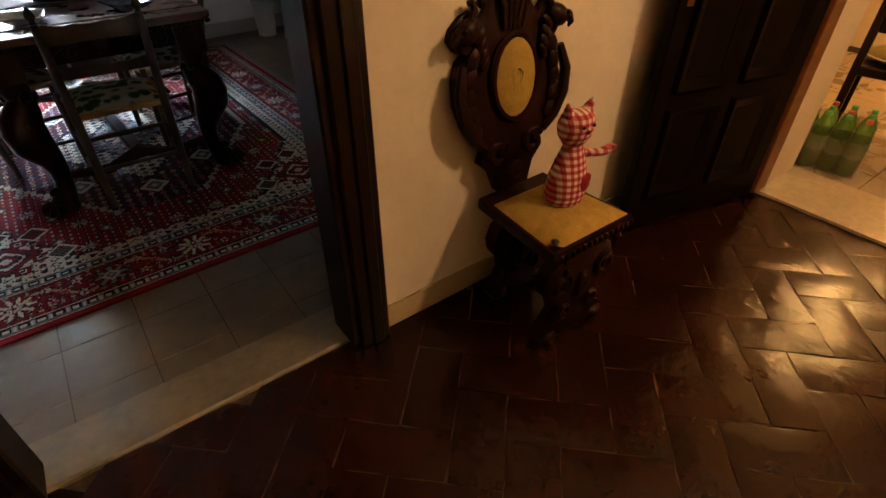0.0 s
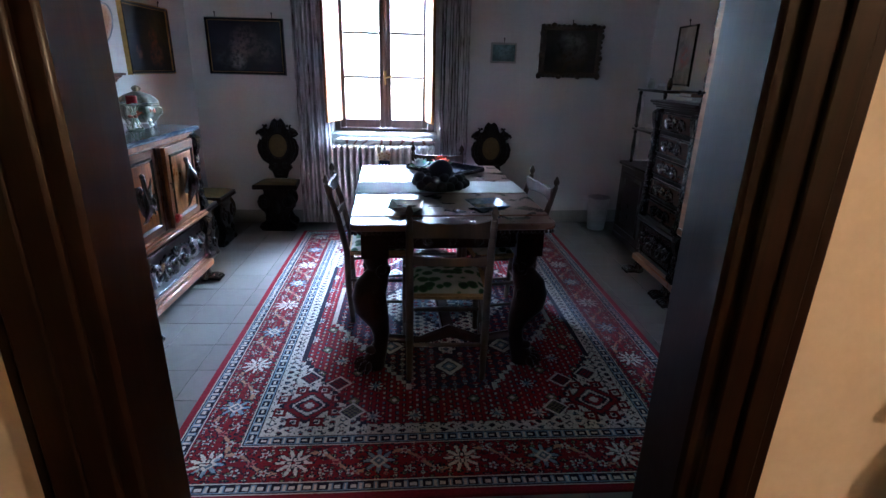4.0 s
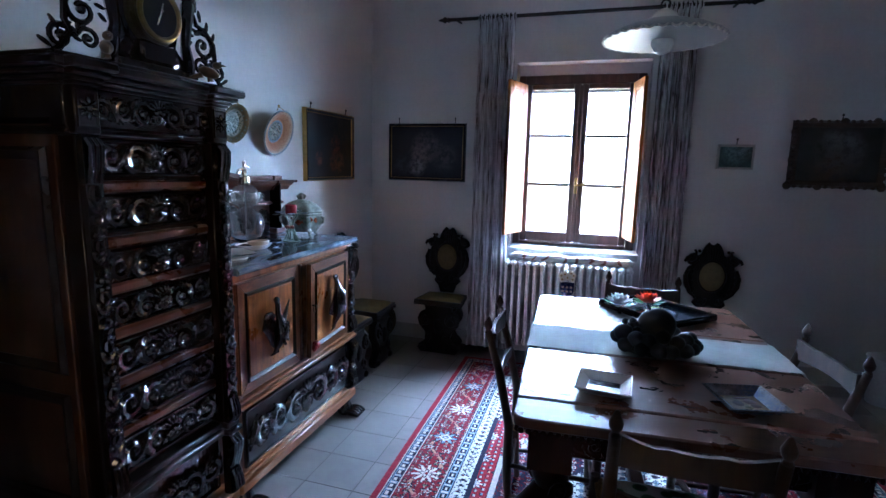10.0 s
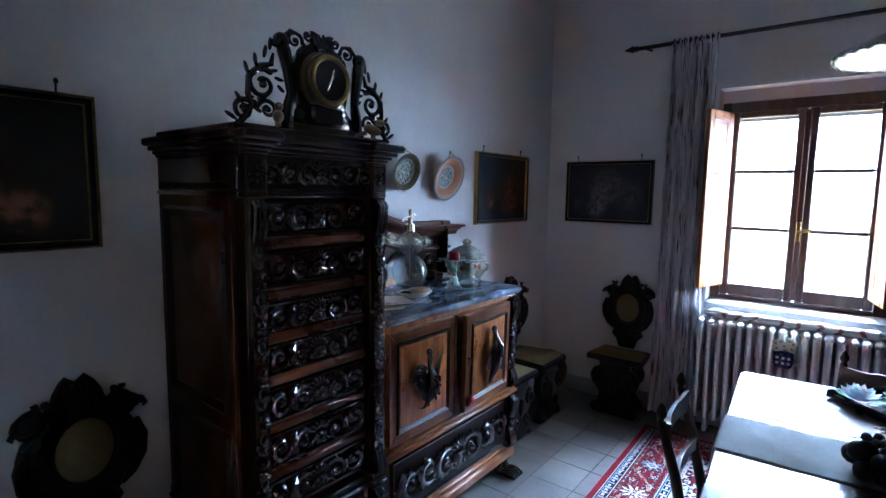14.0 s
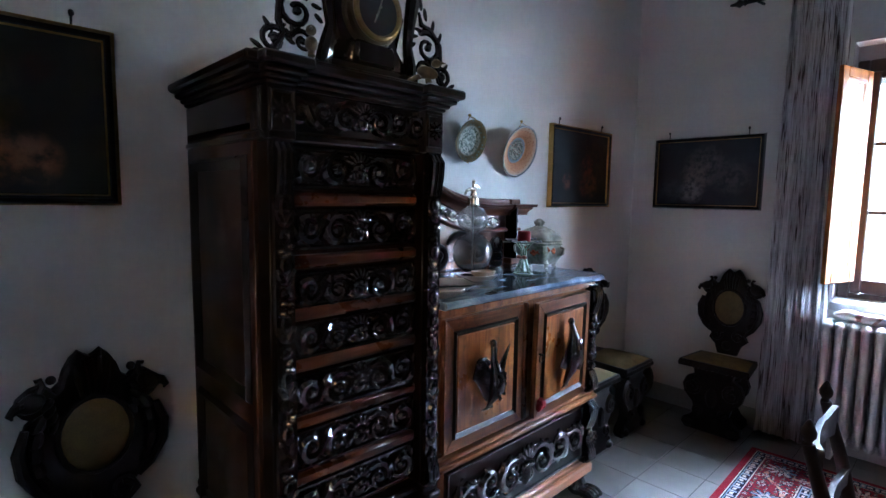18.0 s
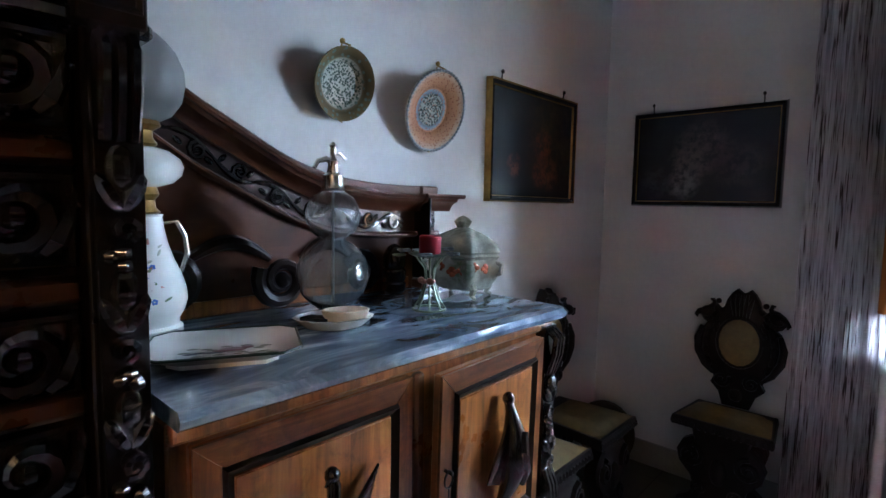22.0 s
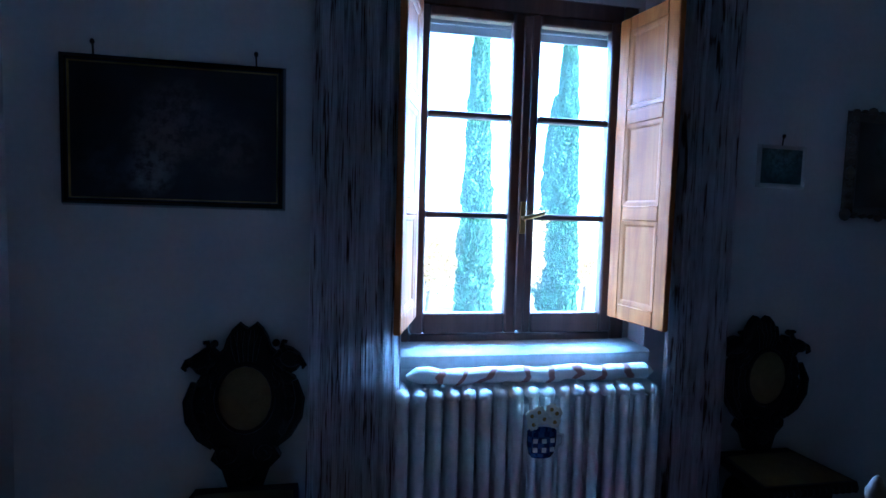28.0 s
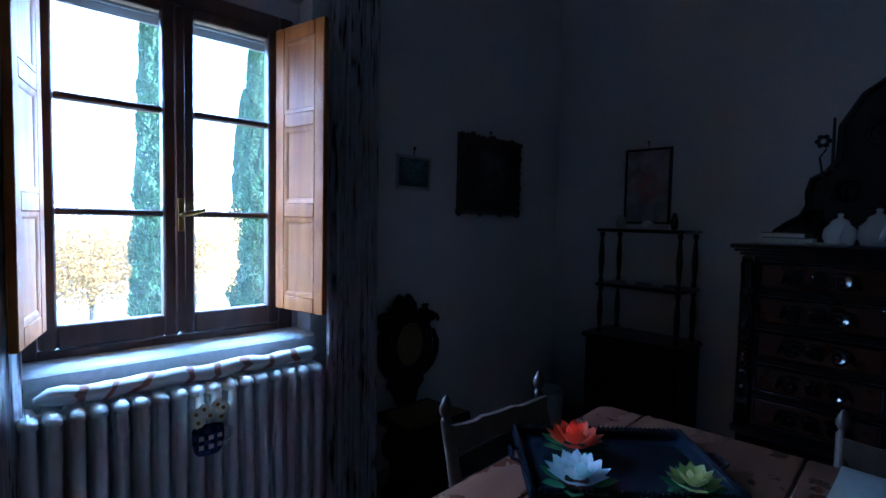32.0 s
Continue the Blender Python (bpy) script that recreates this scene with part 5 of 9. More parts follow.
# ---- dining table and chairs ----
def table_leg(ox, oy):
    """A massive carved cabriole leg whose knee swells towards (ox, oy) and which ends in a paw."""
    bm = B()
    u = Vector((ox, oy, 0)).normalized()
    side = Vector((-u.y, u.x, 0))
    path = ((0.0, 0.60, 0.060), (0.0, 0.565, 0.056), (-0.012, 0.52, 0.050), (0.0, 0.475, 0.062), (0.028, 0.43, 0.076), (0.038, 0.385, 0.082), (0.032, 0.335, 0.080), (0.008, 0.285, 0.066), (-0.012, 0.235, 0.050), (-0.022, 0.18, 0.041), (-0.020, 0.125, 0.038), (-0.004, 0.075, 0.044), (0.018, 0.035, 0.055), (0.022, 0.0, 0.056))
    tube(bm, [u * d + Vector((0, 0, z)) for d, z, r in path], [r for d, z, r in path], 16)
    # volutes at both sides of the knee and under the block
    for k in (-1, 1):
        for d, z, r, a0 in ((0.035, 0.385, 0.05, 1.2), (0.0, 0.53, 0.034, 2.6)):
            pts = [u * (d + x) + side * (k * 0.062) + Vector((0, 0, zz)) for x, y, zz in spiral(0, z, r, r * 0.25, a0, 1.4, 14)]
            tube(bm, pts, [0.014 - 0.0005 * j for j in range(14)], 6)
            ball(bm, u * d + side * (k * 0.066) + Vector((0, 0, z)), 0.017, 8, 6)
    # acanthus over the knee and down the shin
    turn = Matrix.Rotation(math.atan2(u.y, u.x), 4, "Z")
    for q in range(-2, 3):
        m = turn @ Matrix.Rotation(q * 0.5, 4, "Z")
        for d, z, a, L in ((0.098, 0.43, -0.35, 0.042), (0.106, 0.375, 0.05, 0.044), (0.094, 0.315, 0.5, 0.042), (0.048, 0.265, 0.55, 0.04)):
            rr = d - (0.034 if z > 0.28 else 0.01)
            c = u * (0.03 if z > 0.28 else 0.0) + (m @ Vector((rr, 0, 0))) + Vector((0, 0, z))
            ball(bm, c, (0.010, 0.017, L), 7, 5, m @ Matrix.Rotation(a, 4, "Y"))
    ball(bm, u * 0.035 + Vector((0, 0, 0.095)), (0.03, 0.03, 0.022), 9, 6)
    # toes
    for q in (-1.5, -0.5, 0.5, 1.5):
        m = turn @ Matrix.Rotation(q * 0.42, 4, "Z")
        ball(bm, u * 0.02 + (m @ Vector((0.062, 0, 0.026))), (0.034, 0.016, 0.026), 8, 6, m)
        ball(bm, u * 0.02 + (m @ Vector((0.09, 0, 0.014))), (0.014, 0.010, 0.012), 7, 5, m)
    return bm


def dining_table():
    ob = thing("dining_table", pose(0.27, 3.60, 0.012, 0, 0, 3.6), "heavy carved walnut dining table with a worn plank top", "table")
    W, L, H = 0.935, 1.44, 0.768
    spans = ((-L / 2, -L / 2 + 0.13), (-L / 2 + 0.133, -0.16), (-0.158, 0.20), (0.202, L / 2 - 0.133), (L / 2 - 0.13, L / 2))
    for i, (a, b) in enumerate(spans):
        bm = B()
        end = i in (0, 4)
        if end:
            r, sy = 0.04, (-1 if i == 0 else 1)
            ys, ye = (b, a) if i == 0 else (a, b)
            arc = [(W / 2 - r + r * math.sin(q * math.pi / 12), ye - sy * r + sy * r * math.cos(q * math.pi / 12)) for q in range(7)]
            pts = [(-x, y) for x, y in arc[::-1]] + arc + [(W / 2, ys), (-W / 2, ys)]
            cx, cy = 0.0, (a + b) / 2
            rings = [[bm.verts.new((cx + (x - cx) * (1 - k / W * 2), cy + (y - cy) * (1 - k / (b - a) * 2), z)) for x, y in pts] for z, k in ((H - 0.036, 0.005), (H - 0.031, 0), (H - 0.009, 0), (H - 0.004, 0.005))]
            for p, q in zip(rings, rings[1:]):
                for j in range(len(pts)):
                    bm.faces.new((p[j], p[(j + 1) % len(pts)], q[(j + 1) % len(pts)], q[j]))
            bm.faces.new(rings[0][::-1])
            bm.faces.new(rings[-1])
        else:
            moulded(bm, -W / 2, W / 2, a, b, H - 0.032, H, 0.005)
        part("tabletop_board", bm, M_TABLE, ob)
    for s in (-1, 1):
        for nm, dims in (("end_apron", (-W / 2 + 0.07, W / 2 - 0.07, s * (L / 2 - 0.09) - 0.014, s * (L / 2 - 0.09) + 0.014, H - 0.145, H - 0.036, 0.005)),
                         ("side_apron", (s * (W / 2 - 0.08) - 0.014, s * (W / 2 - 0.08) + 0.014, -L / 2 + 0.10, L / 2 - 0.10, H - 0.145, H - 0.036, 0.005)),
                         ("leaf_bearer", (-W / 2 + 0.03, W / 2 - 0.03, s * (L / 2 - 0.06) - 0.03, s * (L / 2 - 0.06) + 0.03, H - 0.058, H - 0.036, 0.008))):
            bm = B()
            moulded(bm, *dims)
            part(nm, bm, M_MAHOG, ob)
        bm = B()
        for i in range(44):
            ball(bm, ((i / 43 - 0.5) * (W - 0.05), s * (L / 2 - 0.016), H - 0.047), (0.0095, 0.010, 0.0105), 6, 4)
        part("carved_edge", bm, M_MAHOG, ob, "gadrooned edge below the top")
        bm = B()
        for i in range(66):
            ball(bm, (s * (W / 2 - 0.014), (i / 65 - 0.5) * (L - 0.05), H - 0.047), (0.010, 0.0095, 0.0105), 6, 4)
        part("carved_edge", bm, M_MAHOG, ob)
        bm = B()
        sc = carving(W - 0.34, 0.075, 2, 0.007, 91 + s)
        join(bm, sc, Matrix.Translation((0, s * (L / 2 - 0.074), H - 0.10)) @ Matrix.Rotation(0 if s < 0 else math.pi, 4, "Z"))
        part("carved_scroll", bm, M_MAHOG, ob)
    for sx in (-1, 1):
        for sy in (-1, 1):
            bm = table_leg(sx * 0.85, sy * 0.5)
            box(bm, -0.062, 0.062, -0.062, 0.062, 0.59, H - 0.037)
            bmesh.ops.transform(bm, matrix=Matrix.Translation((sx * (W / 2 - 0.108), sy * (L / 2 - 0.102), 0.0)), verts=bm.verts)
            part("leg", bm, M_MAHOG, ob, "carved cabriole leg with a swollen knee and paw foot")
    bm = B()
    for s in (-1, 1):
        tube(bm, [(-W / 2 + 0.12, s * (L / 2 - 0.115), 0.15), (-0.15, s * (L / 2 - 0.115), 0.12), (0, s * (L / 2 - 0.115), 0.17), (0.15, s * (L / 2 - 0.115), 0.12), (W / 2 - 0.12, s * (L / 2 - 0.115), 0.15)], [0.02, 0.024, 0.034, 0.024, 0.02], 8)
    moulded(bm, -0.03, 0.03, -L / 2 + 0.13, L / 2 - 0.13, 0.12, 0.165, 0.006)
    part("stretcher", bm, M_MAHOG, ob)
    return ob


dining_table()
M_GREENPRINT = Mat("green_leaf_print", 0.9)
_k = M_GREENPRINT
_n = _k.node("ShaderNodeTexVoronoi", Scale=19.0)
_k.link(_k.coords(), _n.inputs["Vector"])
_k.colour(_k.ramp(_n.outputs[0], (0.3, (0.01, 0.045, 0.016)), (0.46, (0.035, 0.12, 0.04)), (0.52, (0.36, 0.38, 0.3)), (1.0, (0.46, 0.47, 0.4))))
_k.bump(_k.noise(_k.coords(), 300), 0.3, 0.001)
M_RUSH = plain("rush_weave", (0.34, 0.22, 0.08), 0.8, 0, 90, 0.3, 0.5)


def dining_chair():
    ob = thing("dining_chair", Matrix(), "brown turned ladder-back chair with a green leaf-print cushion", "chair", "chairs round the table")
    w, d = 0.175, 0.34     # half width of the back, depth; the chair faces +y, seat centre at the origin

    def stick(name, pts, r, mat=M_CHAIR, lab=""):
        b = B()
        tube(b, pts, r, 10)
        return part(name, b, mat, ob, lab)

    for s in (-1, 1):
        b = B()
        tube(b, [(s * w, -0.15, 0.0), (s * w, -0.17, 0.25), (s * w, -0.17, 0.46), (s * w, -0.215, 0.68), (s * w, -0.265, 0.855)], [0.014, 0.018, 0.018, 0.017, 0.014], 10)
        lathe(b, [(0.012, 0), (0.009, 0.008), (0.016, 0.02), (0.017, 0.032), (0.012, 0.044), (0.007, 0.056), (0.003, 0.062)], 12, (s * w, -0.266, 0.855))
        part("back_post", b, M_CHAIR, ob, "turned back post with a finial")
        stick("front_leg", [(s * (w + 0.025), 0.17, 0.0), (s * (w + 0.025), 0.17, 0.2), (s * (w + 0.025), 0.17, 0.47)], [0.014, 0.019, 0.017])
        for z in (0.14, 0.28):
            stick("side_stretcher", [(s * w, -0.16, z), (s * (w + 0.025), 0.165, z)], 0.010)
    stick("front_stretcher", [(-w - 0.02, 0.17, 0.22), (0, 0.17, 0.22), (w + 0.02, 0.17, 0.22)], [0.010, 0.016, 0.010])
    stick("rear_stretcher", [(-w, -0.165, 0.2), (w, -0.165, 0.2)], 0.010)
    for z, h, y in ((0.625, 0.05, -0.203), (0.765, 0.085, -0.241)):
        b = B()
        n = 12
        top = [(-w + 2 * w * i / n, z + h * (1.0, 0.93, 0.86, 0.82, 0.88, 0.84, 0.83, 0.84, 0.88, 0.82, 0.86, 0.93, 1.0)[i]) for i in range(n + 1)]
        low = [(-w + 2 * w * i / n, z + 0.10 * h * math.sin(math.pi * i / n)) for i in range(n, -1, -1)]
        slab(b, top + low, y - 0.007, y + 0.007, 0)
        for v in b.verts:
            v.co.y -= 0.022 * (1 - (v.co.x / w) ** 2)
        part("back_slat", b, M_CHAIR, ob)
    b = B()
    pts = [(-w, -0.165), (w, -0.165), (w + 0.03, 0.185), (-w - 0.03, 0.185)]
    lo = [b.verts.new((x, y, 0.435)) for x, y in pts]
    hi = [b.verts.new((x * 0.98, y * 0.98, 0.462)) for x, y in pts]
    b.faces.new(lo[::-1]); b.faces.new(hi)
    for i in range(4):
        b.faces.new((lo[i], lo[(i + 1) % 4], hi[(i + 1) % 4], hi[i]))
    bmesh.ops.bevel(b, geom=list(b.edges), offset=0.009, segments=2, affect="EDGES")
    part("seat", b, M_RUSH, ob, "woven rush seat")
    b = B()
    n = 12
    grid = [[b.verts.new(((i / n - 0.5) * 2 * (w - 0.005), (j / n - 0.5) * 0.32 + 0.01, 0.463 + 0.032 * (max(0.0, 1 - (2 * i / n - 1) ** 4) * max(0.0, 1 - (2 * j / n - 1) ** 4)) ** 0.5)) for i in range(n + 1)] for j in range(n + 1)]
    for j in range(n):
        for i in range(n):
            b.faces.new((grid[j][i], grid[j][i + 1], grid[j + 1][i + 1], grid[j + 1][i]))
    b.faces.new([grid[0][i] for i in range(n + 1)] + [grid[j][n] for j in range(1, n + 1)] + [grid[n][i] for i in range(n - 1, -1, -1)] + [grid[j][0] for j in range(n - 1, 0, -1)])
    part("cushion", b, M_GREENPRINT.m, ob, "green leaf-print seat cushion")
    return ob


chair = dining_chair()
low = Matrix.Diagonal((1, 1, 0.975, 1))
chair.matrix_world = pose(0.287, 2.98, 0.012, 0, 0, 0) @ low
copy_thing(chair, pose(-0.088, 3.60, 0.012, 0, 0, -86) @ low)
copy_thing(chair, pose(0.612, 3.565, 0.012, 0, 0, 100) @ low)
copy_thing(chair, pose(0.272, 4.165, 0.012, 0, 0, 177))


# ---- carved hall chairs ----
def sgabello(kx=1.0, kz=1.0, big=False, velvet=None, M_BLACK=M_BLACK, oval_size=(0.083, 0.108), reach=1.0):
    """kx, kz: how much wider the back is, and how much taller above the seat."""
    ob = thing("carved_side_chair", Matrix(), "dark carved plank side chair with an olive velvet seat", "chair", "carved plank chairs")
    stretch = Matrix.Translation((0, 0, 0.44)) @ Matrix.Diagonal((kx, 1, kz, 1)) @ Matrix.Translation((0, 0, -0.44))
    velvet = velvet or M_OLIVE
    deep = Matrix.Diagonal((0.94, 1.36, 1, 1)) if big else Matrix.Diagonal((1.0 if reach == 1.0 else 0.86, reach, 1, 1))

    def bk(bmx):
        bmesh.ops.transform(bmx, matrix=stretch, verts=bmx.verts)
        if big:
            for v in bmx.verts:
                f = (v.co.z - 0.44) / 0.66
                v.co.x -= 0.022 + 0.03 * f
                v.co.y += 0.048 * f
        return bmx

    def st(bmx):
        bmesh.ops.transform(bmx, matrix=deep, verts=bmx.verts)
        return bmx

    # back at y=0 against the wall, seat to -y, faces -y
    half = [(0.055, 0.44), (0.075, 0.50), (0.11, 0.535), (0.095, 0.565), (0.12, 0.59), (0.150, 0.64), (0.168, 0.70), (0.168, 0.755), (0.152, 0.80), (0.122, 0.822), (0.130, 0.838), (0.156, 0.824), (0.176, 0.85), (0.168, 0.874), (0.140, 0.898), (0.112, 0.906), (0.090, 0.886), (0.074, 0.90), (0.064, 0.935), (0.047, 0.966), (0.027, 0.986), (0.013, 0.974), (0.0, 0.966)]
    outline = half + [(-x, z) for x, z in half[-2::-1]]
    b = B()
    slab(b, outline, -0.075, -0.035, 0.012)
    for v in b.verts:
        v.co.y += 0.02 * (v.co.z - 0.44) / 0.5
    part("backrest", bk(b), M_BLACK, ob, "carved crested back board")
    def chip(fill, *a, **kw):
        b = B()
        fill(b, *a, **kw)
        part("carved_ornament", bk(b), M_BLACK, ob)

    for s in (-1, 1):
        for q in range(5):
            chip(ball, (s * (0.125 + 0.012 * math.sin(q * 0.8)), -0.07, 0.64 + 0.042 * q), (0.018, 0.012, 0.03), 7, 5, Matrix.Rotation(s * (0.5 - 0.25 * q), 4, "Y"))
        chip(ball, (s * 0.138, -0.072, 0.872), (0.034, 0.026, 0.026), 10, 7, Matrix.Rotation(s * 0.5, 4, "Y"))
        chip(tube, [(s * 0.15, -0.074, 0.872), (s * 0.172, -0.078, 0.866), (s * 0.184, -0.076, 0.85), (s * 0.178, -0.072, 0.838)], [0.017, 0.014, 0.009, 0.003], 8)
        chip(ball, (s * 0.158, -0.094, 0.878), 0.006, 7, 5)
        chip(tube, [(s * 0.125, -0.066, 0.888), (s * 0.112, -0.064, 0.912), (s * 0.117, -0.062, 0.93), (s * 0.128, -0.062, 0.926)], [0.012, 0.009, 0.008, 0.007], 7)
        for q in range(4):
            chip(ball, (s * (0.105 - 0.004 * q), -0.072, 0.86 - 0.022 * q), (0.022, 0.012, 0.012), 7, 5, Matrix.Rotation(s * (0.9 + 0.1 * q), 4, "Y"))
        chip(tube, [(s * 0.155, -0.07, 0.80), (s * 0.172, -0.078, 0.74), (s * 0.165, -0.08, 0.68), (s * 0.135, -0.078, 0.62), (s * 0.10, -0.076, 0.585)], [0.010, 0.016, 0.017, 0.014, 0.008], 8)
        chip(tube, spiral(s * 0.06, 0.565, 0.035, 0.012, 0.5, s * 1.2, 12, -0.078), 0.010, 6)
        chip(ball, (s * 0.094, -0.066, 0.925), 0.013, 7, 5)
    for q in range(-2, 3):
        chip(tube, [(q * 0.013, -0.066, 0.86), (q * 0.017, -0.074, 0.915), (q * 0.021, -0.062, 0.968 - 0.006 * q * q + (0.006 if q else -0.004))], [0.006, 0.0095, 0.006], 7)
    chip(ball, (0, -0.078, 0.50), (0.03, 0.014, 0.03), 8, 6)
    b = B()
    n = 20
    oval = [(oval_size[0] * math.cos(2 * math.pi * i / n), 0.745 + oval_size[1] * math.sin(2 * math.pi * i / n)) for i in range(n)]
    t = B()
    slab(t, oval, -0.088, -0.06, 0.010)
    join(b, t)
    part("back_pad", bk(b), velvet, ob, "oval velvet pad")
    b = B()
    tube(b, [((oval_size[0] + 0.005) * math.cos(2 * math.pi * i / n), -0.074, 0.745 + (oval_size[1] + 0.005) * math.sin(2 * math.pi * i / n)) for i in range(n + 1)], 0.009, 6)
    part("pad_rim", bk(b), M_BLACK, ob)
    b = B()
    pts = [(-0.16, -0.03), (0.16, -0.03), (0.19, -0.30), (-0.19, -0.30)]
    lo = [b.verts.new((x, y, 0.385)) for x, y in pts]
    mi = [b.verts.new((x * 1.03, y * 1.01, 0.405)) for x, y in pts]
    hi = [b.verts.new((x, y, 0.425)) for x, y in pts]
    b.faces.new(lo[::-1]); b.faces.new(hi)
    for r, q in ((lo, mi), (mi, hi)):
        for i in range(4):
            b.faces.new((r[i], r[(i + 1) % 4], q[(i + 1) % 4], q[i]))
    for i in range(15):
        ball(b, (-0.185 + 0.37 * i / 14, -0.30, 0.398), (0.012, 0.009, 0.016), 6, 4)
    part("seat_board", st(b), M_BLACK, ob)
    b = B()
    n = 8
    rows = []
    for j in range(n + 1):
        y = -0.075 - (0.292 - 0.075) * j / n
        hw = 0.150 + 0.03 * j / n
        rows.append([b.verts.new((hw * (2 * i / n - 1), y, 0.426 + 0.022 * (max(0, 1 - (2 * i / n - 1) ** 6) * max(0, 1 - (2 * j / n - 1) ** 6)) ** 0.5)) for i in range(n + 1)])
    for j in range(n):
        for i in range(n):
            b.faces.new((rows[j][i], rows[j][i + 1], rows[j + 1][i + 1], rows[j + 1][i]))
    b.faces.new([rows[0][i] for i in range(n + 1)] + [rows[j][n] for j in range(1, n + 1)] + [rows[n][i] for i in range(n - 1, -1, -1)] + [rows[j][0] for j in range(n - 1, 0, -1)])
    part("seat_pad", st(b), velvet, ob, "velvet seat pad")
    for y, k in ((-0.265, 0.95), (-0.07, 0.8)):
        h2 = [(0.15, 0.0), (0.175, 0.03), (0.165, 0.06), (0.125, 0.085), (0.10, 0.12), (0.115, 0.17), (0.165, 0.22), (0.178, 0.27), (0.155, 0.32), (0.11, 0.345), (0.12, 0.385)]
        b = B()
        slab(b, [(x * k, z) for x, z in h2] + [(-x * k, z) for x, z in h2[::-1]], y - 0.022, y + 0.022, 0.008)
        for s in (-1, 1):
            tube(b, spiral(s * 0.115 * k, 0.265, 0.05, 0.012, 1.5, s * 1.4, 14, y - 0.024), 0.012, 6)
            ball(b, (s * 0.13 * k, y - 0.02, 0.035), (0.035, 0.018, 0.024), 7, 5)
            tube(b, spiral(s * 0.07 * k, 0.13, 0.035, 0.01, -1.5, s * 1.2, 12, y - 0.024), 0.009, 6)
        ball(b, (0, y - 0.024, 0.22), (0.035, 0.016, 0.06), 8, 6)
        part("leg_board", st(b), M_BLACK, ob, "carved vase-shaped leg board")
    return ob


sg = sgabello(1.24, 1.2, True, M_SEAT, M_MAHOG, (0.064, 0.098))
sg.matrix_world = pose(1.243, 1.40, 0, 0, 0, 0)
bm = B()
lathe(bm, [(0.012, 0.0), (0.013, 0.004), (0.009, 0.008), (0.002, 0.009)], 14, (-0.145, -0.375, 0.438))
part("button", bm, M_IRON, sg, "dark button at the seat's corner")
bm = B()
tube(bm, [(-0.042 + 0.022 * math.cos(a * 1.3) * (1 - a * 0.04), -0.0625, 0.79 + 0.05 * math.sin(a * 0.9 + 0.4)) for a in [q * 0.35 for q in range(34)]], 0.0016, 5)
part("embroidery", bm, plain("pale_gold_thread", (0.5, 0.38, 0.14), 0.7), sg, "embroidered monogram")
sg["label"] = "larger dark carved side chair with mustard velvet seat"
sg = sgabello(0.96, 0.94, False, None, M_SGAB, reach=1.32)
sg.matrix_world = pose(XL + 0.012, 2.25, 0, 0, 0, 90)
for y in (4.448, 4.86):
    copy_thing(sg, pose(XL + 0.012, y, 0, 0, 0, 90))
sg = sgabello(0.98, 0.97, False, None, M_SGAB)
sg.matrix_world = pose(-1.11, YB - 0.012, 0, 0, 0, 0)
copy_thing(sg, pose(0.815, north(0.815) - 0.014, 0, 0, 0, 0))

# ---- window wall ----
def radiator():
    ob = thing("radiator", place(0, 0, 0), "white enamelled cast-iron column radiator below the window", "radiator")
    n, x0, pitch = 17, -0.615, 0.0555
    sec = B()
    for y in (5.335, 5.395, 5.455):
        tube(sec, [(0, y, 0.10), (0, y, 0.16), (0, y, 0.70), (0, y, 0.745)], [0.012, 0.0185, 0.0185, 0.014], 8)
    for z in (0.115, 0.735):
        t = B()
        tube(t, [(0, 5.322, z), (0, 5.345, z), (0, 5.445, z), (0, 5.468, z)], [0.012, 0.024, 0.024, 0.012], 10)
        join(sec, t)
    me = bpy.data.meshes.new("column")
    bmesh.ops.recalc_face_normals(sec, faces=sec.faces)
    sec.to_mesh(me)
    sec.free()
    me.shade_smooth()
    me.materials.append(M_ENAMEL)
    for i in range(n):
        o = new("column", me)
        o.location = (x0 + pitch * i, 0, 0)
        o.parent = ob
    for z in (0.115, 0.735):
        bm = B()
        tube(bm, [(x0 - 0.012, 5.395, z), (x0 + pitch * (n - 1) + 0.012, 5.395, z)], 0.017, 10)
        part("header_pipe", bm, M_ENAMEL, ob)
    for i in (1, n - 2):
        bm = B()
        moulded(bm, x0 + pitch * i - 0.012, x0 + pitch * i + 0.012, 5.35, 5.44, 0.0, 0.10, 0.004)
        part("foot", bm, M_ENAMEL, ob)
    return ob


radiator()
bm = B()
pts = [(-0.60 + 0.9 * i / 24, 5.40 + 0.008 * math.sin(i * 1.3), 0.792 + 0.004 * math.sin(i * 0.9)) for i in range(25)]
tube(bm, pts, [0.008] + [0.030 + 0.003 * math.sin(i * 2.1) for i in range(23)] + [0.008], 12, 1.0)
k = Mat("printed_draught_linen", 0.9)
w = k.node("ShaderNodeTexWave", Scale=3.0, Distortion=9.0, Detail=3.0)
k.link(k.coords((1, 1, 2.5)), w.inputs["Vector"])
k.colour(k.ramp(w.outputs[0], (0.0, (0.26, 0.13, 0.1)), (0.10, (0.3, 0.16, 0.13)), (0.2, (0.7, 0.68, 0.66)), (1.0, (0.74, 0.73, 0.71))))
k.bump(k.noise(k.coords(), 220), 0.3, 0.002)
for v in bm.verts:
    v.co.z = 0.757 + 0.031 + (v.co.z - 0.792) * 0.9
tagged(done(bm, "draught_cushion", k.m), "long printed white draught cushion lying on the radiator", "cushion")

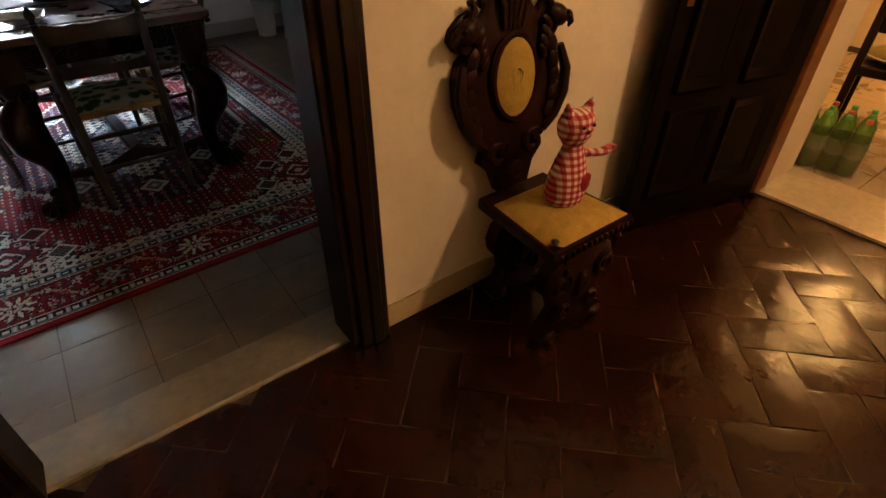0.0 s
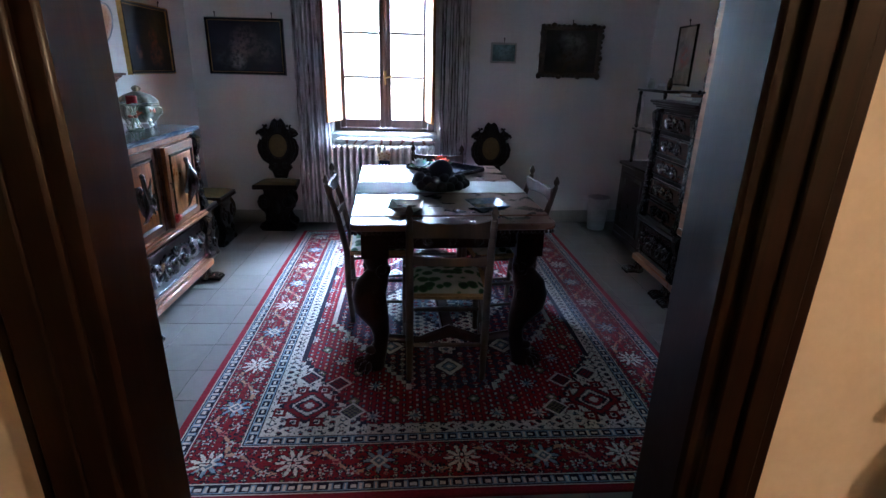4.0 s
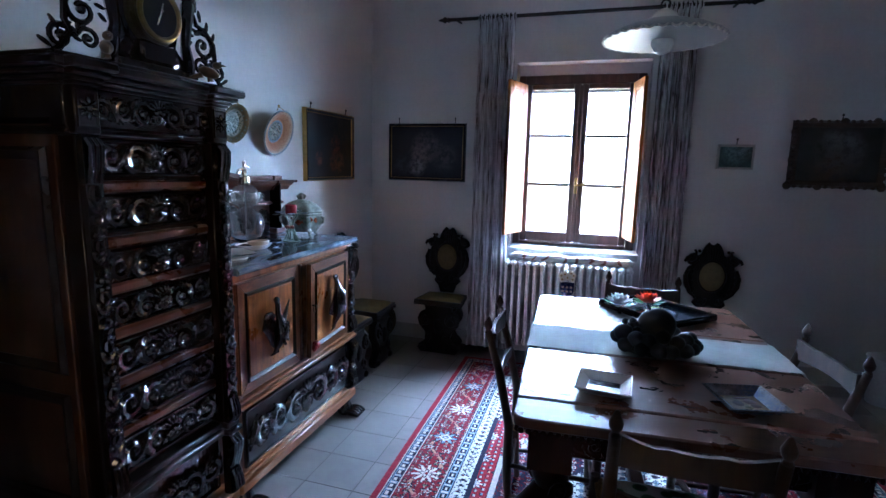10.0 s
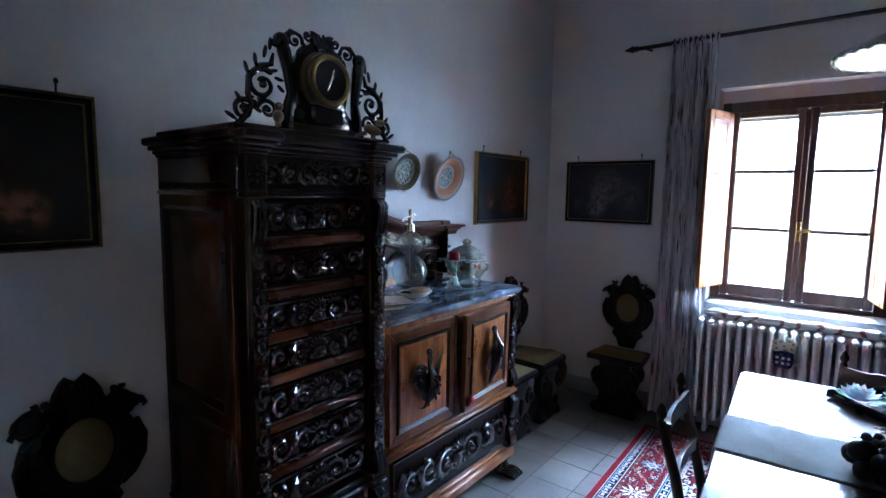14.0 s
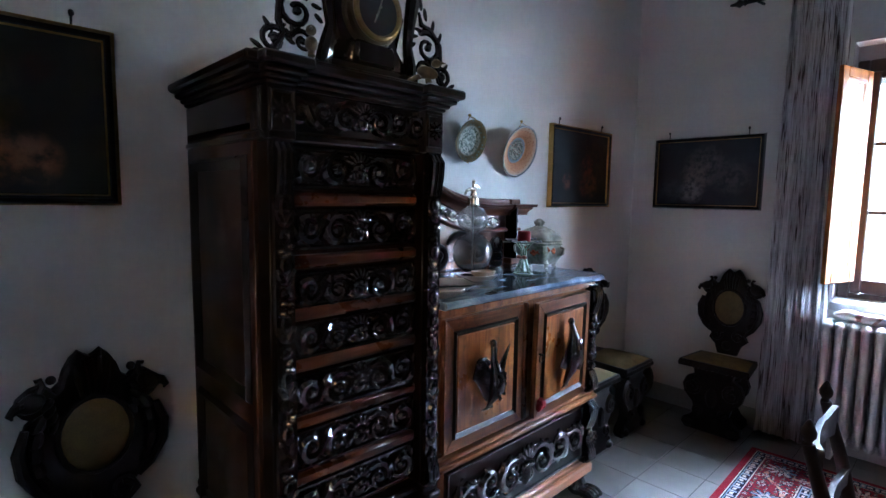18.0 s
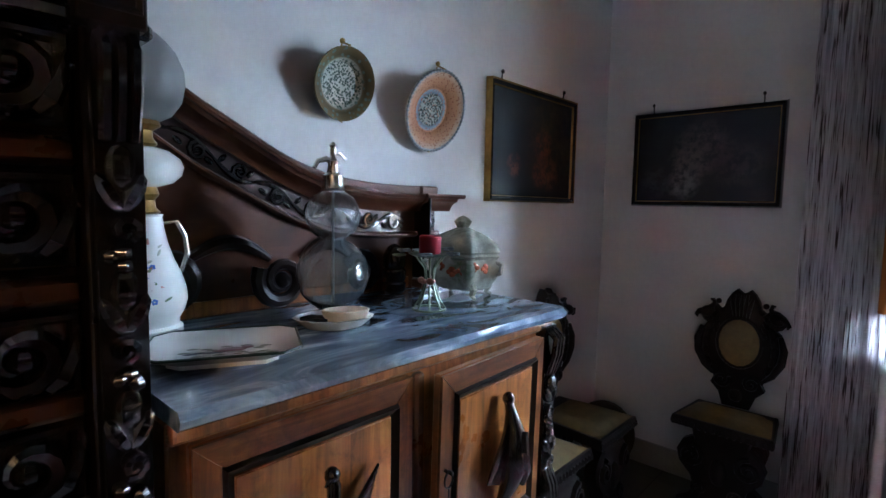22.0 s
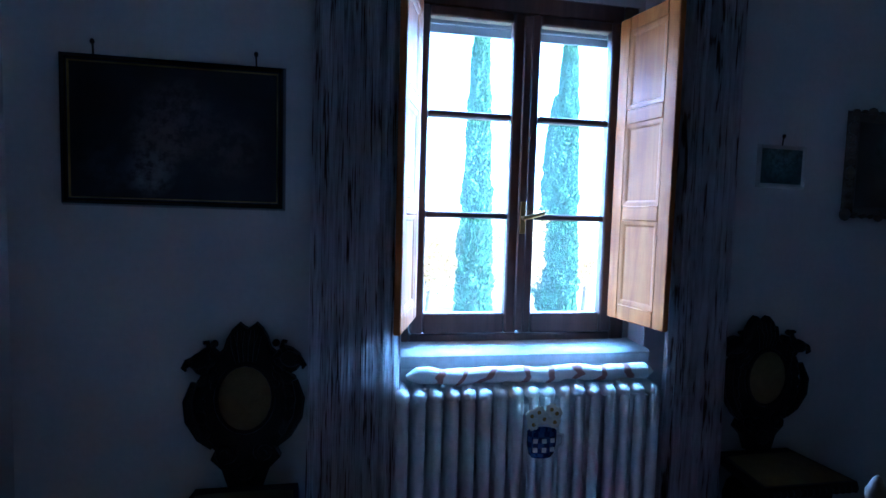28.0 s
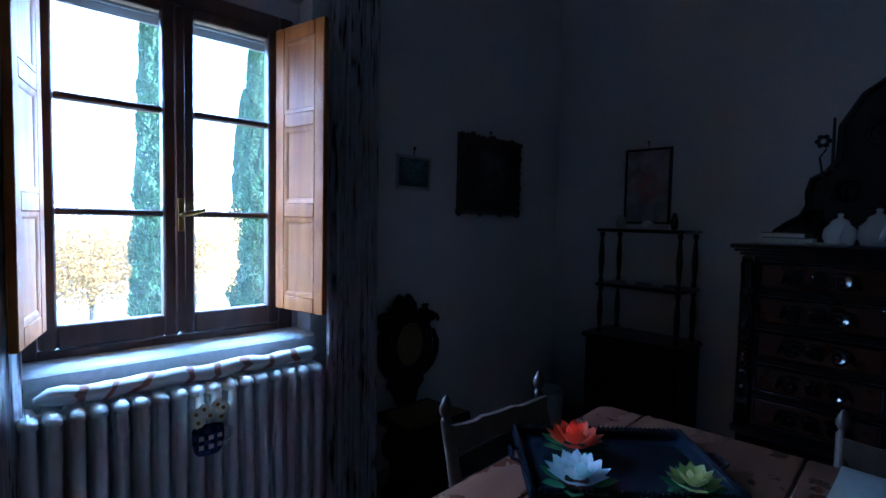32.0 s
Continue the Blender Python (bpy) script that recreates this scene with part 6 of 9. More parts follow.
# mug of paper daisies hung on the radiator
mug = thing("hanging_mug", pose(-0.155, 5.297, 0.54), "small blue checked ceramic mug of white daisies", "mug")
bm = B()
lathe(bm, [(0.028, 0.0), (0.036, 0.01), (0.042, 0.04), (0.042, 0.075), (0.037, 0.08), (0.037, 0.03)], 18, squash=(1, 0.55))
k = Mat("blue_checked_glaze", 0.2)
ck = k.node("ShaderNodeTexChecker", Scale=62.0)
k.link(k.coords(), ck.inputs["Vector"])
k.colour(k.mix(ck.outputs["Fac"], (0.012, 0.022, 0.09), (0.05, 0.08, 0.22)))
part("cup", bm, k.m, mug)
bm = B()
for i in range(-1, 2):
    for j in range(2):
        box(bm, i * 0.024 - 0.006, i * 0.024 + 0.006, -0.0262 + 0.004 * abs(i), -0.022 + 0.004 * abs(i), 0.022 + 0.026 * j, 0.034 + 0.026 * j)
part("white_checks", bm, M_CERAM, mug)
bm = B()
tube(bm, [(0.036, 0, 0.068), (0.06, 0, 0.06), (0.062, 0, 0.035), (0.04, 0, 0.018)], 0.005, 7)
part("handle", bm, M_CERAM, mug)
M_DAISY = plain("ivory_petals", (0.8, 0.76, 0.6), 0.7)
M_YOLK = plain("yellow_flower_heart", (0.4, 0.27, 0.06), 0.8)
for fx, fz in ((-0.03, 0.10), (0.0, 0.115), (0.03, 0.105), (-0.015, 0.135), (0.02, 0.142), (0.035, 0.13), (-0.035, 0.125)):
    bm = B()
    for q in range(7):
        a = q * 2 * math.pi / 7
        ball(bm, (fx + 0.011 * math.cos(a), -0.012, fz + 0.011 * math.sin(a)), (0.008, 0.004, 0.008), 6, 4)
    fl = part("daisy", bm, M_DAISY, mug)
    bm = B()
    ball(bm, (fx, -0.017, fz), (0.006, 0.004, 0.006), 6, 4)
    part("daisy_heart", bm, M_YOLK, fl)

mug.scale = (1.22, 1.0, 1.16)

# curtains on an iron rod
rod = thing("curtain_rod", place(0, 5.385, 2.53), "black iron curtain rod with turned finials", "curtain rod")
bm = B()
tube(bm, [(-1.13, 0, 0), (0.84, 0, 0)], 0.013, 10)
part("pole", bm, M_IRON, rod)
for s, x in ((-1, -1.13), (1, 0.84)):
    bm = B()
    lathe(bm, [(0.013, 0), (0.02, 0.01), (0.013, 0.02), (0.024, 0.04), (0.012, 0.06), (0.007, 0.085), (0.002, 0.09)], 12)
    bmesh.ops.transform(bm, matrix=Matrix.Translation((x, 0, 0)) @ Matrix.Rotation(s * math.pi / 2, 4, "Y"), verts=bm.verts)
    part("finial", bm, M_IRON, rod)
    bm = B()
    tube(bm, [(x - s * 0.06, 0.10, 0.0), (x - s * 0.06, 0.0, -0.012), (x - s * 0.06, -0.012, 0.0)], 0.008, 8)
    part("bracket", bm, M_IRON, rod)


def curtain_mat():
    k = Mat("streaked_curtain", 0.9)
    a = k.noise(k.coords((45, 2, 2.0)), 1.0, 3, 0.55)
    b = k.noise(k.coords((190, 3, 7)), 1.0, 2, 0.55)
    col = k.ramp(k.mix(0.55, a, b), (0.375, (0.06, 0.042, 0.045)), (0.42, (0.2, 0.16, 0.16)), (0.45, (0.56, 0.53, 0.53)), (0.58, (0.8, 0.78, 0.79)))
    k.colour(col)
    tr = k.nt.nodes.new("ShaderNodeBsdfTranslucent")
    k.link(col, tr.inputs[0])
    mx = k.nt.nodes.new("ShaderNodeMixShader")
    mx.inputs[0].default_value = 0.4
    k.link(k.b.outputs[0], mx.inputs[1])
    k.link(tr.outputs[0], mx.inputs[2])
    k.link(mx.outputs[0], k.nt.nodes["Material Output"].inputs[0])
    k.bump(k.noise(k.coords(), 260), 0.3, 0.001)
    k.b.inputs["Sheen Weight"].default_value = 0.2
    return k.m


M_CURT = curtain_mat()


def curtain(x0, x1, seed, label):
    rnd = random.Random(seed)
    ob = thing("curtain", place((x0 + x1) / 2, 5.385, 0), label, "curtain", "window curtains")
    n, nz, w = 84, 20, x1 - x0
    folds = [(rnd.uniform(4, 11), rnd.uniform(0, 6), rnd.uniform(0.4, 1)) for _ in range(4)]
    bm = B()
    rows = []
    for j in range(nz + 1):
        z = 0.03 + (2.50 - 0.03) * j / nz
        flare = 1.0 + 0.14 * (1 - j / nz)
        row = []
        for i in range(n + 1):
            u = i / n
            y = sum(a * math.sin(2 * math.pi * f * u + p + 0.25 * math.sin(z * 2.2 + p)) for f, p, a in folds) * 0.016
            row.append(bm.verts.new(((u - 0.5) * w * flare, y * (0.6 + 0.4 * (1 - j / nz)), z)))
        rows.append(row)
    for a, b in zip(rows, rows[1:]):
        for i in range(n):
            bm.faces.new((a[i], a[i + 1], b[i + 1], b[i]))
    bmesh.ops.solidify(bm, geom=list(bm.faces), thickness=0.003)
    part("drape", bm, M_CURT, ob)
    bm = B()
    for i in range(9):
        x = (i / 8 - 0.5) * w * 0.95
        tube(bm, [(x, 0.022 * math.cos(a), 2.53 - 0.002 + 0.024 * math.sin(a)) for a in [q * math.pi / 5 for q in range(11)]], 0.004, 5)
    part("rings", bm, M_IRON, ob)
    bm = B()
    for i in range(30):
        x = (i / 29 - 0.5) * w
        ball(bm, (x, 0.012 * math.sin(i * 2.3), 2.515), (0.008, 0.016, 0.03), 6, 5)
    part("gathered_heading", bm, M_CURT, ob)
    return ob


curtain(-0.905, -0.635, 3, "grey-brown streaked curtain gathered at the window's side")
curtain(0.345, 0.580, 5, "grey-brown streaked curtain gathered at the window's side")


# ---- pictures and plates on the walls ----
def canvas_mat(name, ground, blobs, scale=5.0, rough=0.35):
    """Dark old oil paint with vague patches of colour."""
    k = Mat(name, rough)
    col = None
    n = k.noise(k.coords(), scale, 5, 0.6, 0.5)
    col = k.ramp(n, (0.35, [c * 0.5 for c in ground]), (0.6, ground), (0.8, [c * 1.5 for c in ground]))
    for (cx, cz, r), c in blobs:
        g = k.nt.nodes.new("ShaderNodeTexGradient")
        g.gradient_type = "SPHERICAL"
        mp = k.nt.nodes.new("ShaderNodeMapping")
        mp.inputs["Location"].default_value = (-cx / r, 0, -cz / r)
        mp.inputs["Scale"].default_value = (1 / r, 0, 1 / r)
        k.link(k.nt.nodes.new("ShaderNodeTexCoord").outputs["Object"], mp.inputs[0])
        k.link(mp.outputs[0], g.inputs[0])
        broken = k.mix(1.0, k.ramp(g.outputs[0], (0.05, 0.0), (0.6, 1.0)), k.ramp(k.noise(k.coords(), scale * 3.5, 4), (0.4, 0.1), (0.6, 1.0)), "MULTIPLY")
        col = k.mix(broken, col, c)
    k.colour(col)
    k.bump(k.noise(k.coords(), 160, 4), 0.25, 0.001)
    return k.m


def picture(w, h, m, canvas, frame_mat, label, t=0.022, d=0.02, inner=None, hooks=2, wavy=False, lean=0.0, edge=None):
    """A framed picture whose back lies on a wall: local x to the right, front to -y, z from its foot."""
    ob = thing("framed_picture", m @ Matrix.Rotation(lean, 4, "X"), label, "picture")
    bm = B()
    box(bm, -w / 2 + t * 0.5, w / 2 - t * 0.5, -d * 0.45, -0.001, t * 0.5, h - t * 0.5)
    part("canvas", bm, canvas, ob, "", False)
    bm = B()
    if edge:
        rim(bm, w, h, 0.006, d)
        part("gilt_edge", bm, edge, ob, "gilt outer edge")
        bm = B()
        t2 = B()
        rim(t2, w - 0.012, h - 0.012, t - 0.006, d + 0.002)
        join(bm, t2, Matrix.Translation((0, 0, 0.006)))
    else:
        rim(bm, w, h, t, d)
    if wavy:
        for q in range(44):
            f = q / 44
            per = 2 * (w + h) * f
            if per < w: px, pz = -w / 2 + per, 0.012
            elif per < w + h: px, pz = w / 2 - 0.012, per - w
            elif per < 2 * w + h: px, pz = w / 2 - (per - w - h), h - 0.012
            else: px, pz = -w / 2 + 0.012, h - (per - 2 * w - h)
            s = 0.016 + 0.012 * (q % 4 == 0)
            ball(bm, (px, -d * 0.6, pz), (s, d * 0.45, s), 7, 5)
    part("frame", bm, frame_mat, ob)
    if inner:
        bm = B()
        rim(bm, w - 2 * t - 0.004, h - 2 * t - 0.004, 0.007, d * 0.75, t + 0.002)
        part("inner_slip", bm, inner, ob, "thin gilt inner slip")
    for i in range(hooks):
        x = (0 if hooks == 1 else (i - 0.5) * w * 0.72)
        bm = B()
        tube(bm, [(x, -0.002, h - 0.005), (x, -0.006, h + 0.03)], 0.003, 5)
        ball(bm, (x, -0.008, h + 0.034), (0.007, 0.007, 0.009), 7, 5)
        part("hook", bm, M_IRON, ob)
    return ob


C1 = canvas_mat("oil_nymphs", (0.011, 0.012, 0.017), (((0.0, 0.28, 0.15), (0.12, 0.09, 0.085)), ((-0.05, 0.2, 0.12), (0.15, 0.115, 0.1)), ((-0.08, 0.11, 0.09), (0.2, 0.185, 0.18)), ((0.15, 0.2, 0.14), (0.075, 0.055, 0.055)), ((-0.2, 0.12, 0.1), (0.04, 0.04, 0.05))), 9.0)
C2 = canvas_mat("oil_flowers", (0.008, 0.011, 0.012), (((0.16, 0.3, 0.3), (0.042, 0.029, 0.012)), ((0.07, 0.24, 0.09), (0.24, 0.06, 0.026)), ((-0.15, 0.15, 0.06), (0.25, 0.085, 0.04)), ((0.12, 0.13, 0.09), (0.24, 0.09, 0.045)), ((0.04, 0.12, 0.07), (0.2, 0.06, 0.03))), 9.0)
C3 = canvas_mat("oil_fruit", (0.018, 0.016, 0.007), (((0.05, 0.13, 0.1), (0.3, 0.1, 0.04)), ((0.14, 0.12, 0.08), (0.3, 0.13, 0.06)), ((-0.08, 0.14, 0.1), (0.22, 0.06, 0.03)), ((0.0, 0.3, 0.15), (0.08, 0.045, 0.02))))
C4 = canvas_mat("oil_landscape", (0.05, 0.045, 0.035), (((0.0, 0.24, 0.18), (0.24, 0.24, 0.22)), ((0.0, 0.13, 0.2), (0.07, 0.05, 0.025)), ((-0.13, 0.24, 0.1), (0.03, 0.035, 0.02))))
C5 = canvas_mat("small_green_view", (0.05, 0.1, 0.09), (((0.0, 0.13, 0.12), (0.16, 0.25, 0.25)),), 14.0)
C6 = canvas_mat("pale_print", (0.42, 0.38, 0.33), (((0.0, 0.22, 0.12), (0.5, 0.2, 0.15)),), 9.0)
picture(0.655, 0.46, pose(-1.33, YB, 1.33), C1, M_BLACK, "dark old oil painting in a thin black and gilt frame", 0.02, 0.022, M_GILT)
picture(0.66, 0.47, pose(XL, 4.775, 1.335, 0, 0, 90), C2, M_DARK, "dark flower painting in a gilt and black frame", 0.018, 0.03, M_GILT, edge=M_GILT)
picture(0.66, 0.47, pose(XL, 2.02, 1.345, 0, 0, 90), C3, M_DARK, "dark fruit painting in a gilt-edged black frame", 0.022, 0.03, M_GILT, edge=M_GILT)
picture(0.565, 0.44, pose(1.503, north(1.503), 1.37, 0, 0, 4), C4, wood("carved_frame", (0.03, 0.022, 0.012), (0.07, 0.05, 0.03), (0.13, 0.09, 0.05), 0.45), "landscape painting in an ornate carved brown frame", 0.05, 0.035, None, 1, True)
picture(0.235, 0.17, pose(0.897, north(0.897), 1.478, 0, 0, 4), C5, plain("silvered_frame", (0.42, 0.41, 0.37), 0.5), "small green landscape in a pale narrow frame", 0.018, 0.014, None, 1)
picture(0.29, 0.46, pose(XR, 4.975, 1.33, 0, 0, -90), C6, M_BLACK, "pale print in a narrow black frame", 0.02, 0.018, None, 1)
picture(0.6, 0.5, pose(1.12, 1.41, 1.43), C4, M_GILT, "landscape painting in a broad gilt frame", 0.05, 0.03, None, 1)


def plate_mat(name, bands, spots, centre):
    """Rings of glaze by radius in the plate's own plane, with brushed dots."""
    k = Mat(name, 0.5)
    k.b.inputs["Specular IOR Level"].default_value = 0.16
    mp = k.nt.nodes.new("ShaderNodeMapping")
    mp.inputs["Scale"].default_value = (1, 0, 1)
    k.link(k.nt.nodes.new("ShaderNodeTexCoord").outputs["Object"], mp.inputs[0])
    ln = k.nt.nodes.new("ShaderNodeVectorMath")
    ln.operation = "LENGTH"
    k.link(mp.outputs[0], ln.inputs[0])
    mul = k.nt.nodes.new("ShaderNodeMath")
    mul.operation = "MULTIPLY"
    mul.inputs[1].default_value = 6.0
    k.link(ln.outputs["Value"], mul.inputs[0])
    col = k.ramp(mul.outputs[0], *bands)
    v = k.node("ShaderNodeTexVoronoi", Scale=spots[1])
    k.link(k.coords(), v.inputs["Vector"])
    col = k.mix(k.ramp(v.outputs[0], (0.22, 1.0), (0.36, 0.0)), col, spots[0])
    fine = k.node("ShaderNodeTexVoronoi", Scale=150.0)
    k.link(k.coords(), fine.inputs["Vector"])
    heart = k.ramp(mul.outputs[0], (0.0, 1.0), (centre[0], 1.0), (centre[0] + 0.02, 0.0))
    dots = k.mix(1.0, heart, k.ramp(fine.outputs[0], (0.42, 1.0), (0.55, 0.0)), "MULTIPLY")
    k.colour(k.mix(dots, col, centre[1]))
    return k.m


def wall_plate(y, z, r, mat, deep, label, tip, off):
    ob = thing("wall_plate", pose(XL + off, y, z, 0, 0, 90) @ Matrix.Rotation(tip, 4, "X"), label, "plate")
    bm = B()
    lathe(bm, [(r * 0.40, 0.0), (r * 0.62, deep * 0.25), (r * 0.68, deep * 0.55), (r * 0.97, deep), (r, deep * 1.06), (r * 0.99, deep * 1.15), (r * 0.66, deep * 0.72), (r * 0.56, deep * 0.40), (r * 0.02, deep * 0.25)], 40)
    bmesh.ops.transform(bm, matrix=Matrix.Rotation(math.pi / 2, 4, "X"), verts=bm.verts)
    part("dish", bm, mat, ob)
    bm = B()
    tube(bm, [(0, 0.005, r * 0.9), (0, 0.0, r * 1.08), (0, -deep, r * 1.02)], 0.0025, 5)
    ball(bm, (0, 0.0, r * 1.12), 0.008, 6, 5)
    tube(bm, [(0, 0.005, 0), (0, 0.0, -r * 0.9), (0, -deep * 1.3, -r * 1.02)], 0.0025, 5)
    part("hanger", bm, M_BRASS, ob, "brass wire hanger")
    return ob


P1 = plate_mat("green_white_majolica", ((0.0, (0.5, 0.5, 0.44)), (0.10, (0.44, 0.45, 0.38)), (0.39, (0.42, 0.42, 0.36)), (0.425, (0.13, 0.10, 0.05)), (0.46, (0.085, 0.066, 0.03)), (0.6, (0.17, 0.12, 0.05))), ((0.12, 0.15, 0.12), 62), (0.38, (0.06, 0.08, 0.065)))
P2 = plate_mat("orange_majolica", ((0.0, (0.5, 0.5, 0.42)), (0.05, (0.3, 0.32, 0.27)), (0.30, (0.26, 0.29, 0.25)), (0.325, (0.12, 0.16, 0.19)), (0.385, (0.22, 0.27, 0.3)), (0.41, (0.40, 0.18, 0.08)), (0.62, (0.46, 0.25, 0.13)), (0.70, (0.5, 0.36, 0.25)), (0.80, (0.42, 0.41, 0.38))), ((0.24, 0.09, 0.042), 120), (0.31, (0.022, 0.032, 0.028)))
wall_plate(3.753, 1.652, 0.0995, P1, 0.040, "brown-rimmed majolica plate hung on the wall", 0.25, 0.013)
pl = wall_plate(4.109, 1.631, 0.129, P2, 0.038, "orange-rimmed majolica plate hung on the wall", 0.30, 0.022)
bm = B()
tube(bm, [(0.1275 * math.cos(a), -0.0425, 0.1275 * math.sin(a)) for a in [i * math.pi / 90 for i in range(181)]], [0.0036 + 0.0028 * (i % 3 == 0) for i in range(181)], 6)
part("rope_edge", bm, plain("blue_grey_glaze", (0.3, 0.33, 0.35), 0.4, 0, 120, 0.5), pl, "blue-grey rope edge")

# ---- clock on the tall chest ----
def clock():
    ob = thing("mantel_clock", pose(-1.41, 2.925, 1.728, 0, 0, 90), "black openwork carved clock with a brass bezel", "clock")
    bm = B()
    moulded(bm, -0.16, 0.16, -0.05, 0.05, 0.0, 0.03, 0.006)
    moulded(bm, -0.07, 0.07, -0.045, 0.045, 0.03, 0.10, 0.01)
    part("base", bm, M_BLACK, ob)
    bm = B()
    lathe(bm, [(0.085, -0.05), (0.102, -0.04), (0.104, 0.0), (0.100, 0.006), (0.098, 0.022), (0.092, 0.026), (0.091, 0.044), (0.086, 0.046)], 32)
    bmesh.ops.transform(bm, matrix=Matrix.Translation((0, 0, 0.185)) @ Matrix.Rotation(math.pi / 2, 4, "X"), verts=bm.verts)
    part("drum", bm, M_BRONZE, ob, "dark ringed bronze drum")
    bm = B()
    ring = [(0.077 * math.cos(a), -0.052, 0.185 + 0.076 * math.sin(a)) for a in [i * math.pi / 18 for i in range(37)]]
    tube(bm, ring, 0.009, 8)
    part("bezel", bm, plain("dull_brass", (0.26, 0.19, 0.08), 0.42, 0.85, 60, 0.25), ob, "dull brass bezel ring")
    bm = B()
    lathe(bm, [(0.07, 0.0), (0.07, 0.004)], 28)
    bmesh.ops.transform(bm, matrix=Matrix.Translation((0, -0.0475, 0.185)) @ Matrix.Rotation(math.pi / 2, 4, "X"), verts=bm.verts)
    part("dial", bm, plain("black_dial", (0.006, 0.006, 0.007), 0.3), ob, "black dial")
    bm = B()
    tube(bm, [(-0.016, -0.055, 0.15), (0.0, -0.055, 0.185), (0.012, -0.055, 0.222)], [0.002, 0.003, 0.002], 5)
    for q in (-1, 1):
        ball(bm, (0.008 * q, -0.055, 0.185 + 0.014 * q), (0.005, 0.001, 0.005), 6, 4)
    part("clock_hand", bm, M_STEEL, ob)
    # a lyre-shaped carved board behind the drum, crowned by a crest
    half = [(0.0, 0.02), (0.125, 0.02), (0.118, 0.06), (0.088, 0.10), (0.10, 0.15), (0.112, 0.20), (0.098, 0.245), (0.075, 0.268), (0.068, 0.29), (0.05, 0.30), (0.034, 0.322), (0.018, 0.336), (0.0, 0.332)]
    bm = B()
    slab(bm, half + [(-x, z) for x, z in half[-2:0:-1]], -0.012, 0.022, 0.004)
    bmesh.ops.transform(bm, matrix=Matrix.Diagonal((1.14, 1, 1.0, 1)), verts=bm.verts)
    part("carved_board", bm, M_BLACK, ob)
    bm = B()
    for s in (-1, 1):
        # caryatid-like side brackets
        tube(bm, [(s * 0.135, 0, 0.012), (s * 0.132, -0.012, 0.06), (s * 0.12, -0.016, 0.12), (s * 0.128, -0.016, 0.19), (s * 0.14, -0.012, 0.25), (s * 0.15, -0.008, 0.285)], [0.024, 0.021, 0.015, 0.019, 0.022, 0.012], 8)
        ball(bm, (s * 0.146, -0.01, 0.278), (0.026, 0.022, 0.026), 9, 7)
        ball(bm, (s * 0.163, -0.01, 0.268), (0.014, 0.014, 0.016), 7, 5)
        for cx, cz, r, a0, tn, th in ((0.205, 0.135, 0.05, 2.2, -1.25, 0.0105), (0.262, 0.052, 0.032, 2.0, -1.3, 0.0085), (0.19, 0.062, 0.03, 0.3, 1.2, 0.008), (0.075, 0.05, 0.026, 1.0, 1.3, 0.008), (0.098, 0.292, 0.028, 3.4, -1.2, 0.007), (0.052, 0.318, 0.018, 2.6, 1.2, 0.006)):
            tube(bm, [(s * x, y, z) for x, y, z in spiral(cx, cz, r, r * 0.3, a0, tn, 16, -0.005)], [th * (1 - 0.45 * i / 15) for i in range(16)], 6)
            ball(bm, (s * cx, -0.007, cz), th * 1.2, 7, 5)
            for f in (0.0, 0.5, 1.0):
                a = a0 + f
                ball(bm, (s * (cx + (r + 0.008) * math.cos(a)), -0.005, cz + (r + 0.008) * math.sin(a)), (0.017, 0.006, 0.0065), 6, 5, Matrix.Rotation(-(a if s > 0 else math.pi - a) - 0.7 * s, 4, "Y"))
        tube(bm, [(s * 0.29, -0.004, 0.006), (s * 0.268, -0.006, 0.022), (s * 0.24, -0.008, 0.07), (s * 0.252, -0.008, 0.10), (s * 0.248, -0.008, 0.15), (s * 0.21, -0.008, 0.19), (s * 0.178, -0.006, 0.20), (s * 0.17, -0.006, 0.235)], [0.006, 0.009, 0.010, 0.009, 0.0095, 0.010, 0.009, 0.004], 7)
        for x, z, a in ((0.275, 0.085, 0.6), (0.252, 0.175, 0.3), (0.225, 0.205, 0.1), (0.195, 0.235, -0.2), (0.178, 0.262, -0.1), (0.30, 0.03, 1.0)):
            ball(bm, (s * x, -0.004, z), (0.007, 0.006, 0.021), 7, 5, Matrix.Rotation(s * a, 4, "Y"))
        tube(bm, [(s * 0.14, -0.004, 0.29), (s * 0.11, -0.004, 0.318), (s * 0.078, -0.004, 0.312)], [0.006, 0.008, 0.006], 6)
        moulded(bm, s * 0.16, s * 0.285, -0.012, 0.012, 0.0, 0.014, 0.004)
    for q in range(-2, 3):
        ball(bm, (q * 0.013, -0.014, 0.305 - 0.004 * abs(q)), (0.010, 0.010, 0.03), 7, 5, Matrix.Rotation(q * 0.2, 4, "Y"))
    bmesh.ops.transform(bm, matrix=Matrix.Diagonal((1.14, 1, 1.03, 1)), verts=bm.verts)
    part("openwork", bm, M_BLACK, ob, "pierced carved leafy surround")
    return ob


clock()


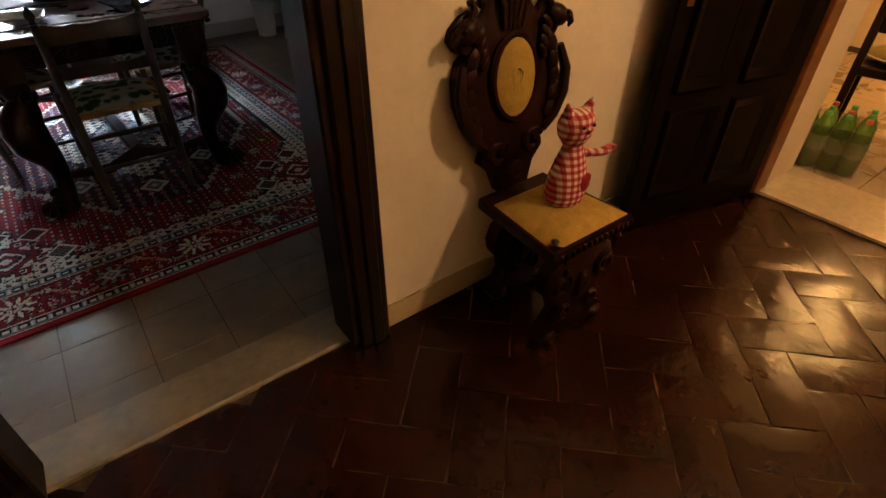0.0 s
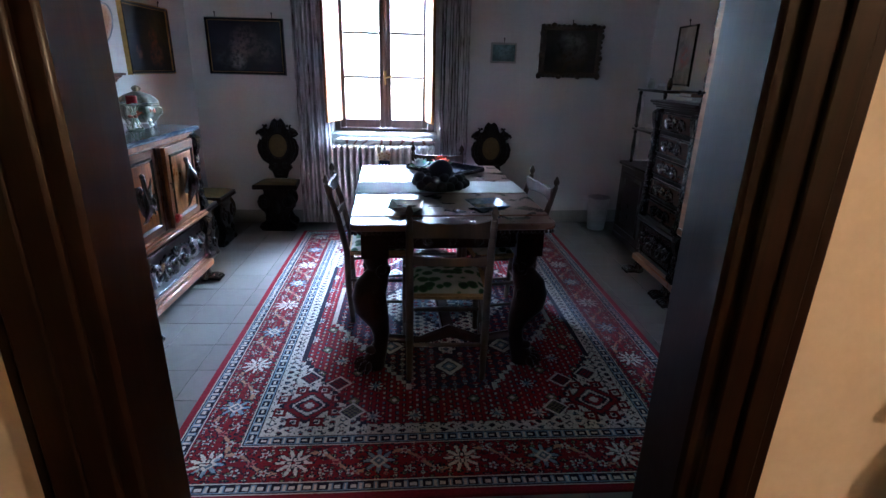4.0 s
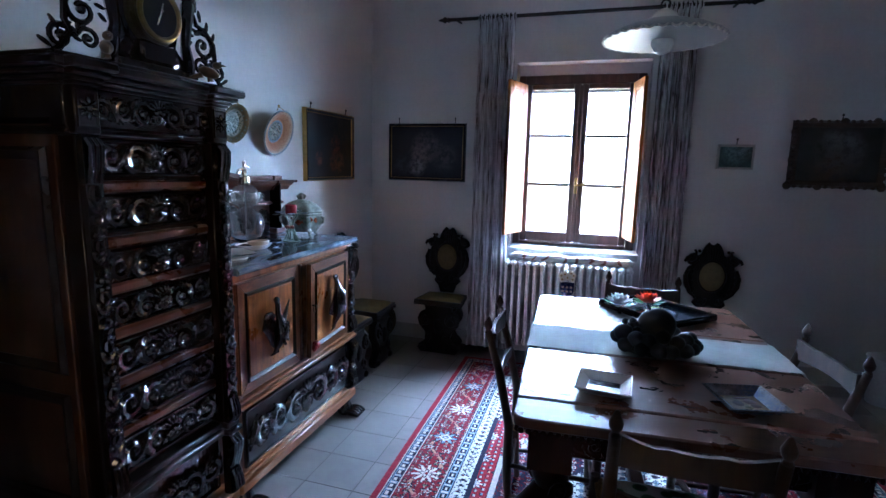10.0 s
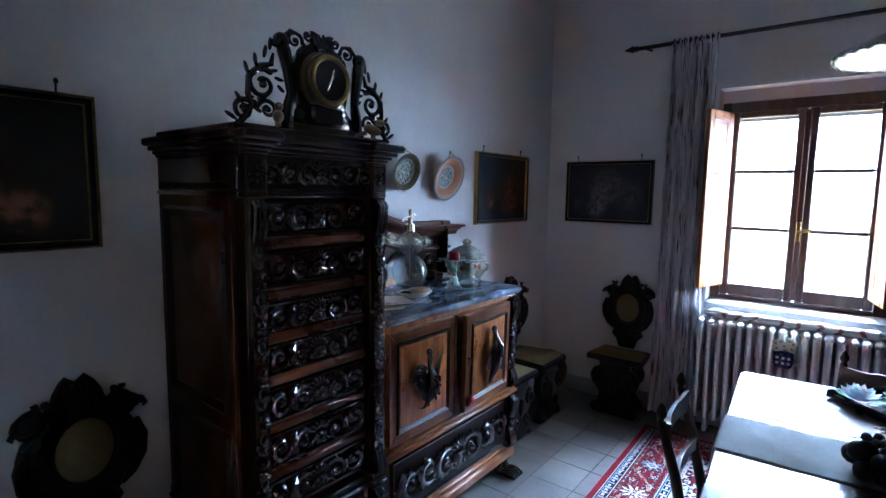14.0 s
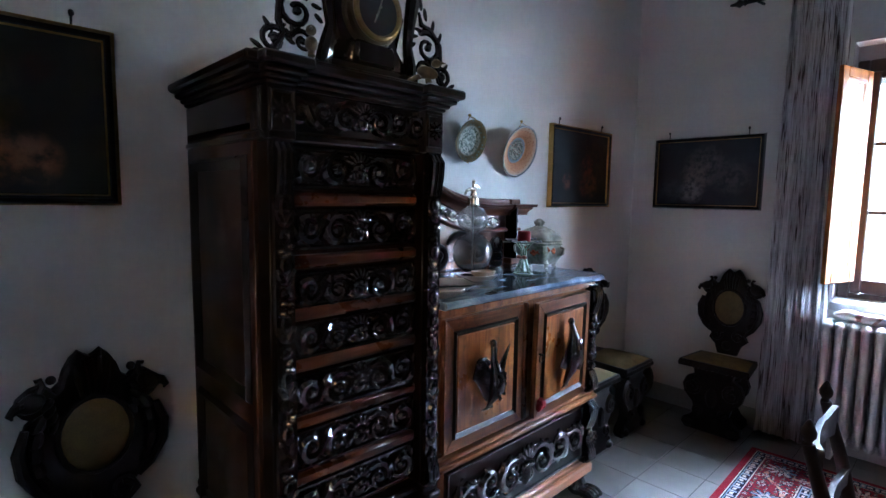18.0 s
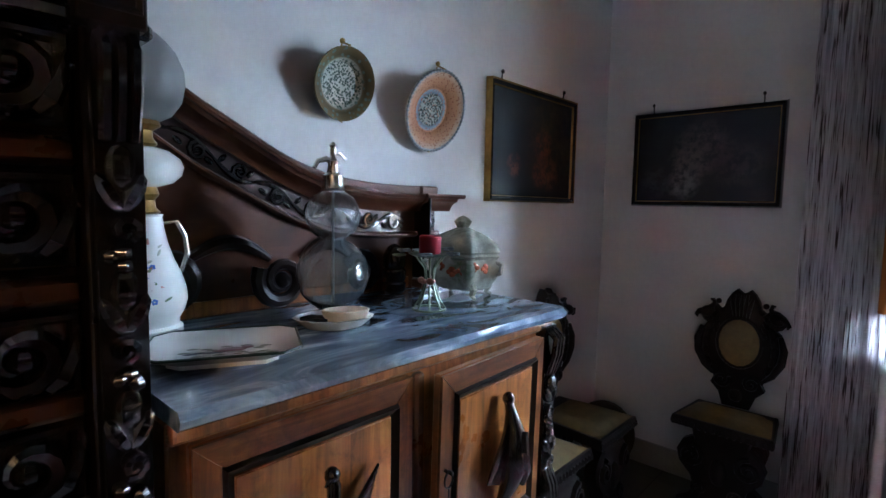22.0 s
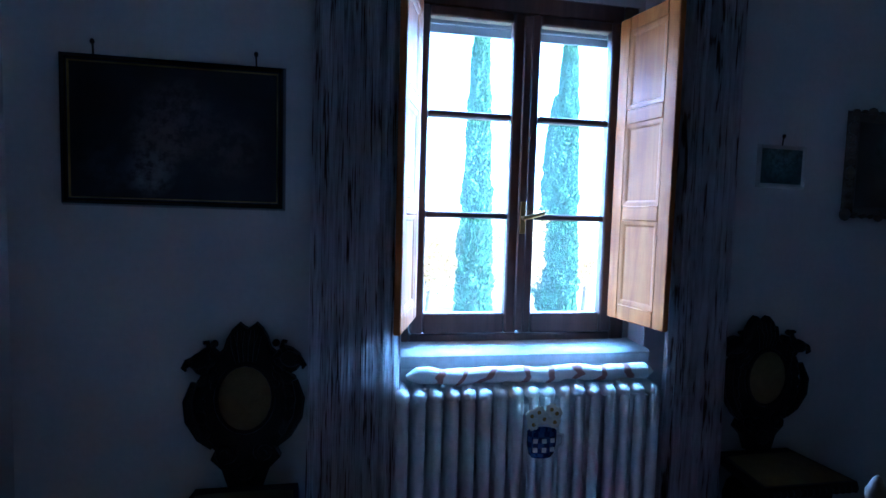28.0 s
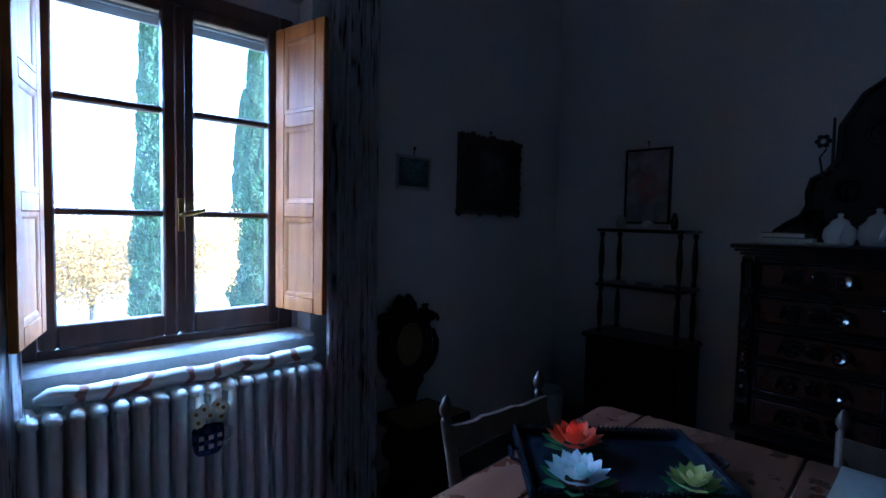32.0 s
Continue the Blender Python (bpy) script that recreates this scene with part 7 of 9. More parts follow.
def bird_figure(x, y, turn, label):
    bm = B()
    ball(bm, (0, 0, 0.03), (0.016, 0.03, 0.018), 10, 7, Matrix.Rotation(0.5, 4, "X"))
    ball(bm, (0, -0.022, 0.055), 0.013, 9, 6)
    tube(bm, [(0, -0.032, 0.056), (0, -0.046, 0.054)], [0.005, 0.001], 6)
    tube(bm, [(0, 0.018, 0.022), (0, 0.055, 0.008)], [0.010, 0.004], 6)
    tube(bm, [(0, 0.0, 0.02), (0, -0.004, 0.0)], [0.006, 0.009], 6)
    ob = done(bm, "bird_figurine", plain("painted_bird", (0.13, 0.095, 0.04), 0.45, 0, 50, 0.5))
    ob.matrix_world = pose(x, y, 1.728, 0, 0, turn) @ Matrix.Diagonal((1.05, 1.25, 1.0, 1))
    return tagged(ob, label, "figurine")


bird_figure(-1.30, 2.675, 60, "small painted bird figurine on the tall chest")
bird_figure(-1.305, 3.07, 120, "small painted bird figurine on the chest's corner")

# ---- things on the marble top ----
MZ = 1.046


def siphon():
    ob = thing("glass_siphon", pose(-1.59, 3.595, MZ), "double-bulb cut glass soda siphon with a metal tap", "siphon")
    bm = B()
    lathe(bm, [(0.05, 0.0), (0.055, 0.006), (0.05, 0.014), (0.034, 0.02), (0.052, 0.03), (0.078, 0.055), (0.0895, 0.085), (0.0915, 0.105), (0.087, 0.132), (0.07, 0.16), (0.046, 0.178), (0.03, 0.186), (0.044, 0.196), (0.062, 0.216), (0.0685, 0.24), (0.066, 0.262), (0.05, 0.286), (0.03, 0.298), (0.025, 0.302), (0.0235, 0.301), (0.029, 0.2965), (0.0487, 0.285), (0.0645, 0.2615), (0.067, 0.24), (0.0605, 0.2168), (0.043, 0.1975), (0.0285, 0.186), (0.045, 0.1765), (0.0688, 0.1588), (0.0855, 0.1315), (0.09, 0.105), (0.088, 0.0855), (0.0768, 0.056), (0.051, 0.0315), (0.004, 0.026)], 44,
          wobble=lambda a, z: 1 + 0.004 * math.sin(16 * a + 150 * z) * math.sin(16 * a - 150 * z))
    net = B()
    for q in range(16):
        for sgn in (-1, 1):
            for z0, z1, rr, zc in ((0.03, 0.178, 0.0918, 0.105), (0.2, 0.29, 0.0687, 0.243)):
                pts = []
                for i in range(9):
                    z = z0 + (z1 - z0) * i / 8
                    a = q * math.pi / 8 + sgn * 1.1 * i / 8
                    hh = math.sqrt(max(0.0, 1 - ((z - zc) / (rr * 0.9)) ** 2)) * rr
                    hh = max(hh, 0.036)
                    pts.append((hh * math.cos(a), hh * math.sin(a), z))
                tube(net, pts, 0.0005, 3)
    part("cut_lattice", net, plain("cut_glass_groove", (0.2, 0.22, 0.23), 0.35), ob, "fine lattice cut into the glass")
    part("bottle", bm, M_BOTTLE, ob, "clear cross-cut glass")
    bm = B()
    tube(bm, [(0, 0, 0.02), (0, 0, 0.30)], 0.0035, 6)
    part("inner_tube", bm, plain("grey_glass_tube", (0.3, 0.32, 0.33), 0.3), ob)
    bm = B()
    lathe(bm, [(0.027, 0.298), (0.03, 0.305), (0.027, 0.312), (0.026, 0.335), (0.016, 0.342), (0.012, 0.36), (0.015, 0.368), (0.009, 0.375), (0.007, 0.40), (0.010, 0.405), (0.004, 0.412)], 18)
    tube(bm, [(0, 0, 0.365), (0.0, -0.02, 0.372), (0.0, -0.045, 0.366), (0.0, -0.056, 0.35)], [0.008, 0.007, 0.006, 0.005], 7)
    tube(bm, [(0, 0.0, 0.385), (0.0, 0.02, 0.388), (0.0, 0.04, 0.376)], [0.005, 0.004, 0.004], 6)
    part("tap", bm, M_STEEL, ob, "tarnished metal tap")
    ob.scale = (0.92, 0.92, 1.0)
    return ob


siphon()


def oval_dish(x, y, a, b, turn, name, label, cat, mat=None, h=0.016):
    ob = thing(name, pose(x, y, MZ, 0, 0, turn), label, cat)
    bm = B()
    lathe(bm, [(a * 0.6, 0.0), (a * 0.72, 0.003), (a * 0.97, h), (a, h + 0.002), (a * 0.95, h + 0.003), (a * 0.68, 0.007), (a * 0.02, 0.006)], 32, squash=(1, b / a), wobble=lambda t, z: 1 + (0.02 * math.cos(12 * t) if z > 0.01 else 0))
    part("dish", bm, mat or M_CERAM, ob)
    return ob


soap = oval_dish(-1.508, 3.54, 0.088, 0.066, 62, "soap_dish", "scalloped oval white dish holding a shell and a dark brush", "dish", None, 0.022)
bm = B()
lathe(bm, [(0.03, 0.009), (0.046, 0.014), (0.053, 0.036), (0.049, 0.038), (0.042, 0.018), (0.002, 0.014)], 28, (0.024, 0.004, 0), (1, 0.62), wobble=lambda t, z: 1 + (0.05 * math.cos(t) if z > 0.02 else 0.0))
part("shell", bm, plain("cream_shell", (0.6, 0.5, 0.36), 0.3, 0, 40, 0.25), soap, "cream curved shell")
bm = B()
tube(bm, [(-0.072, -0.004, 0.022), (-0.05, 0.006, 0.021), (-0.025, 0.004, 0.018), (-0.01, -0.004, 0.017)], [0.004, 0.008, 0.009, 0.006], 8)
tube(bm, [(-0.06, -0.02, 0.02), (-0.04, -0.012, 0.02), (-0.016, -0.012, 0.017)], [0.003, 0.005, 0.004], 7)
part("brush", bm, M_SGAB, soap, "dark brush")
tray = thing("bird_tray", pose(-1.462, 3.278, MZ, 0, 0, 63), "white eight-sided ceramic tray painted with a bird", "tray")
oc = [(-0.125, -0.067), (-0.094, -0.098), (0.094, -0.098), (0.125, -0.067), (0.125, 0.067), (0.094, 0.098), (-0.094, 0.098), (-0.125, 0.067)]
bm = B()
rings = [[bm.verts.new((x * k, y * k, z)) for x, y in oc] for k, z in ((0.70, 0.0), (0.70, 0.007), (1.0, 0.022), (0.985, 0.026), (0.71, 0.010))]
for a, b in zip(rings, rings[1:]):
    for i in range(8):
        bm.faces.new((a[i], a[(i + 1) % 8], b[(i + 1) % 8], b[i]))
bm.faces.new(rings[0][::-1]); bm.faces.new(rings[-1])
part("tray_body", bm, M_CERAM, tray)
bm = B()
tube(bm, [(x * 0.992, y * 0.992, 0.0245) for x, y in oc + oc[:1]], 0.0028, 6)
part("rim_line", bm, plain("dark_green_rim", (0.02, 0.04, 0.03), 0.3), tray)
for name, ink, marks in (
        ("painted_bird", (0.13, 0.025, 0.04), ((0.012, 0.0, 0.024, 0.015), (0.036, 0.01, 0.011, 0.01), (0.004, -0.006, 0.026, 0.009))),
        ("painted_tail", (0.06, 0.065, 0.1), ((-0.036, -0.012, 0.024, 0.005), (-0.018, -0.014, 0.02, 0.006), (-0.056, -0.018, 0.012, 0.004))),
        ("painted_foliage", (0.2, 0.21, 0.17), tuple((-0.065 + 0.011 * q, 0.028 * math.sin(q * 2.3) - 0.006, 0.011, 0.0045) for q in range(14))),
        ("painted_branch", (0.16, 0.15, 0.12), tuple((0.02 + 0.009 * q, -0.03 + 0.007 * math.sin(q * 1.7), 0.009, 0.003) for q in range(6)))):
    bm = B()
    for q, (dx, dy, rx, ry) in enumerate(marks):
        lathe(bm, [(1.0, 0.0104 + 0.0002 * (q % 3)), (0.9, 0.0108 + 0.0002 * (q % 3))], 12, (dx, dy, 0), (rx, ry))
    part(name, bm, plain(name + "_glaze", ink, 0.3, 0, 90, 0.5), tray)


def tureen():
    ob = thing("tureen", pose(-1.57, 4.045, MZ, 0, 0, 15), "pale green lobed ceramic tureen with painted flowers", "tureen")
    lob = lambda a, z: 1 + 0.10 * math.cos(6 * a) + 0.02 * math.cos(12 * a)
    M_CELAD = canvas_mat("painted_celadon", (0.62, 0.62, 0.51), (((0.03, 0.09, 0.05), (0.22, 0.28, 0.16)), ((-0.06, 0.1, 0.05), (0.6, 0.62, 0.55))), 20, 0.2)
    bm = B()
    lathe(bm, [(0.055, 0.025), (0.075, 0.035), (0.092, 0.065), (0.098, 0.095), (0.092, 0.12), (0.098, 0.13), (0.092, 0.136)], 40, squash=(1.05, 0.85), wobble=lob)
    part("bowl", bm, M_CELAD, ob)
    bm = B()
    lathe(bm, [(0.099, 0.137), (0.102, 0.143), (0.097, 0.156), (0.084, 0.174), (0.064, 0.19), (0.04, 0.202), (0.016, 0.212), (0.02, 0.224), (0.022, 0.232), (0.012, 0.243), (0.003, 0.248)], 48, squash=(1.05, 0.85), wobble=lambda a, z: 1 + (0.085 * math.cos(6 * a) if z < 0.2 else 0.2 * math.cos(5 * a) if z > 0.22 else 0.0))
    part("lid", bm, M_CELAD, ob)
    for q in range(4):
        a = q * math.pi / 2 + 0.78
        bm = B()
        tube(bm, [(0.07 * math.cos(a), 0.06 * math.sin(a), 0.045), (0.088 * math.cos(a), 0.075 * math.sin(a), 0.03), (0.08 * math.cos(a), 0.07 * math.sin(a), 0.012), (0.095 * math.cos(a), 0.082 * math.sin(a), 0.005)], [0.014, 0.012, 0.008, 0.006], 7)
        part("foot", bm, M_CELAD, ob)
    for s in (-1, 1):
        bm = B()
        tube(bm, [(s * 0.10, 0, 0.115), (s * 0.122, 0, 0.105), (s * 0.118, 0, 0.08), (s * 0.1, 0, 0.07)], [0.008, 0.007, 0.007, 0.006], 7)
        part("handle", bm, M_CELAD, ob)
    coral = plain("coral_glaze", (0.42, 0.13, 0.06), 0.25, 0, 90, 0.5)
    ob.scale = (1.03, 1.03, 0.97)
    for i, (a, z) in enumerate(((-1.2, 0.09), (-0.9, 0.1), (-1.5, 0.085), (-0.4, 0.095), (-1.9, 0.1), (0.2, 0.09))):
        bm = B()
        for p in range(4):
            ball(bm, ((0.0985 + 0.006 * math.cos(6 * a)) * math.cos(a + 0.09 * math.cos(p * 1.6)), 0.081 * math.sin(a + 0.09 * math.cos(p * 1.6)), z + 0.008 * math.sin(p * 1.6)), (0.003, 0.010, 0.008), 7, 5, Matrix.Rotation(a, 4, "Z"))
        part("painted_flower", bm, coral, ob)
    return ob


tureen()


def candle_stand():
    ob = thing("candle_holder", pose(-1.49, 3.822, MZ), "green wire candle holder with rosebuds and a red candle", "candle holder")
    M_WIRE = plain("green_wire", (0.17, 0.21, 0.14), 0.4, 0.4)
    bm = B()
    tube(bm, [(0.042 * math.cos(a), 0.042 * math.sin(a), 0.004) for a in [i * math.pi / 10 for i in range(21)]], 0.0035, 6)
    part("base_ring", bm, M_WIRE, ob)
    for q in range(8):
        bm = B()
        a = q * math.pi / 4
        tube(bm, [(0.042 * math.cos(a), 0.042 * math.sin(a), 0.004), (0.026 * math.cos(a), 0.026 * math.sin(a), 0.03), (0.010 * math.cos(a), 0.010 * math.sin(a), 0.075), (0.014 * math.cos(a), 0.014 * math.sin(a), 0.11), (0.04 * math.cos(a), 0.04 * math.sin(a), 0.145)], 0.0026, 5)
        part("wire", bm, M_WIRE, ob)
    bm = B()
    lathe(bm, [(0.02, 0.137), (0.042, 0.141), (0.056, 0.147), (0.053, 0.149), (0.04, 0.145), (0.004, 0.143)], 24)
    part("saucer", bm, M_WIRE, ob)
    bm = B()
    lathe(bm, [(0.028, 0.147), (0.029, 0.15), (0.029, 0.19), (0.025, 0.194), (0.006, 0.188)], 20)
    part("candle", bm, M_RED, ob, "short red candle")
    for q in range(5):
        a = q * 1.256 + 0.3
        bm = B()
        p = Vector((0.066 * math.cos(a), 0.066 * math.sin(a), 0.15 + 0.006 * (q % 2)))
        for j in range(5):
            b = j * 1.256
            ball(bm, p + Vector((0.011 * math.cos(b), 0.011 * math.sin(b), 0.003 * math.cos(2 * b))), (0.009, 0.009, 0.003), 7, 4)
        part("metal_bud", bm, plain("grey_blue_petals", (0.2, 0.24, 0.25), 0.45), ob)
        bm = B()
        ball(bm, p + Vector((0.012 * math.cos(a), 0.012 * math.sin(a), -0.012)), (0.02, 0.008, 0.004), 7, 4, Matrix.Rotation(a, 4, "Z"))
        part("leaf", bm, M_WIRE, ob)
    bm = B()
    for s in (-1, 1):
        ball(bm, (s * 0.016, -0.014, 0.078), (0.014, 0.006, 0.009), 8, 5)
    ball(bm, (0, -0.016, 0.076), 0.006, 7, 5)
    tube(bm, [(0.013 * math.cos(a), 0.013 * math.sin(a), 0.076) for a in [i * math.pi / 6 for i in range(13)]], 0.004, 5)
    part("bow", bm, plain("pink_ribbon", (0.4, 0.16, 0.11), 0.6), ob, "pink ribbon bow")
    return ob


candle_stand()


def oil_lamp():
    ob = thing("oil_lamp", pose(-1.70, 3.225, MZ), "white porcelain oil lamp painted with flowers, frosted globe", "oil lamp")
    bm = B()
    lathe(bm, [(0.06, 0.0), (0.067, 0.006), (0.067, 0.018), (0.061, 0.024), (0.061, 0.034), (0.07, 0.05), (0.0765, 0.072), (0.075, 0.095), (0.066, 0.125), (0.053, 0.155), (0.043, 0.185), (0.037, 0.215), (0.034, 0.238), (0.037, 0.243)], 32)
    part("body", bm, M_CERAM, ob)
    rr = random.Random(4)
    inks = [plain("blue_flower_glaze", (0.05, 0.13, 0.5), 0.3), plain("brown_leaf_glaze", (0.22, 0.1, 0.04), 0.3), plain("pink_flower_glaze", (0.5, 0.2, 0.16), 0.3), plain("green_leaf_glaze", (0.16, 0.22, 0.12), 0.3)]

    def girth(z):
        return 0.0765 - 0.3 * max(0.0, z - 0.085) if z < 0.15 else 0.057 - 0.35 * (z - 0.15)

    pale = plain("pale_leaf_glaze", (0.42, 0.45, 0.36), 0.3)
    for q in range(40):
        a, z = rr.gauss(-0.35, 0.3), min(0.19, max(0.075, rr.gauss(0.13, 0.032)))
        bm = B()
        if q < 13:
            for p in range(5):
                b = p * 1.257 + q
                ball(bm, (0, 0.0036 * math.cos(b), 0.0036 * math.sin(b)), (0.0012, 0.0027, 0.0027), 6, 4)
        else:
            ball(bm, (0, 0, 0), (0.0011, rr.uniform(0.0016, 0.003), rr.uniform(0.005, 0.009)), 7, 5, Matrix.Rotation(rr.uniform(-1.2, 1.2), 4, "X"))
        bmesh.ops.transform(bm, matrix=Matrix.Rotation(a, 4, "Z") @ Matrix.Translation((girth(z) - 0.0004, 0, z)), verts=bm.verts)
        part("painted_flower" if q < 13 else "painted_leaf", bm, (inks[0], inks[2], inks[0], inks[2])[q % 4] if q < 13 else (pale, inks[1], pale, inks[3])[q % 4], ob)
    for prof in ([(0.026, 0.243), (0.032, 0.247), (0.024, 0.256), (0.022, 0.27), (0.03, 0.282), (0.026, 0.296)], [(0.024, 0.374), (0.03, 0.38), (0.022, 0.392), (0.022, 0.405), (0.036, 0.415), (0.034, 0.425)]):
        bm = B()
        lathe(bm, prof, 22)
        part("brass_collar", bm, M_BRASS, ob, "brass collar")
    bm = B()
    lathe(bm, [(0.026, 0.296), (0.055, 0.305), (0.071, 0.32), (0.075, 0.337), (0.07, 0.352), (0.05, 0.367), (0.026, 0.374)], 30)
    part("font", bm, M_CERAM, ob)
    for s in (-1, 1):
        bm = B()
        tube(bm, [(0, s * 0.038, 0.225), (0, s * 0.062, 0.228), (0, s * 0.078, 0.20), (0, s * 0.082, 0.16), (0, s * 0.07, 0.125), (0, s * 0.064, 0.12)], [0.004, 0.005, 0.005, 0.005, 0.005, 0.004], 8)
        part("handle", bm, M_STEEL, ob, "grey metal handle")
    g = Mat("frosted_globe", 0.4, 0, (0.6, 0.62, 0.62))
    g.b.inputs["Transmission Weight"].default_value = 0.75
    bm = B()
    lathe(bm, [(0.034, 0.424), (0.056, 0.436), (0.074, 0.462), (0.081, 0.495), (0.079, 0.525), (0.066, 0.557), (0.045, 0.58), (0.034, 0.59), (0.032, 0.586), (0.043, 0.576), (0.063, 0.554), (0.076, 0.524), (0.078, 0.495), (0.071, 0.464), (0.054, 0.44), (0.031, 0.428)], 32)
    part("globe", bm, g.m, ob, "frosted glass globe")
    return ob


oil_lamp()

# ---- things on the table ----
TZ = 0.781
TM = pose(0.27, 3.60, TZ, 0, 0, 3.6)
bm = B()
nx_, ny_ = 60, 12
rows = []
for j in range(ny_ + 1):
    row = []
    for i in range(nx_ + 1):
        s = -0.56 + 1.10 * i / nx_
        y = -0.15 + 0.29 * j / ny_ + 0.004 * math.sin(s * 9)
        over = max(0.0, abs(s) - 0.472)
        x = s if over == 0 else math.copysign(0.472 + 0.006 * min(1, over * 40), s)
        z = 0.0035 + 0.0012 * math.sin(s * 31 + j) if over == 0 else 0.003 - over
        row.append(bm.verts.new((x, y, z)))
    rows.append(row)
for a, b in zip(rows, rows[1:]):
    for i in range(nx_):
        bm.faces.new((a[i], a[i + 1], b[i + 1], b[i]))
bmesh.ops.solidify(bm, geom=list(bm.faces), thickness=0.002)
ob = done(bm, "table_runner", M_LINEN)
ob.matrix_world = TM
tagged(ob, "white linen runner laid across the dining table", "table runner")


def fruit_piece():
    ob = thing("fruit_centrepiece", pose(0.265, 3.515, TZ + 0.006, 0, 0, 3), "black carved bowl heaped with carved fruit", "centrepiece")
    mat = plain("blackened_wood_fruit", (0.012, 0.012, 0.013), 0.55, 0, 40, 0.3)
    bm = B()
    lathe(bm, [(0.10, 0.0), (0.115, 0.006), (0.124, 0.02), (0.122, 0.03), (0.115, 0.032), (0.09, 0.022), (0.01, 0.016)], 28, squash=(1, 0.68), wobble=lambda a, z: 1 + 0.04 * math.cos(9 * a))
    part("bowl", bm, mat, ob)
    rr = random.Random(8)
    for x, y, z, r in ((-0.11, -0.02, 0.07, 0.036), (-0.07, -0.06, 0.062, 0.03), (-0.03, -0.07, 0.06, 0.03), (0.10, -0.03, 0.062, 0.032), (0.125, 0.02, 0.058, 0.028), (0.07, -0.06, 0.06, 0.028), (-0.09, 0.05, 0.06, 0.034), (0.07, 0.05, 0.06, 0.034), (0.14, -0.015, 0.05, 0.02), (-0.125, 0.02, 0.045, 0.03), (-0.105, -0.055, 0.035, 0.028), (-0.05, -0.085, 0.033, 0.028), (0.005, -0.09, 0.034, 0.03), (0.05, -0.085, 0.033, 0.027), (0.1, -0.06, 0.034, 0.028), (0.13, -0.035, 0.036, 0.025), (0.15, 0.01, 0.034, 0.024), (0.02, -0.05, 0.075, 0.03)):
        bm = B()
        ball(bm, (x, y, z), (r, r, r * 0.95), 14, 10)
        part("fruit", bm, mat, ob)
    bm = B()
    ball(bm, (0.005, 0.0, 0.105), (0.068, 0.06, 0.062), 18, 12)
    tube(bm, [(-0.02, 0, 0.16), (-0.035, 0, 0.18)], [0.006, 0.004], 6)
    part("melon", bm, mat, ob)
    bm = B()
    for q in range(16):
        ball(bm, (-0.075 + rr.uniform(-0.04, 0.035), rr.uniform(-0.03, 0.03), 0.098 + rr.uniform(-0.02, 0.015)), 0.013, 7, 5)
    part("grapes", bm, mat, ob)
    return ob


fruit_piece()


def lotus(x, y, z, petal, inner, label, r=0.07):
    ob = thing("lotus_flower", pose(x, y, z), label, "flower", "lotus flowers")
    for ring, (n, rad, lift, L, mat) in enumerate(((7, r * 0.72, 0.012, r * 0.62, M_GREEN), (11, r * 0.62, 0.028, r * 0.55, petal), (9, r * 0.42, 0.042, r * 0.5, petal), (6, r * 0.24, 0.05, r * 0.42, inner))):
        for q in range(n):
            a = 2 * math.pi * q / n + ring * 0.3
            bm = B()
            g = []
            tilt = (0.18, 0.5, 0.85, 1.2)[ring]
            for i in range(6):
                f = i / 5
                w = L * 0.36 * math.sin(math.pi * min(0.98, f * 0.85 + 0.12)) * (1 - f ** 6)
                d = L * f
                cx = rad * 0.45 + d * math.cos(tilt)
                cz = lift * 0.55 + d * math.sin(tilt) + 0.1 * L * f * f
                g.append([bm.verts.new((cx, -w, cz + 0.18 * w)), bm.verts.new((cx, 0, cz - 0.1 * w)), bm.verts.new((cx, w, cz + 0.18 * w))])
            for u, v in zip(g, g[1:]):
                bm.faces.new((u[0], u[1], v[1], v[0]))
                bm.faces.new((u[1], u[2], v[2], v[1]))
            bmesh.ops.solidify(bm, geom=list(bm.faces), thickness=0.0012)
            bmesh.ops.transform(bm, matrix=Matrix.Rotation(a, 4, "Z"), verts=bm.verts)
            part("leaf" if ring == 0 else "petal", bm, mat, ob)
    return ob


def petal_mat(name, c):
    m = plain(name, c, 0.6, 0, 60, 0.15)
    m.node_tree.nodes["Principled BSDF"].inputs["Subsurface Weight"].default_value = 0.3
    return m


PW, PO, PY = petal_mat("white_blue_petal", (0.7, 0.71, 0.72)), petal_mat("orange_petal", (0.85, 0.11, 0.02)), petal_mat("pale_yellow_petal", (0.6, 0.62, 0.22))
M_LACQ = plain("black_lacquer", (0.008, 0.01, 0.016), 0.16, 0, 30, 0.3, 0.03)
btray = thing("serving_tray", pose(0.325, 4.11, TZ + 0.002, 0, 0, -45) @ Matrix.Diagonal((1.14, 0.86, 1, 1)), "square black lacquer tray with a ribbed rim", "tray")
bm = B()
moulded(bm, -0.175, 0.175, -0.175, 0.175, 0.0, 0.006, 0.002)
part("tray_base", bm, M_LACQ, btray)
for q in range(4):
    bm = B()
    for i in range(36):
        x = -0.178 + 0.356 * i / 35
        ball(bm, (x, -0.182, 0.016), (0.0065, 0.008, 0.016), 6, 4)
    moulded(bm, -0.185, 0.185, -0.188, -0.176, 0.0, 0.024, 0.003)
    bmesh.ops.transform(bm, matrix=Matrix.Rotation(q * math.pi / 2, 4, "Z"), verts=bm.verts)
    part("tray_rim", bm, M_LACQ, btray)
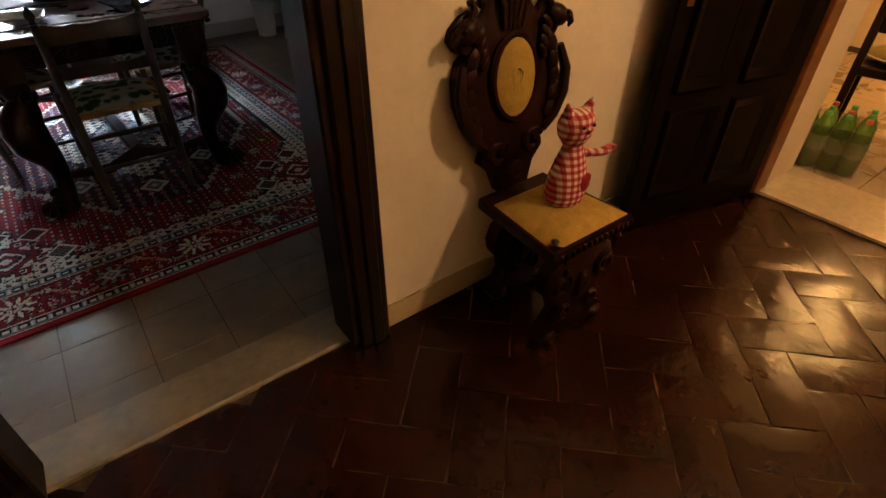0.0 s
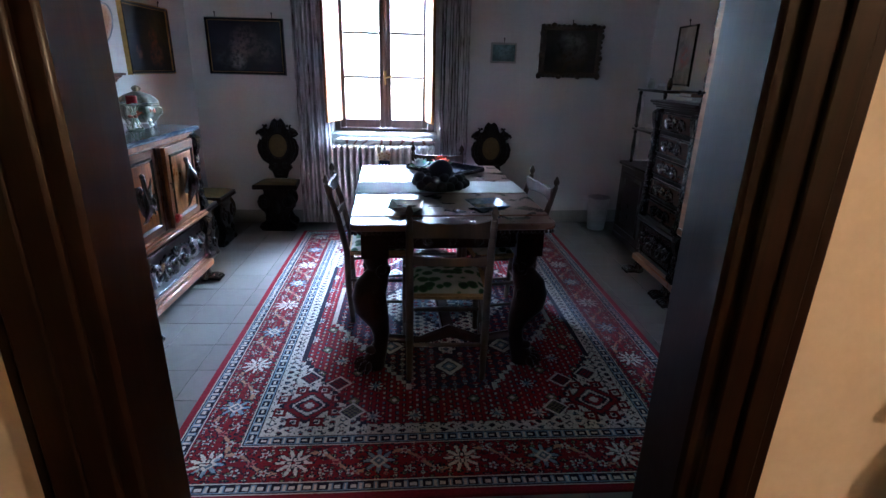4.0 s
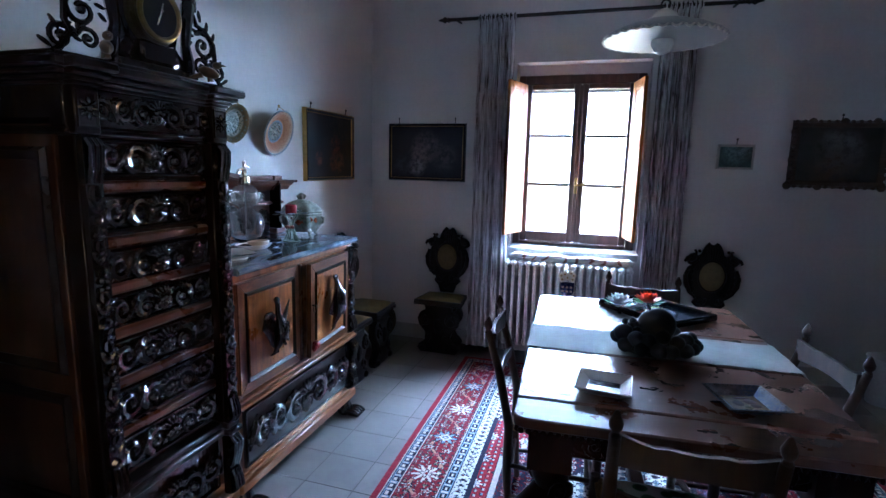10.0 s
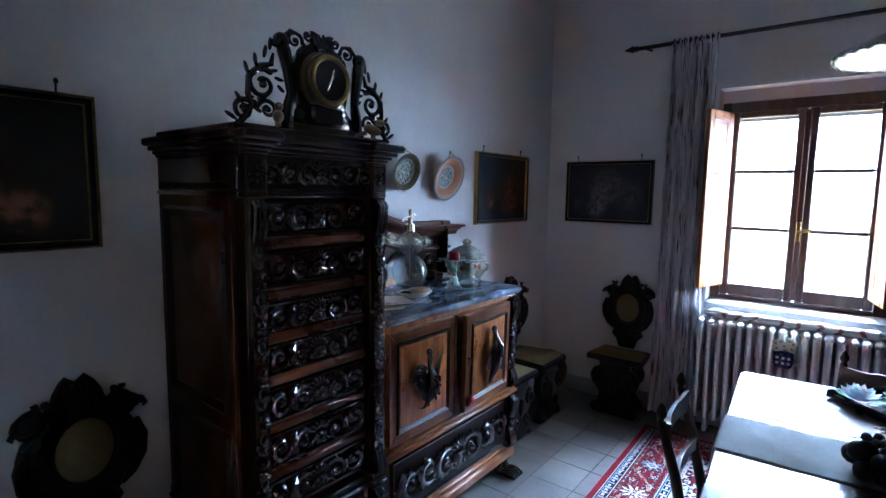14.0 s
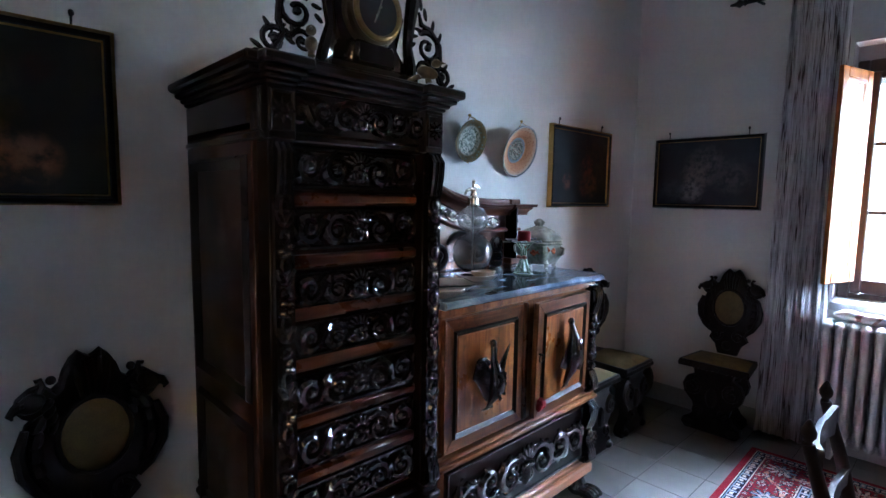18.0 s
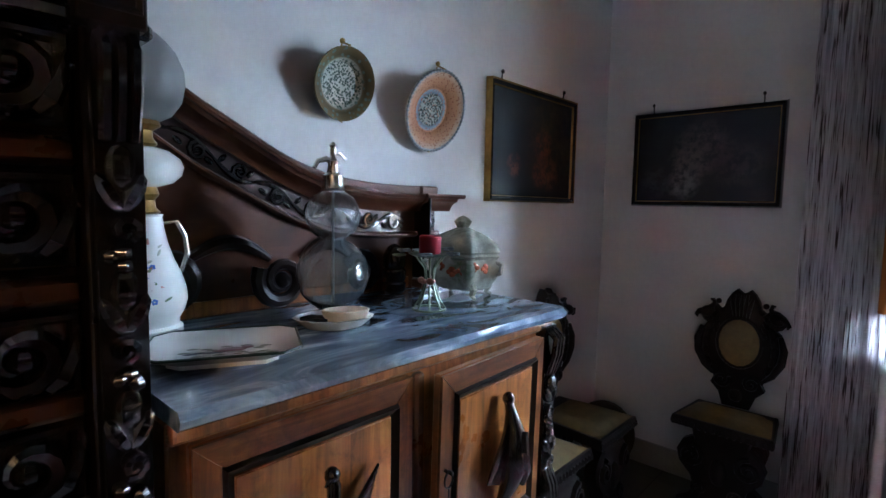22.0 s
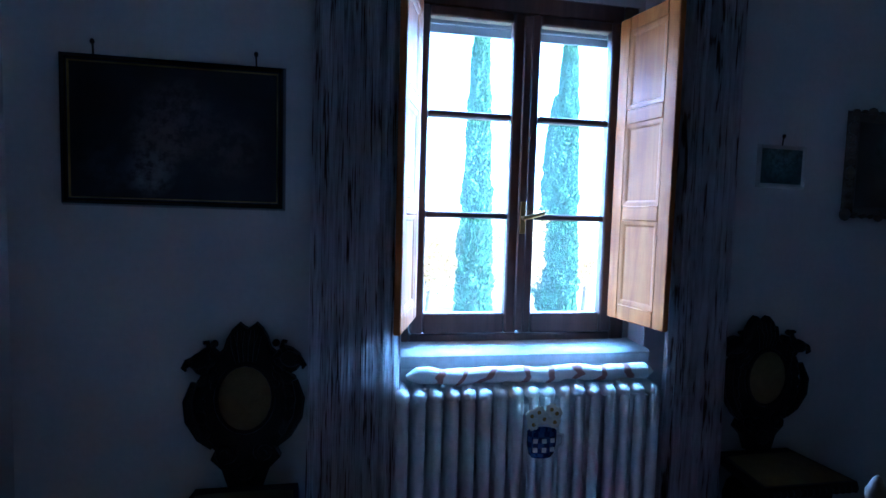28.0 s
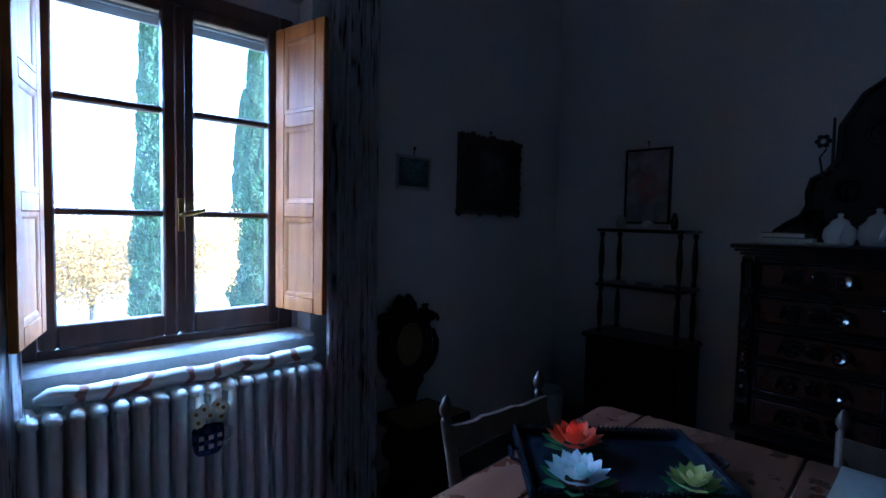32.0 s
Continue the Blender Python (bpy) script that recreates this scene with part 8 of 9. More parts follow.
for s in (-1, 1):
    bm = B()
    tube(bm, [(s * 0.188, -0.04, 0.02), (s * 0.205, -0.03, 0.026), (s * 0.205, 0.03, 0.026), (s * 0.188, 0.04, 0.02)], 0.005, 6)
    part("tray_handle", bm, M_LACQ, btray)
lotus(0.16, 4.105, TZ + 0.016, PW, PW, "white artificial lotus flower on the tray", 0.088)
lotus(0.30, 4.20, TZ + 0.016, PO, PO, "orange artificial lotus flower on the tray", 0.088)
lotus(0.31, 3.935, TZ + 0.016, PY, PY, "pale yellow artificial lotus flower on the tray", 0.07)


def square_dish(x, y, turn, s, mat, label, motif, field):
    ob = thing("square_dish", pose(x, y, TZ, 0, 0, turn), label, "dish")
    bm = B()
    rr = []
    for k, z in ((0.55, 0.0), (0.6, 0.004), (1.0, 0.028), (0.98, 0.031), (0.6, 0.009)):
        rr.append([bm.verts.new((sx * s * k, sy * s * k, z)) for sx, sy in ((-1, -1), (1, -1), (1, 1), (-1, 1))])
    for a, b in zip(rr, rr[1:]):
        for i in range(4):
            bm.faces.new((a[i], a[(i + 1) % 4], b[(i + 1) % 4], b[i]))
    bm.faces.new(rr[0][::-1]); bm.faces.new(rr[-1])
    part("dish_body", bm, mat, ob, "", False)
    bm = B()
    moulded(bm, -0.56 * s, 0.56 * s, field[1] * s, 0.56 * s, 0.0085, 0.0102, 0.0004)
    part("painted_field", bm, field[0], ob)
    for q, (mx, my, rx, ry) in enumerate(motif):
        bm = B()
        lathe(bm, [(1.0, 0.0104), (0.8, 0.0114)], 14, (mx * s, my * s, 0), (rx * s, ry * s))
        part("painted_fruit", bm, DISH_INKS[q % 3], ob)
    for q in range(4):
        bm = B()
        for i in range(13):
            f = -0.9 + 0.15 * i
            ball(bm, (f * s, -0.93 * s, 0.0295), (0.0022, 0.0012, 0.0012), 6, 4)
        bmesh.ops.transform(bm, matrix=Matrix.Rotation(q * math.pi / 2, 4, "Z"), verts=bm.verts)
        part("dotted_border", bm, DISH_INKS[0], ob)
    return ob


DISH_INKS = [plain("brown_fruit_glaze", (0.04, 0.02, 0.013), 0.6, 0, 60, 0.5), plain("olive_fruit_glaze", (0.09, 0.075, 0.026), 0.6, 0, 60, 0.5), plain("dark_red_fruit_glaze", (0.07, 0.018, 0.014), 0.3, 0, 60, 0.5)]
square_dish(0.09, 3.11, -4, 0.082, plain("grey_white_glaze", (0.6, 0.6, 0.57), 0.25, 0, 30, 0.12), "square white ceramic dish painted with dark foliage",
            ((-0.35, 0.32, 0.16, 0.1), (-0.08, 0.4, 0.18, 0.1), (0.2, 0.33, 0.16, 0.11), (0.42, 0.38, 0.1, 0.1), (-0.2, 0.18, 0.1, 0.08), (0.1, 0.16, 0.12, 0.06)),
            (plain("dark_foliage_glaze", (0.07, 0.066, 0.042), 0.6, 0, 140, 0.7), 0.12))
square_dish(0.485, 3.14, 14, 0.088, canvas_mat("painted_blue_glaze", (0.26, 0.28, 0.33), (((0.05, 0.0, 0.06), (0.12, 0.17, 0.32)),), 40, 0.2), "square ceramic dish painted with pears",
            ((-0.24, -0.05, 0.17, 0.2), (-0.2, 0.14, 0.09, 0.12), (0.2, 0.12, 0.2, 0.2), (0.26, -0.2, 0.18, 0.14), (0.0, -0.3, 0.14, 0.1), (0.05, 0.36, 0.3, 0.08)),
            (plain("ochre_ground_glaze", (0.17, 0.12, 0.065), 0.6, 0, 90, 0.5), -0.56))

# ---- pendant lamp ----
pend = thing("pendant_lamp", place(0.2, 3.46, 1.885), "frosted glass pendant lamp with a scalloped rim over the table", "lamp")
sh = Mat("opal_glass_shade", 0.35, 0, (0.27, 0.28, 0.3))
sh.b.inputs["Transmission Weight"].default_value = 0.15
bm = B()
prof = [(r * 0.93, z) for r, z in ((0.205, 0.0), (0.198, 0.008), (0.15, 0.031), (0.09, 0.05), (0.04, 0.058), (0.036, 0.062), (0.092, 0.055), (0.153, 0.036), (0.20, 0.013), (0.208, 0.004))]
lathe(bm, prof, 96, wobble=lambda a, z: 1 + (0.022 * math.cos(32 * a) if z < 0.02 else 0))
part("shade", bm, sh.m, pend, "frosted glass shade with a frilled edge")
bm = B()
tube(bm, [(0.19 * math.cos(a), 0.19 * math.sin(a), 0.003 + 0.004 * math.cos(32 * a)) for a in [i * math.pi / 96 for i in range(193)]], 0.004, 5)
part("frilled_edge", bm, M_CERAM, pend)
bm = B()
lathe(bm, [(0.005, -0.046), (0.024, -0.038), (0.036, -0.016), (0.036, 0.002), (0.026, 0.024), (0.016, 0.045), (0.014, 0.07)], 20)
part("bulb", bm, plain("opal_bulb", (0.75, 0.75, 0.72), 0.2), pend, "unlit opal bulb")
bm = B()
lathe(bm, [(0.052, 0.05), (0.05, 0.066), (0.04, 0.082), (0.022, 0.092), (0.012, 0.1)], 20)
part("porcelain_cap", bm, M_CERAM, pend)
bm = B()
tube(bm, [(0.014 * math.cos(a), 0, 0.114 + 0.014 * math.sin(a)) for a in [i * math.pi / 8 for i in range(17)]], 0.003, 6)
part("hanging_ring", bm, M_IRON, pend)
bm = B()
tube(bm, [(0, 0, 0.13), (0, 0, ZC - 1.885)], 0.004, 6)
for q in range(7):
    ball(bm, (0.006 * math.sin(q * 2), 0, 0.16 + 0.03 * q), (0.009, 0.009, 0.018), 6, 5)
part("chain", bm, M_IRON, pend)

# ---- east wall: chest, glazed cabinet, shelf stand ----
def low_chest():
    D = 0.47
    ob = thing("carved_chest", pose(XR, 4.02, 0, 0, 0, -90), "dark walnut chest of drawers with a swept backboard", "chest")
    w = 0.29
    bm = B()
    moulded(bm, -w, w, -D + 0.03, 0, 0.12, 1.205, 0.004)
    part("carcass", bm, M_DARK, ob)
    bm = B()
    moulded(bm, -w - 0.01, w + 0.005, -D - 0.012, 0, 0.085, 0.135, 0.008)
    part("plinth", bm, M_RAIL, ob)
    bm = B()
    moulded(bm, -w - 0.012, w + 0.005, -D - 0.018, 0, 0.405, 0.44, 0.008)
    part("waist_moulding", bm, M_DARK, ob)
    drawer_front("drawer", 0.46, 0.22, ob, 0.0, -D + 0.012, 0.17, 51)
    for i in range(5):
        drawer_front("drawer", 0.45, 0.125, ob, 0.0, -D + 0.012, 0.455 + 0.15 * i, 52 + i, pairs=1, mat=M_RAILD, spread=(0.5, 0.6))
    bm = B()
    for o, z0, z1 in ((0.008, 1.205, 1.22), (0.026, 1.22, 1.235), (0.04, 1.235, 1.255)):
        moulded(bm, -w - o, w + 0.002, -D - o, 0, z0, z1, 0.006)
    part("top", bm, M_DARK, ob)
    for s in (-1, 1):
        bm = post(0.76, 0.05, 0.03, 60 + s)
        bmesh.ops.transform(bm, matrix=Matrix.Translation((s * 0.262, -D - 0.004, 0.44)), verts=bm.verts)
        part("corner_post", bm, M_BLACK, ob)
        bm = paw(0.10, 0.12, 0.088)
        bmesh.ops.transform(bm, matrix=Matrix.Translation((s * 0.235, -D + 0.02, 0)), verts=bm.verts)
        part("paw_foot", bm, M_BLACK, ob)
        bm = B()
        box(bm, s * 0.235 - 0.03, s * 0.235 + 0.03, -0.08, -0.02, 0, 0.088)
        part("rear_foot", bm, M_DARK, ob)
    bm = B()
    edge = [(-0.275, 1.262), (-0.265, 1.31), (-0.22, 1.345), (-0.16, 1.385), (-0.135, 1.44), (-0.14, 1.50), (-0.125, 1.56), (-0.07, 1.59), (-0.03, 1.65), (-0.025, 1.80), (0.01, 1.86), (0.05, 1.93), (0.12, 1.98), (0.22, 2.0), (0.285, 2.0)]
    slab(bm, [(-0.275, 1.256)] + edge[1:] + [(0.285, 1.256)], -0.06, -0.01, 0)
    back = part("backboard", bm, M_DARK, ob, "dark swept and carved backboard")
    bm = B()
    tube(bm, [(x, -0.06, z) for x, z in edge], 0.016, 8)
    for cx, cz, r in ((-0.1, 1.36, 0.05), (0.02, 1.5, 0.06), (0.12, 1.75, 0.06)):
        tube(bm, spiral(cx, cz, r, r * 0.25, 1.0, 1.4, 16, -0.068), [0.013 - 0.006 * j / 15 for j in range(16)], 6)
    part("carved_scroll", bm, M_BLACK, back)
    bm = B()
    tube(bm, [(-0.085, -0.07, 1.57), (-0.10, -0.075, 1.66), (-0.075, -0.075, 1.70)], [0.006, 0.005, 0.004], 6)
    for q in range(6):
        a = q * 1.05
        ball(bm, (-0.09 + 0.022 * math.cos(a), -0.075, 1.735 + 0.022 * math.sin(a)), (0.014, 0.010, 0.012), 6, 5)
    tube(bm, [(-0.05, -0.07, 1.60), (-0.052, -0.07, 1.84)], [0.008, 0.006], 7)
    part("wrought_branch", bm, M_IRON, back, "wrought iron branch")
    return ob


low_chest()


def teapot(x, y, s, label):
    ob = thing("teapot", pose(x, y, 1.255, 0, 0, 20), label, "teapot", "white tea set")
    bm = B()
    lathe(bm, [(0.035, 0), (0.05, 0.008), (0.062, 0.04), (0.056, 0.075), (0.036, 0.095), (0.034, 0.1)], 22)
    part("body", bm, M_CERAM, ob)
    bm = B()
    lathe(bm, [(0.037, 0.1), (0.03, 0.11), (0.012, 0.12), (0.008, 0.126), (0.012, 0.136), (0.004, 0.142)], 18)
    part("lid", bm, M_CERAM, ob)
    bm = B()
    tube(bm, [(0.052, 0, 0.08), (0.09, 0, 0.085), (0.095, 0, 0.045), (0.055, 0, 0.025)], 0.006, 7)
    part("handle", bm, M_CERAM, ob)
    bm = B()
    tube(bm, [(-0.05, 0, 0.03), (-0.085, 0, 0.06), (-0.1, 0, 0.09)], [0.014, 0.009, 0.006], 7)
    part("spout", bm, M_CERAM, ob)
    ob.scale = (s, s, s)
    return ob


teapot(2.02, 4.00, 1.0, "white porcelain teapot on the dark chest")
teapot(2.0, 3.87, 1.15, "larger white porcelain teapot on the dark chest")


def book(x, y, z, w, d, h, turn, colour, label):
    ob = thing("book", pose(x, y, z, 0, 0, turn), label, "book", "books")
    bm = B()
    moulded(bm, -w / 2, w / 2, -d / 2, d / 2, 0, 0.004, 0.001)
    moulded(bm, -w / 2, w / 2, -d / 2, d / 2, h - 0.004, h, 0.001)
    moulded(bm, -w / 2, -w / 2 + 0.004, -d / 2, d / 2, 0.002, h - 0.002, 0.001)
    part("cover", bm, plain("book_cloth", colour, 0.7), ob)
    bm = B()
    box(bm, -w / 2 + 0.004, w / 2 - 0.005, -d / 2 + 0.004, d / 2 - 0.004, 0.004, h - 0.004)
    part("pages", bm, plain("paper", (0.65, 0.6, 0.5), 0.9), ob)
    return ob


book(1.98, 4.18, 1.255, 0.2, 0.15, 0.028, 95, (0.45, 0.42, 0.38), "pale book lying on the dark chest")
book(1.985, 4.185, 1.2835, 0.17, 0.13, 0.024, 88, (0.16, 0.09, 0.05), "brown book lying on a pale book")
sc = thing("saucer", pose(1.92, 4.03, 1.255), "white saucer on the dark chest", "saucer")
bm = B()
lathe(bm, [(0.03, 0), (0.05, 0.004), (0.07, 0.012), (0.068, 0.014), (0.03, 0.006)], 22)
part("dish", bm, M_CERAM, sc)


def vitrine():
    D = 0.47
    ob = thing("glazed_cabinet", pose(XR, 3.17, 0, 0, 0, -90), "tall walnut cabinet with a glazed door over pleated curtains", "cabinet")
    # local x: from the window side (-) to the door side (+); width 1.08
    a, b, H = -0.54, 0.54, 2.12
    bm = B()
    moulded(bm, a, b, -0.03, 0, 0.12, H, 0.004)
    moulded(bm, a, a + 0.03, -D + 0.03, -0.03, 0.12, H, 0.004)
    moulded(bm, b - 0.03, b, -D + 0.03, -0.03, 0.12, H, 0.004)
    moulded(bm, a + 0.03, b - 0.03, -D + 0.03, -0.03, 0.12, 0.50, 0.004)
    moulded(bm, a + 0.03, b - 0.03, -D + 0.03, -0.03, H - 0.06, H, 0.004)
    part("carcass", bm, M_DARK, ob)
    bm = B()
    moulded(bm, a - 0.012, b + 0.012, -D - 0.014, 0, 0.085, 0.14, 0.008)
    part("plinth", bm, M_RAIL, ob)
    bm = B()
    moulded(bm, a - 0.01, b + 0.01, -D - 0.024, -D + 0.03, 0.47, 0.52, 0.009)
    part("waist_moulding", bm, M_RAIL, ob)
    drawer_front("drawer", 0.94, 0.28, ob, 0.0, -D + 0.01, 0.165, 71, pairs=3, mat=M_RAILD)
    bm = B()
    w = 0.075
    for x0, x1, z0, z1 in ((a + 0.045, a + 0.045 + w, 0.53, 2.04), (b - 0.045 - w, b - 0.045, 0.53, 2.04), (a + 0.12, b - 0.12, 0.53, 0.64), (a + 0.12, b - 0.12, 1.95, 2.04)):
        moulded(bm, x0, x1, -D - 0.004, -D + 0.022, z0, z1, 0.008)
    # the door stands a little ajar on its hinges
    ajar = Matrix.Translation((b - 0.045, -D, 0)) @ Matrix.Rotation(radians(2.6), 4, "Z") @ Matrix.Translation((-b + 0.045, D, 0))
    bmesh.ops.transform(bm, matrix=ajar, verts=bm.verts)
    d = part("door_frame", bm, M_RAIL, ob, "walnut door frame")
    bm = B()
    lathe(bm, [(0.006, 0), (0.006, 0.02), (0.012, 0.026), (0.014, 0.036), (0.006, 0.044)], 12)
    bmesh.ops.transform(bm, matrix=ajar @ Matrix.Translation((a + 0.07, -D - 0.004, 1.33)) @ Matrix.Rotation(math.pi / 2, 4, "X"), verts=bm.verts)
    part("key_knob", bm, M_IRON, d)
    bm = B()
    box(bm, a + 0.115, b - 0.115, -D + 0.006, -D + 0.010, 0.635, 1.955)
    bmesh.ops.transform(bm, matrix=ajar, verts=bm.verts)
    p = part("glass_pane", bm, M_GLASS, d, "", False)
    p.visible_shadow = False
    bm = B()
    n = 360
    r0, r1 = [], []
    for i in range(n + 1):
        x = a + 0.112 + (b - a - 0.224) * i / n
        y = -D + 0.030 + 0.006 * math.sin(i * 2 * math.pi / 8.0)
        r0.append(bm.verts.new((x, y, 0.632)))
        r1.append(bm.verts.new((x, y, 1.958)))
    for i in range(n):
        bm.faces.new((r0[i], r0[i + 1], r1[i + 1], r1[i]))
    bmesh.ops.solidify(bm, geom=list(bm.faces), thickness=0.001)
    bmesh.ops.transform(bm, matrix=ajar, verts=bm.verts)
    k = Mat("sea_blue_pleat_shaded_silk", 0.45)
    sep = k.nt.nodes.new("ShaderNodeSeparateXYZ")
    k.link(k.coords(), sep.inputs[0])
    mul = k.nt.nodes.new("ShaderNodeMath")
    mul.operation = "MULTIPLY"
    mul.inputs[1].default_value = 1 / 0.01902
    k.link(sep.outputs["X"], mul.inputs[0])
    fr = k.nt.nodes.new("ShaderNodeMath")
    fr.operation = "FRACT"
    k.link(mul.outputs[0], fr.inputs[0])
    # one dark and one bright band per pleat: shade and gleam as colour
    stripe = k.ramp(fr.outputs[0], (0.0, (0.05, 0.09, 0.11)), (0.3, (0.06, 0.11, 0.13)), (0.42, (0.62, 0.84, 0.88)), (0.85, (0.68, 0.88, 0.92)), (1.0, (0.06, 0.11, 0.13)))
    k.colour(k.mix(0.25, stripe, k.ramp(k.noise(k.coords((3, 3, 1)), 3.0, 4), (0.35, (0.2, 0.32, 0.36)), (0.65, (0.6, 0.8, 0.85)))))
    part("pleated_curtain", bm, k.m, ob, "sea-blue pleated silk, shade and gleam of the pleats coloured in")
    for x in (a + 0.02, b - 0.02):
        bm = post(1.50, 0.05, 0.035, 80 + int(x * 10))
        bmesh.ops.transform(bm, matrix=Matrix.Translation((x, -D - 0.016, 0.52)), verts=bm.verts)
        part("corner_post", bm, M_BLACK, ob, "carved post with leaves and fruit")
        bm = post(0.33, 0.055, 0.035, 90)
        bmesh.ops.transform(bm, matrix=Matrix.Translation((x, -D - 0.014, 0.14)), verts=bm.verts)
        part("lower_post", bm, M_BLACK, ob)
        bm = paw(0.10, 0.12, 0.088)
        bmesh.ops.transform(bm, matrix=Matrix.Translation((x * 0.93, -D + 0.02, 0)), verts=bm.verts)
        part("paw_foot", bm, M_BLACK, ob)
        bm = B()
        box(bm, x * 0.93 - 0.03, x * 0.93 + 0.03, -0.08, -0.02, 0, 0.088)
        part("rear_foot", bm, M_DARK, ob)
    bm = B()
    for o, z0, z1 in ((0.01, H, H + 0.02), (0.03, H + 0.02, H + 0.04), (0.055, H + 0.04, H + 0.07)):
        moulded(bm, a - o, b + o, -D - o, 0, z0, z1, 0.007)
    part("cornice", bm, M_DARK, ob)
    return ob


vitrine()


def shelf_stand():
    ob = thing("shelf_stand", pose(XR - 0.012, 4.85, 0, 0, 0, -90), "dark turned two-tier shelf stand on a low cupboard", "shelf")
    # local x from the window side; width 0.58
    bm = B()
    moulded(bm, -0.32, 0.22, -0.30, 0, 0.05, 0.66, 0.005)
    part("cupboard", bm, M_DARK, ob, "plain dark low cupboard")
    bm = B()
    moulded(bm, -0.34, 0.235, -0.32, 0, 0.66, 0.69, 0.008)
    part("cupboard_top", bm, M_DARK, ob)
    bm = B()
    moulded(bm, -0.325, 0.225, -0.305, 0, 0.0, 0.05, 0.004)
    part("plinth", bm, M_DARK, ob)
    bm = B()
    t = B()
    rim(t, 0.44, 0.5, 0.05, 0.012, 0.11, -0.30, ((0, 0.2), (0.3, 1), (1, 0.2)))
    join(bm, t, Matrix.Translation((-0.05, 0, 0)))
    part("cupboard_door", bm, M_DARK, ob)
    for z in (0.965, 1.285):
        bm = B()
        moulded(bm, -0.29, 0.21, -0.27, -0.01, z, z + 0.02, 0.005)
        part("shelf", bm, M_DARK, ob)
    for x in (-0.265, 0.185):
        for y in (-0.245, -0.035):
            for z0, L in ((0.69, 0.275), (0.985, 0.30)):
                bm = B()
                lathe(bm, [(0.010, 0), (0.017, 0.015), (0.010, 0.03), (0.015, L * 0.3), (0.018, L * 0.5), (0.014, L * 0.7), (0.009, L - 0.035), (0.017, L - 0.018), (0.010, L)], 12, (x, y, z0))
                part("spindle", bm, M_BLACK, ob)
    return ob


shelf_stand()


def small_vessel(x, y, z, r, h, mat, label, kind="vase"):
    ob = thing(kind, pose(x, y, z), label, kind)
    bm = B()
    lathe(bm, [(r * 0.55, 0), (r * 0.8, h * 0.1), (r, h * 0.4), (r * 0.75, h * 0.75), (r * 0.45, h * 0.9), (r * 0.6, h), (r * 0.5, h * 0.99), (r * 0.3, h * 0.85), (r * 0.1, h * 0.2)], 18)
    part("body", bm, mat, ob)
    return ob


small_vessel(2.05, 5.02, 1.305, 0.03, 0.08, M_CELAD, "small pale green vase on the shelf stand")
small_vessel(2.08, 4.88, 1.305, 0.04, 0.05, M_CERAM, "small white bowl on the shelf stand", "bowl")
small_vessel(2.06, 4.72, 1.305, 0.022, 0.09, M_BLACK, "small dark bottle on the shelf stand", "bottle")
small_vessel(2.05, 4.95, 0.985, 0.032, 0.04, M_CERAM, "small white cup on the shelf stand", "cup")
small_vessel(2.07, 4.80, 0.985, 0.035, 0.035, M_CERAM, "small white cup on the shelf stand", "cup")
book(2.1, 4.80, 1.305, 0.14, 0.11, 0.03, 4, (0.5, 0.48, 0.45), "pale book lying on the shelf stand")
binp = thing("waste_bin", pose(1.86, 5.36, 0), "plain pale plastic waste bin in the corner", "bin")
bm = B()
lathe(bm, [(0.075, 0.0), (0.08, 0.01), (0.10, 0.30), (0.106, 0.305), (0.104, 0.312), (0.096, 0.30), (0.074, 0.02), (0.004, 0.015)], 24)
part("bin_body", bm, plain("grey_plastic", (0.45, 0.46, 0.46), 0.4), binp)

# basket leant in the corner behind the carved chairs
bk = thing("round_basket", pose(-1.672, 5.395, 0.158, 78, 0, 0), "shallow round wicker basket leaning in the corner", "basket")
bm = B()
for q in range(5):
    r, z = 0.085 + 0.009 * q, 0.006 + 0.013 * q
    tube(bm, [(r * math.cos(a), r * math.sin(a), z) for a in [i * math.pi / 14 for i in range(29)]], 0.007, 6)
lathe(bm, [(0.084, 0.0), (0.084, 0.006)], 24)
for v in bm.verts:
    v.co *= 1.22
part("weave", bm, plain("old_wicker", (0.06, 0.042, 0.018), 0.8, 0, 90, 0.3, 0.5), bk)

# ---- hall ----
def gingham():
    k = Mat("red_gingham", 0.9)
    mp = k.coords((1, 1, 1))
    sep = k.nt.nodes.new("ShaderNodeSeparateXYZ")
    k.link(mp, sep.inputs[0])
    vals = []
    for ax, ph in (("X", 0.0), ("Z", 0.0)):
        m1 = k.nt.nodes.new("ShaderNodeMath")
        m1.operation = "MULTIPLY"
        m1.inputs[1].default_value = 47.0
        k.link(sep.outputs[ax], m1.inputs[0])
        m2 = k.nt.nodes.new("ShaderNodeMath")
        m2.operation = "FRACT"
        k.link(m1.outputs[0], m2.inputs[0])
        m3 = k.nt.nodes.new("ShaderNodeMath")
        m3.operation = "GREATER_THAN"
        m3.inputs[1].default_value = 0.5
        k.link(m2.outputs[0], m3.inputs[0])
        vals.append(m3.outputs[0])
    s = k.nt.nodes.new("ShaderNodeMath")
    s.operation = "ADD"
    k.link(vals[0], s.inputs[0])
    k.link(vals[1], s.inputs[1])
    h = k.nt.nodes.new("ShaderNodeMath")
    h.operation = "MULTIPLY"
    h.inputs[1].default_value = 0.5
    k.link(s.outputs[0], h.inputs[0])
    k.colour(k.ramp(h.outputs[0], (0.0, (0.72, 0.62, 0.58)), (0.5, (0.48, 0.12, 0.13)), (1.0, (0.3, 0.012, 0.025))))
    k.bump(k.noise(k.coords(), 350), 0.4, 0.001)
    return k.m


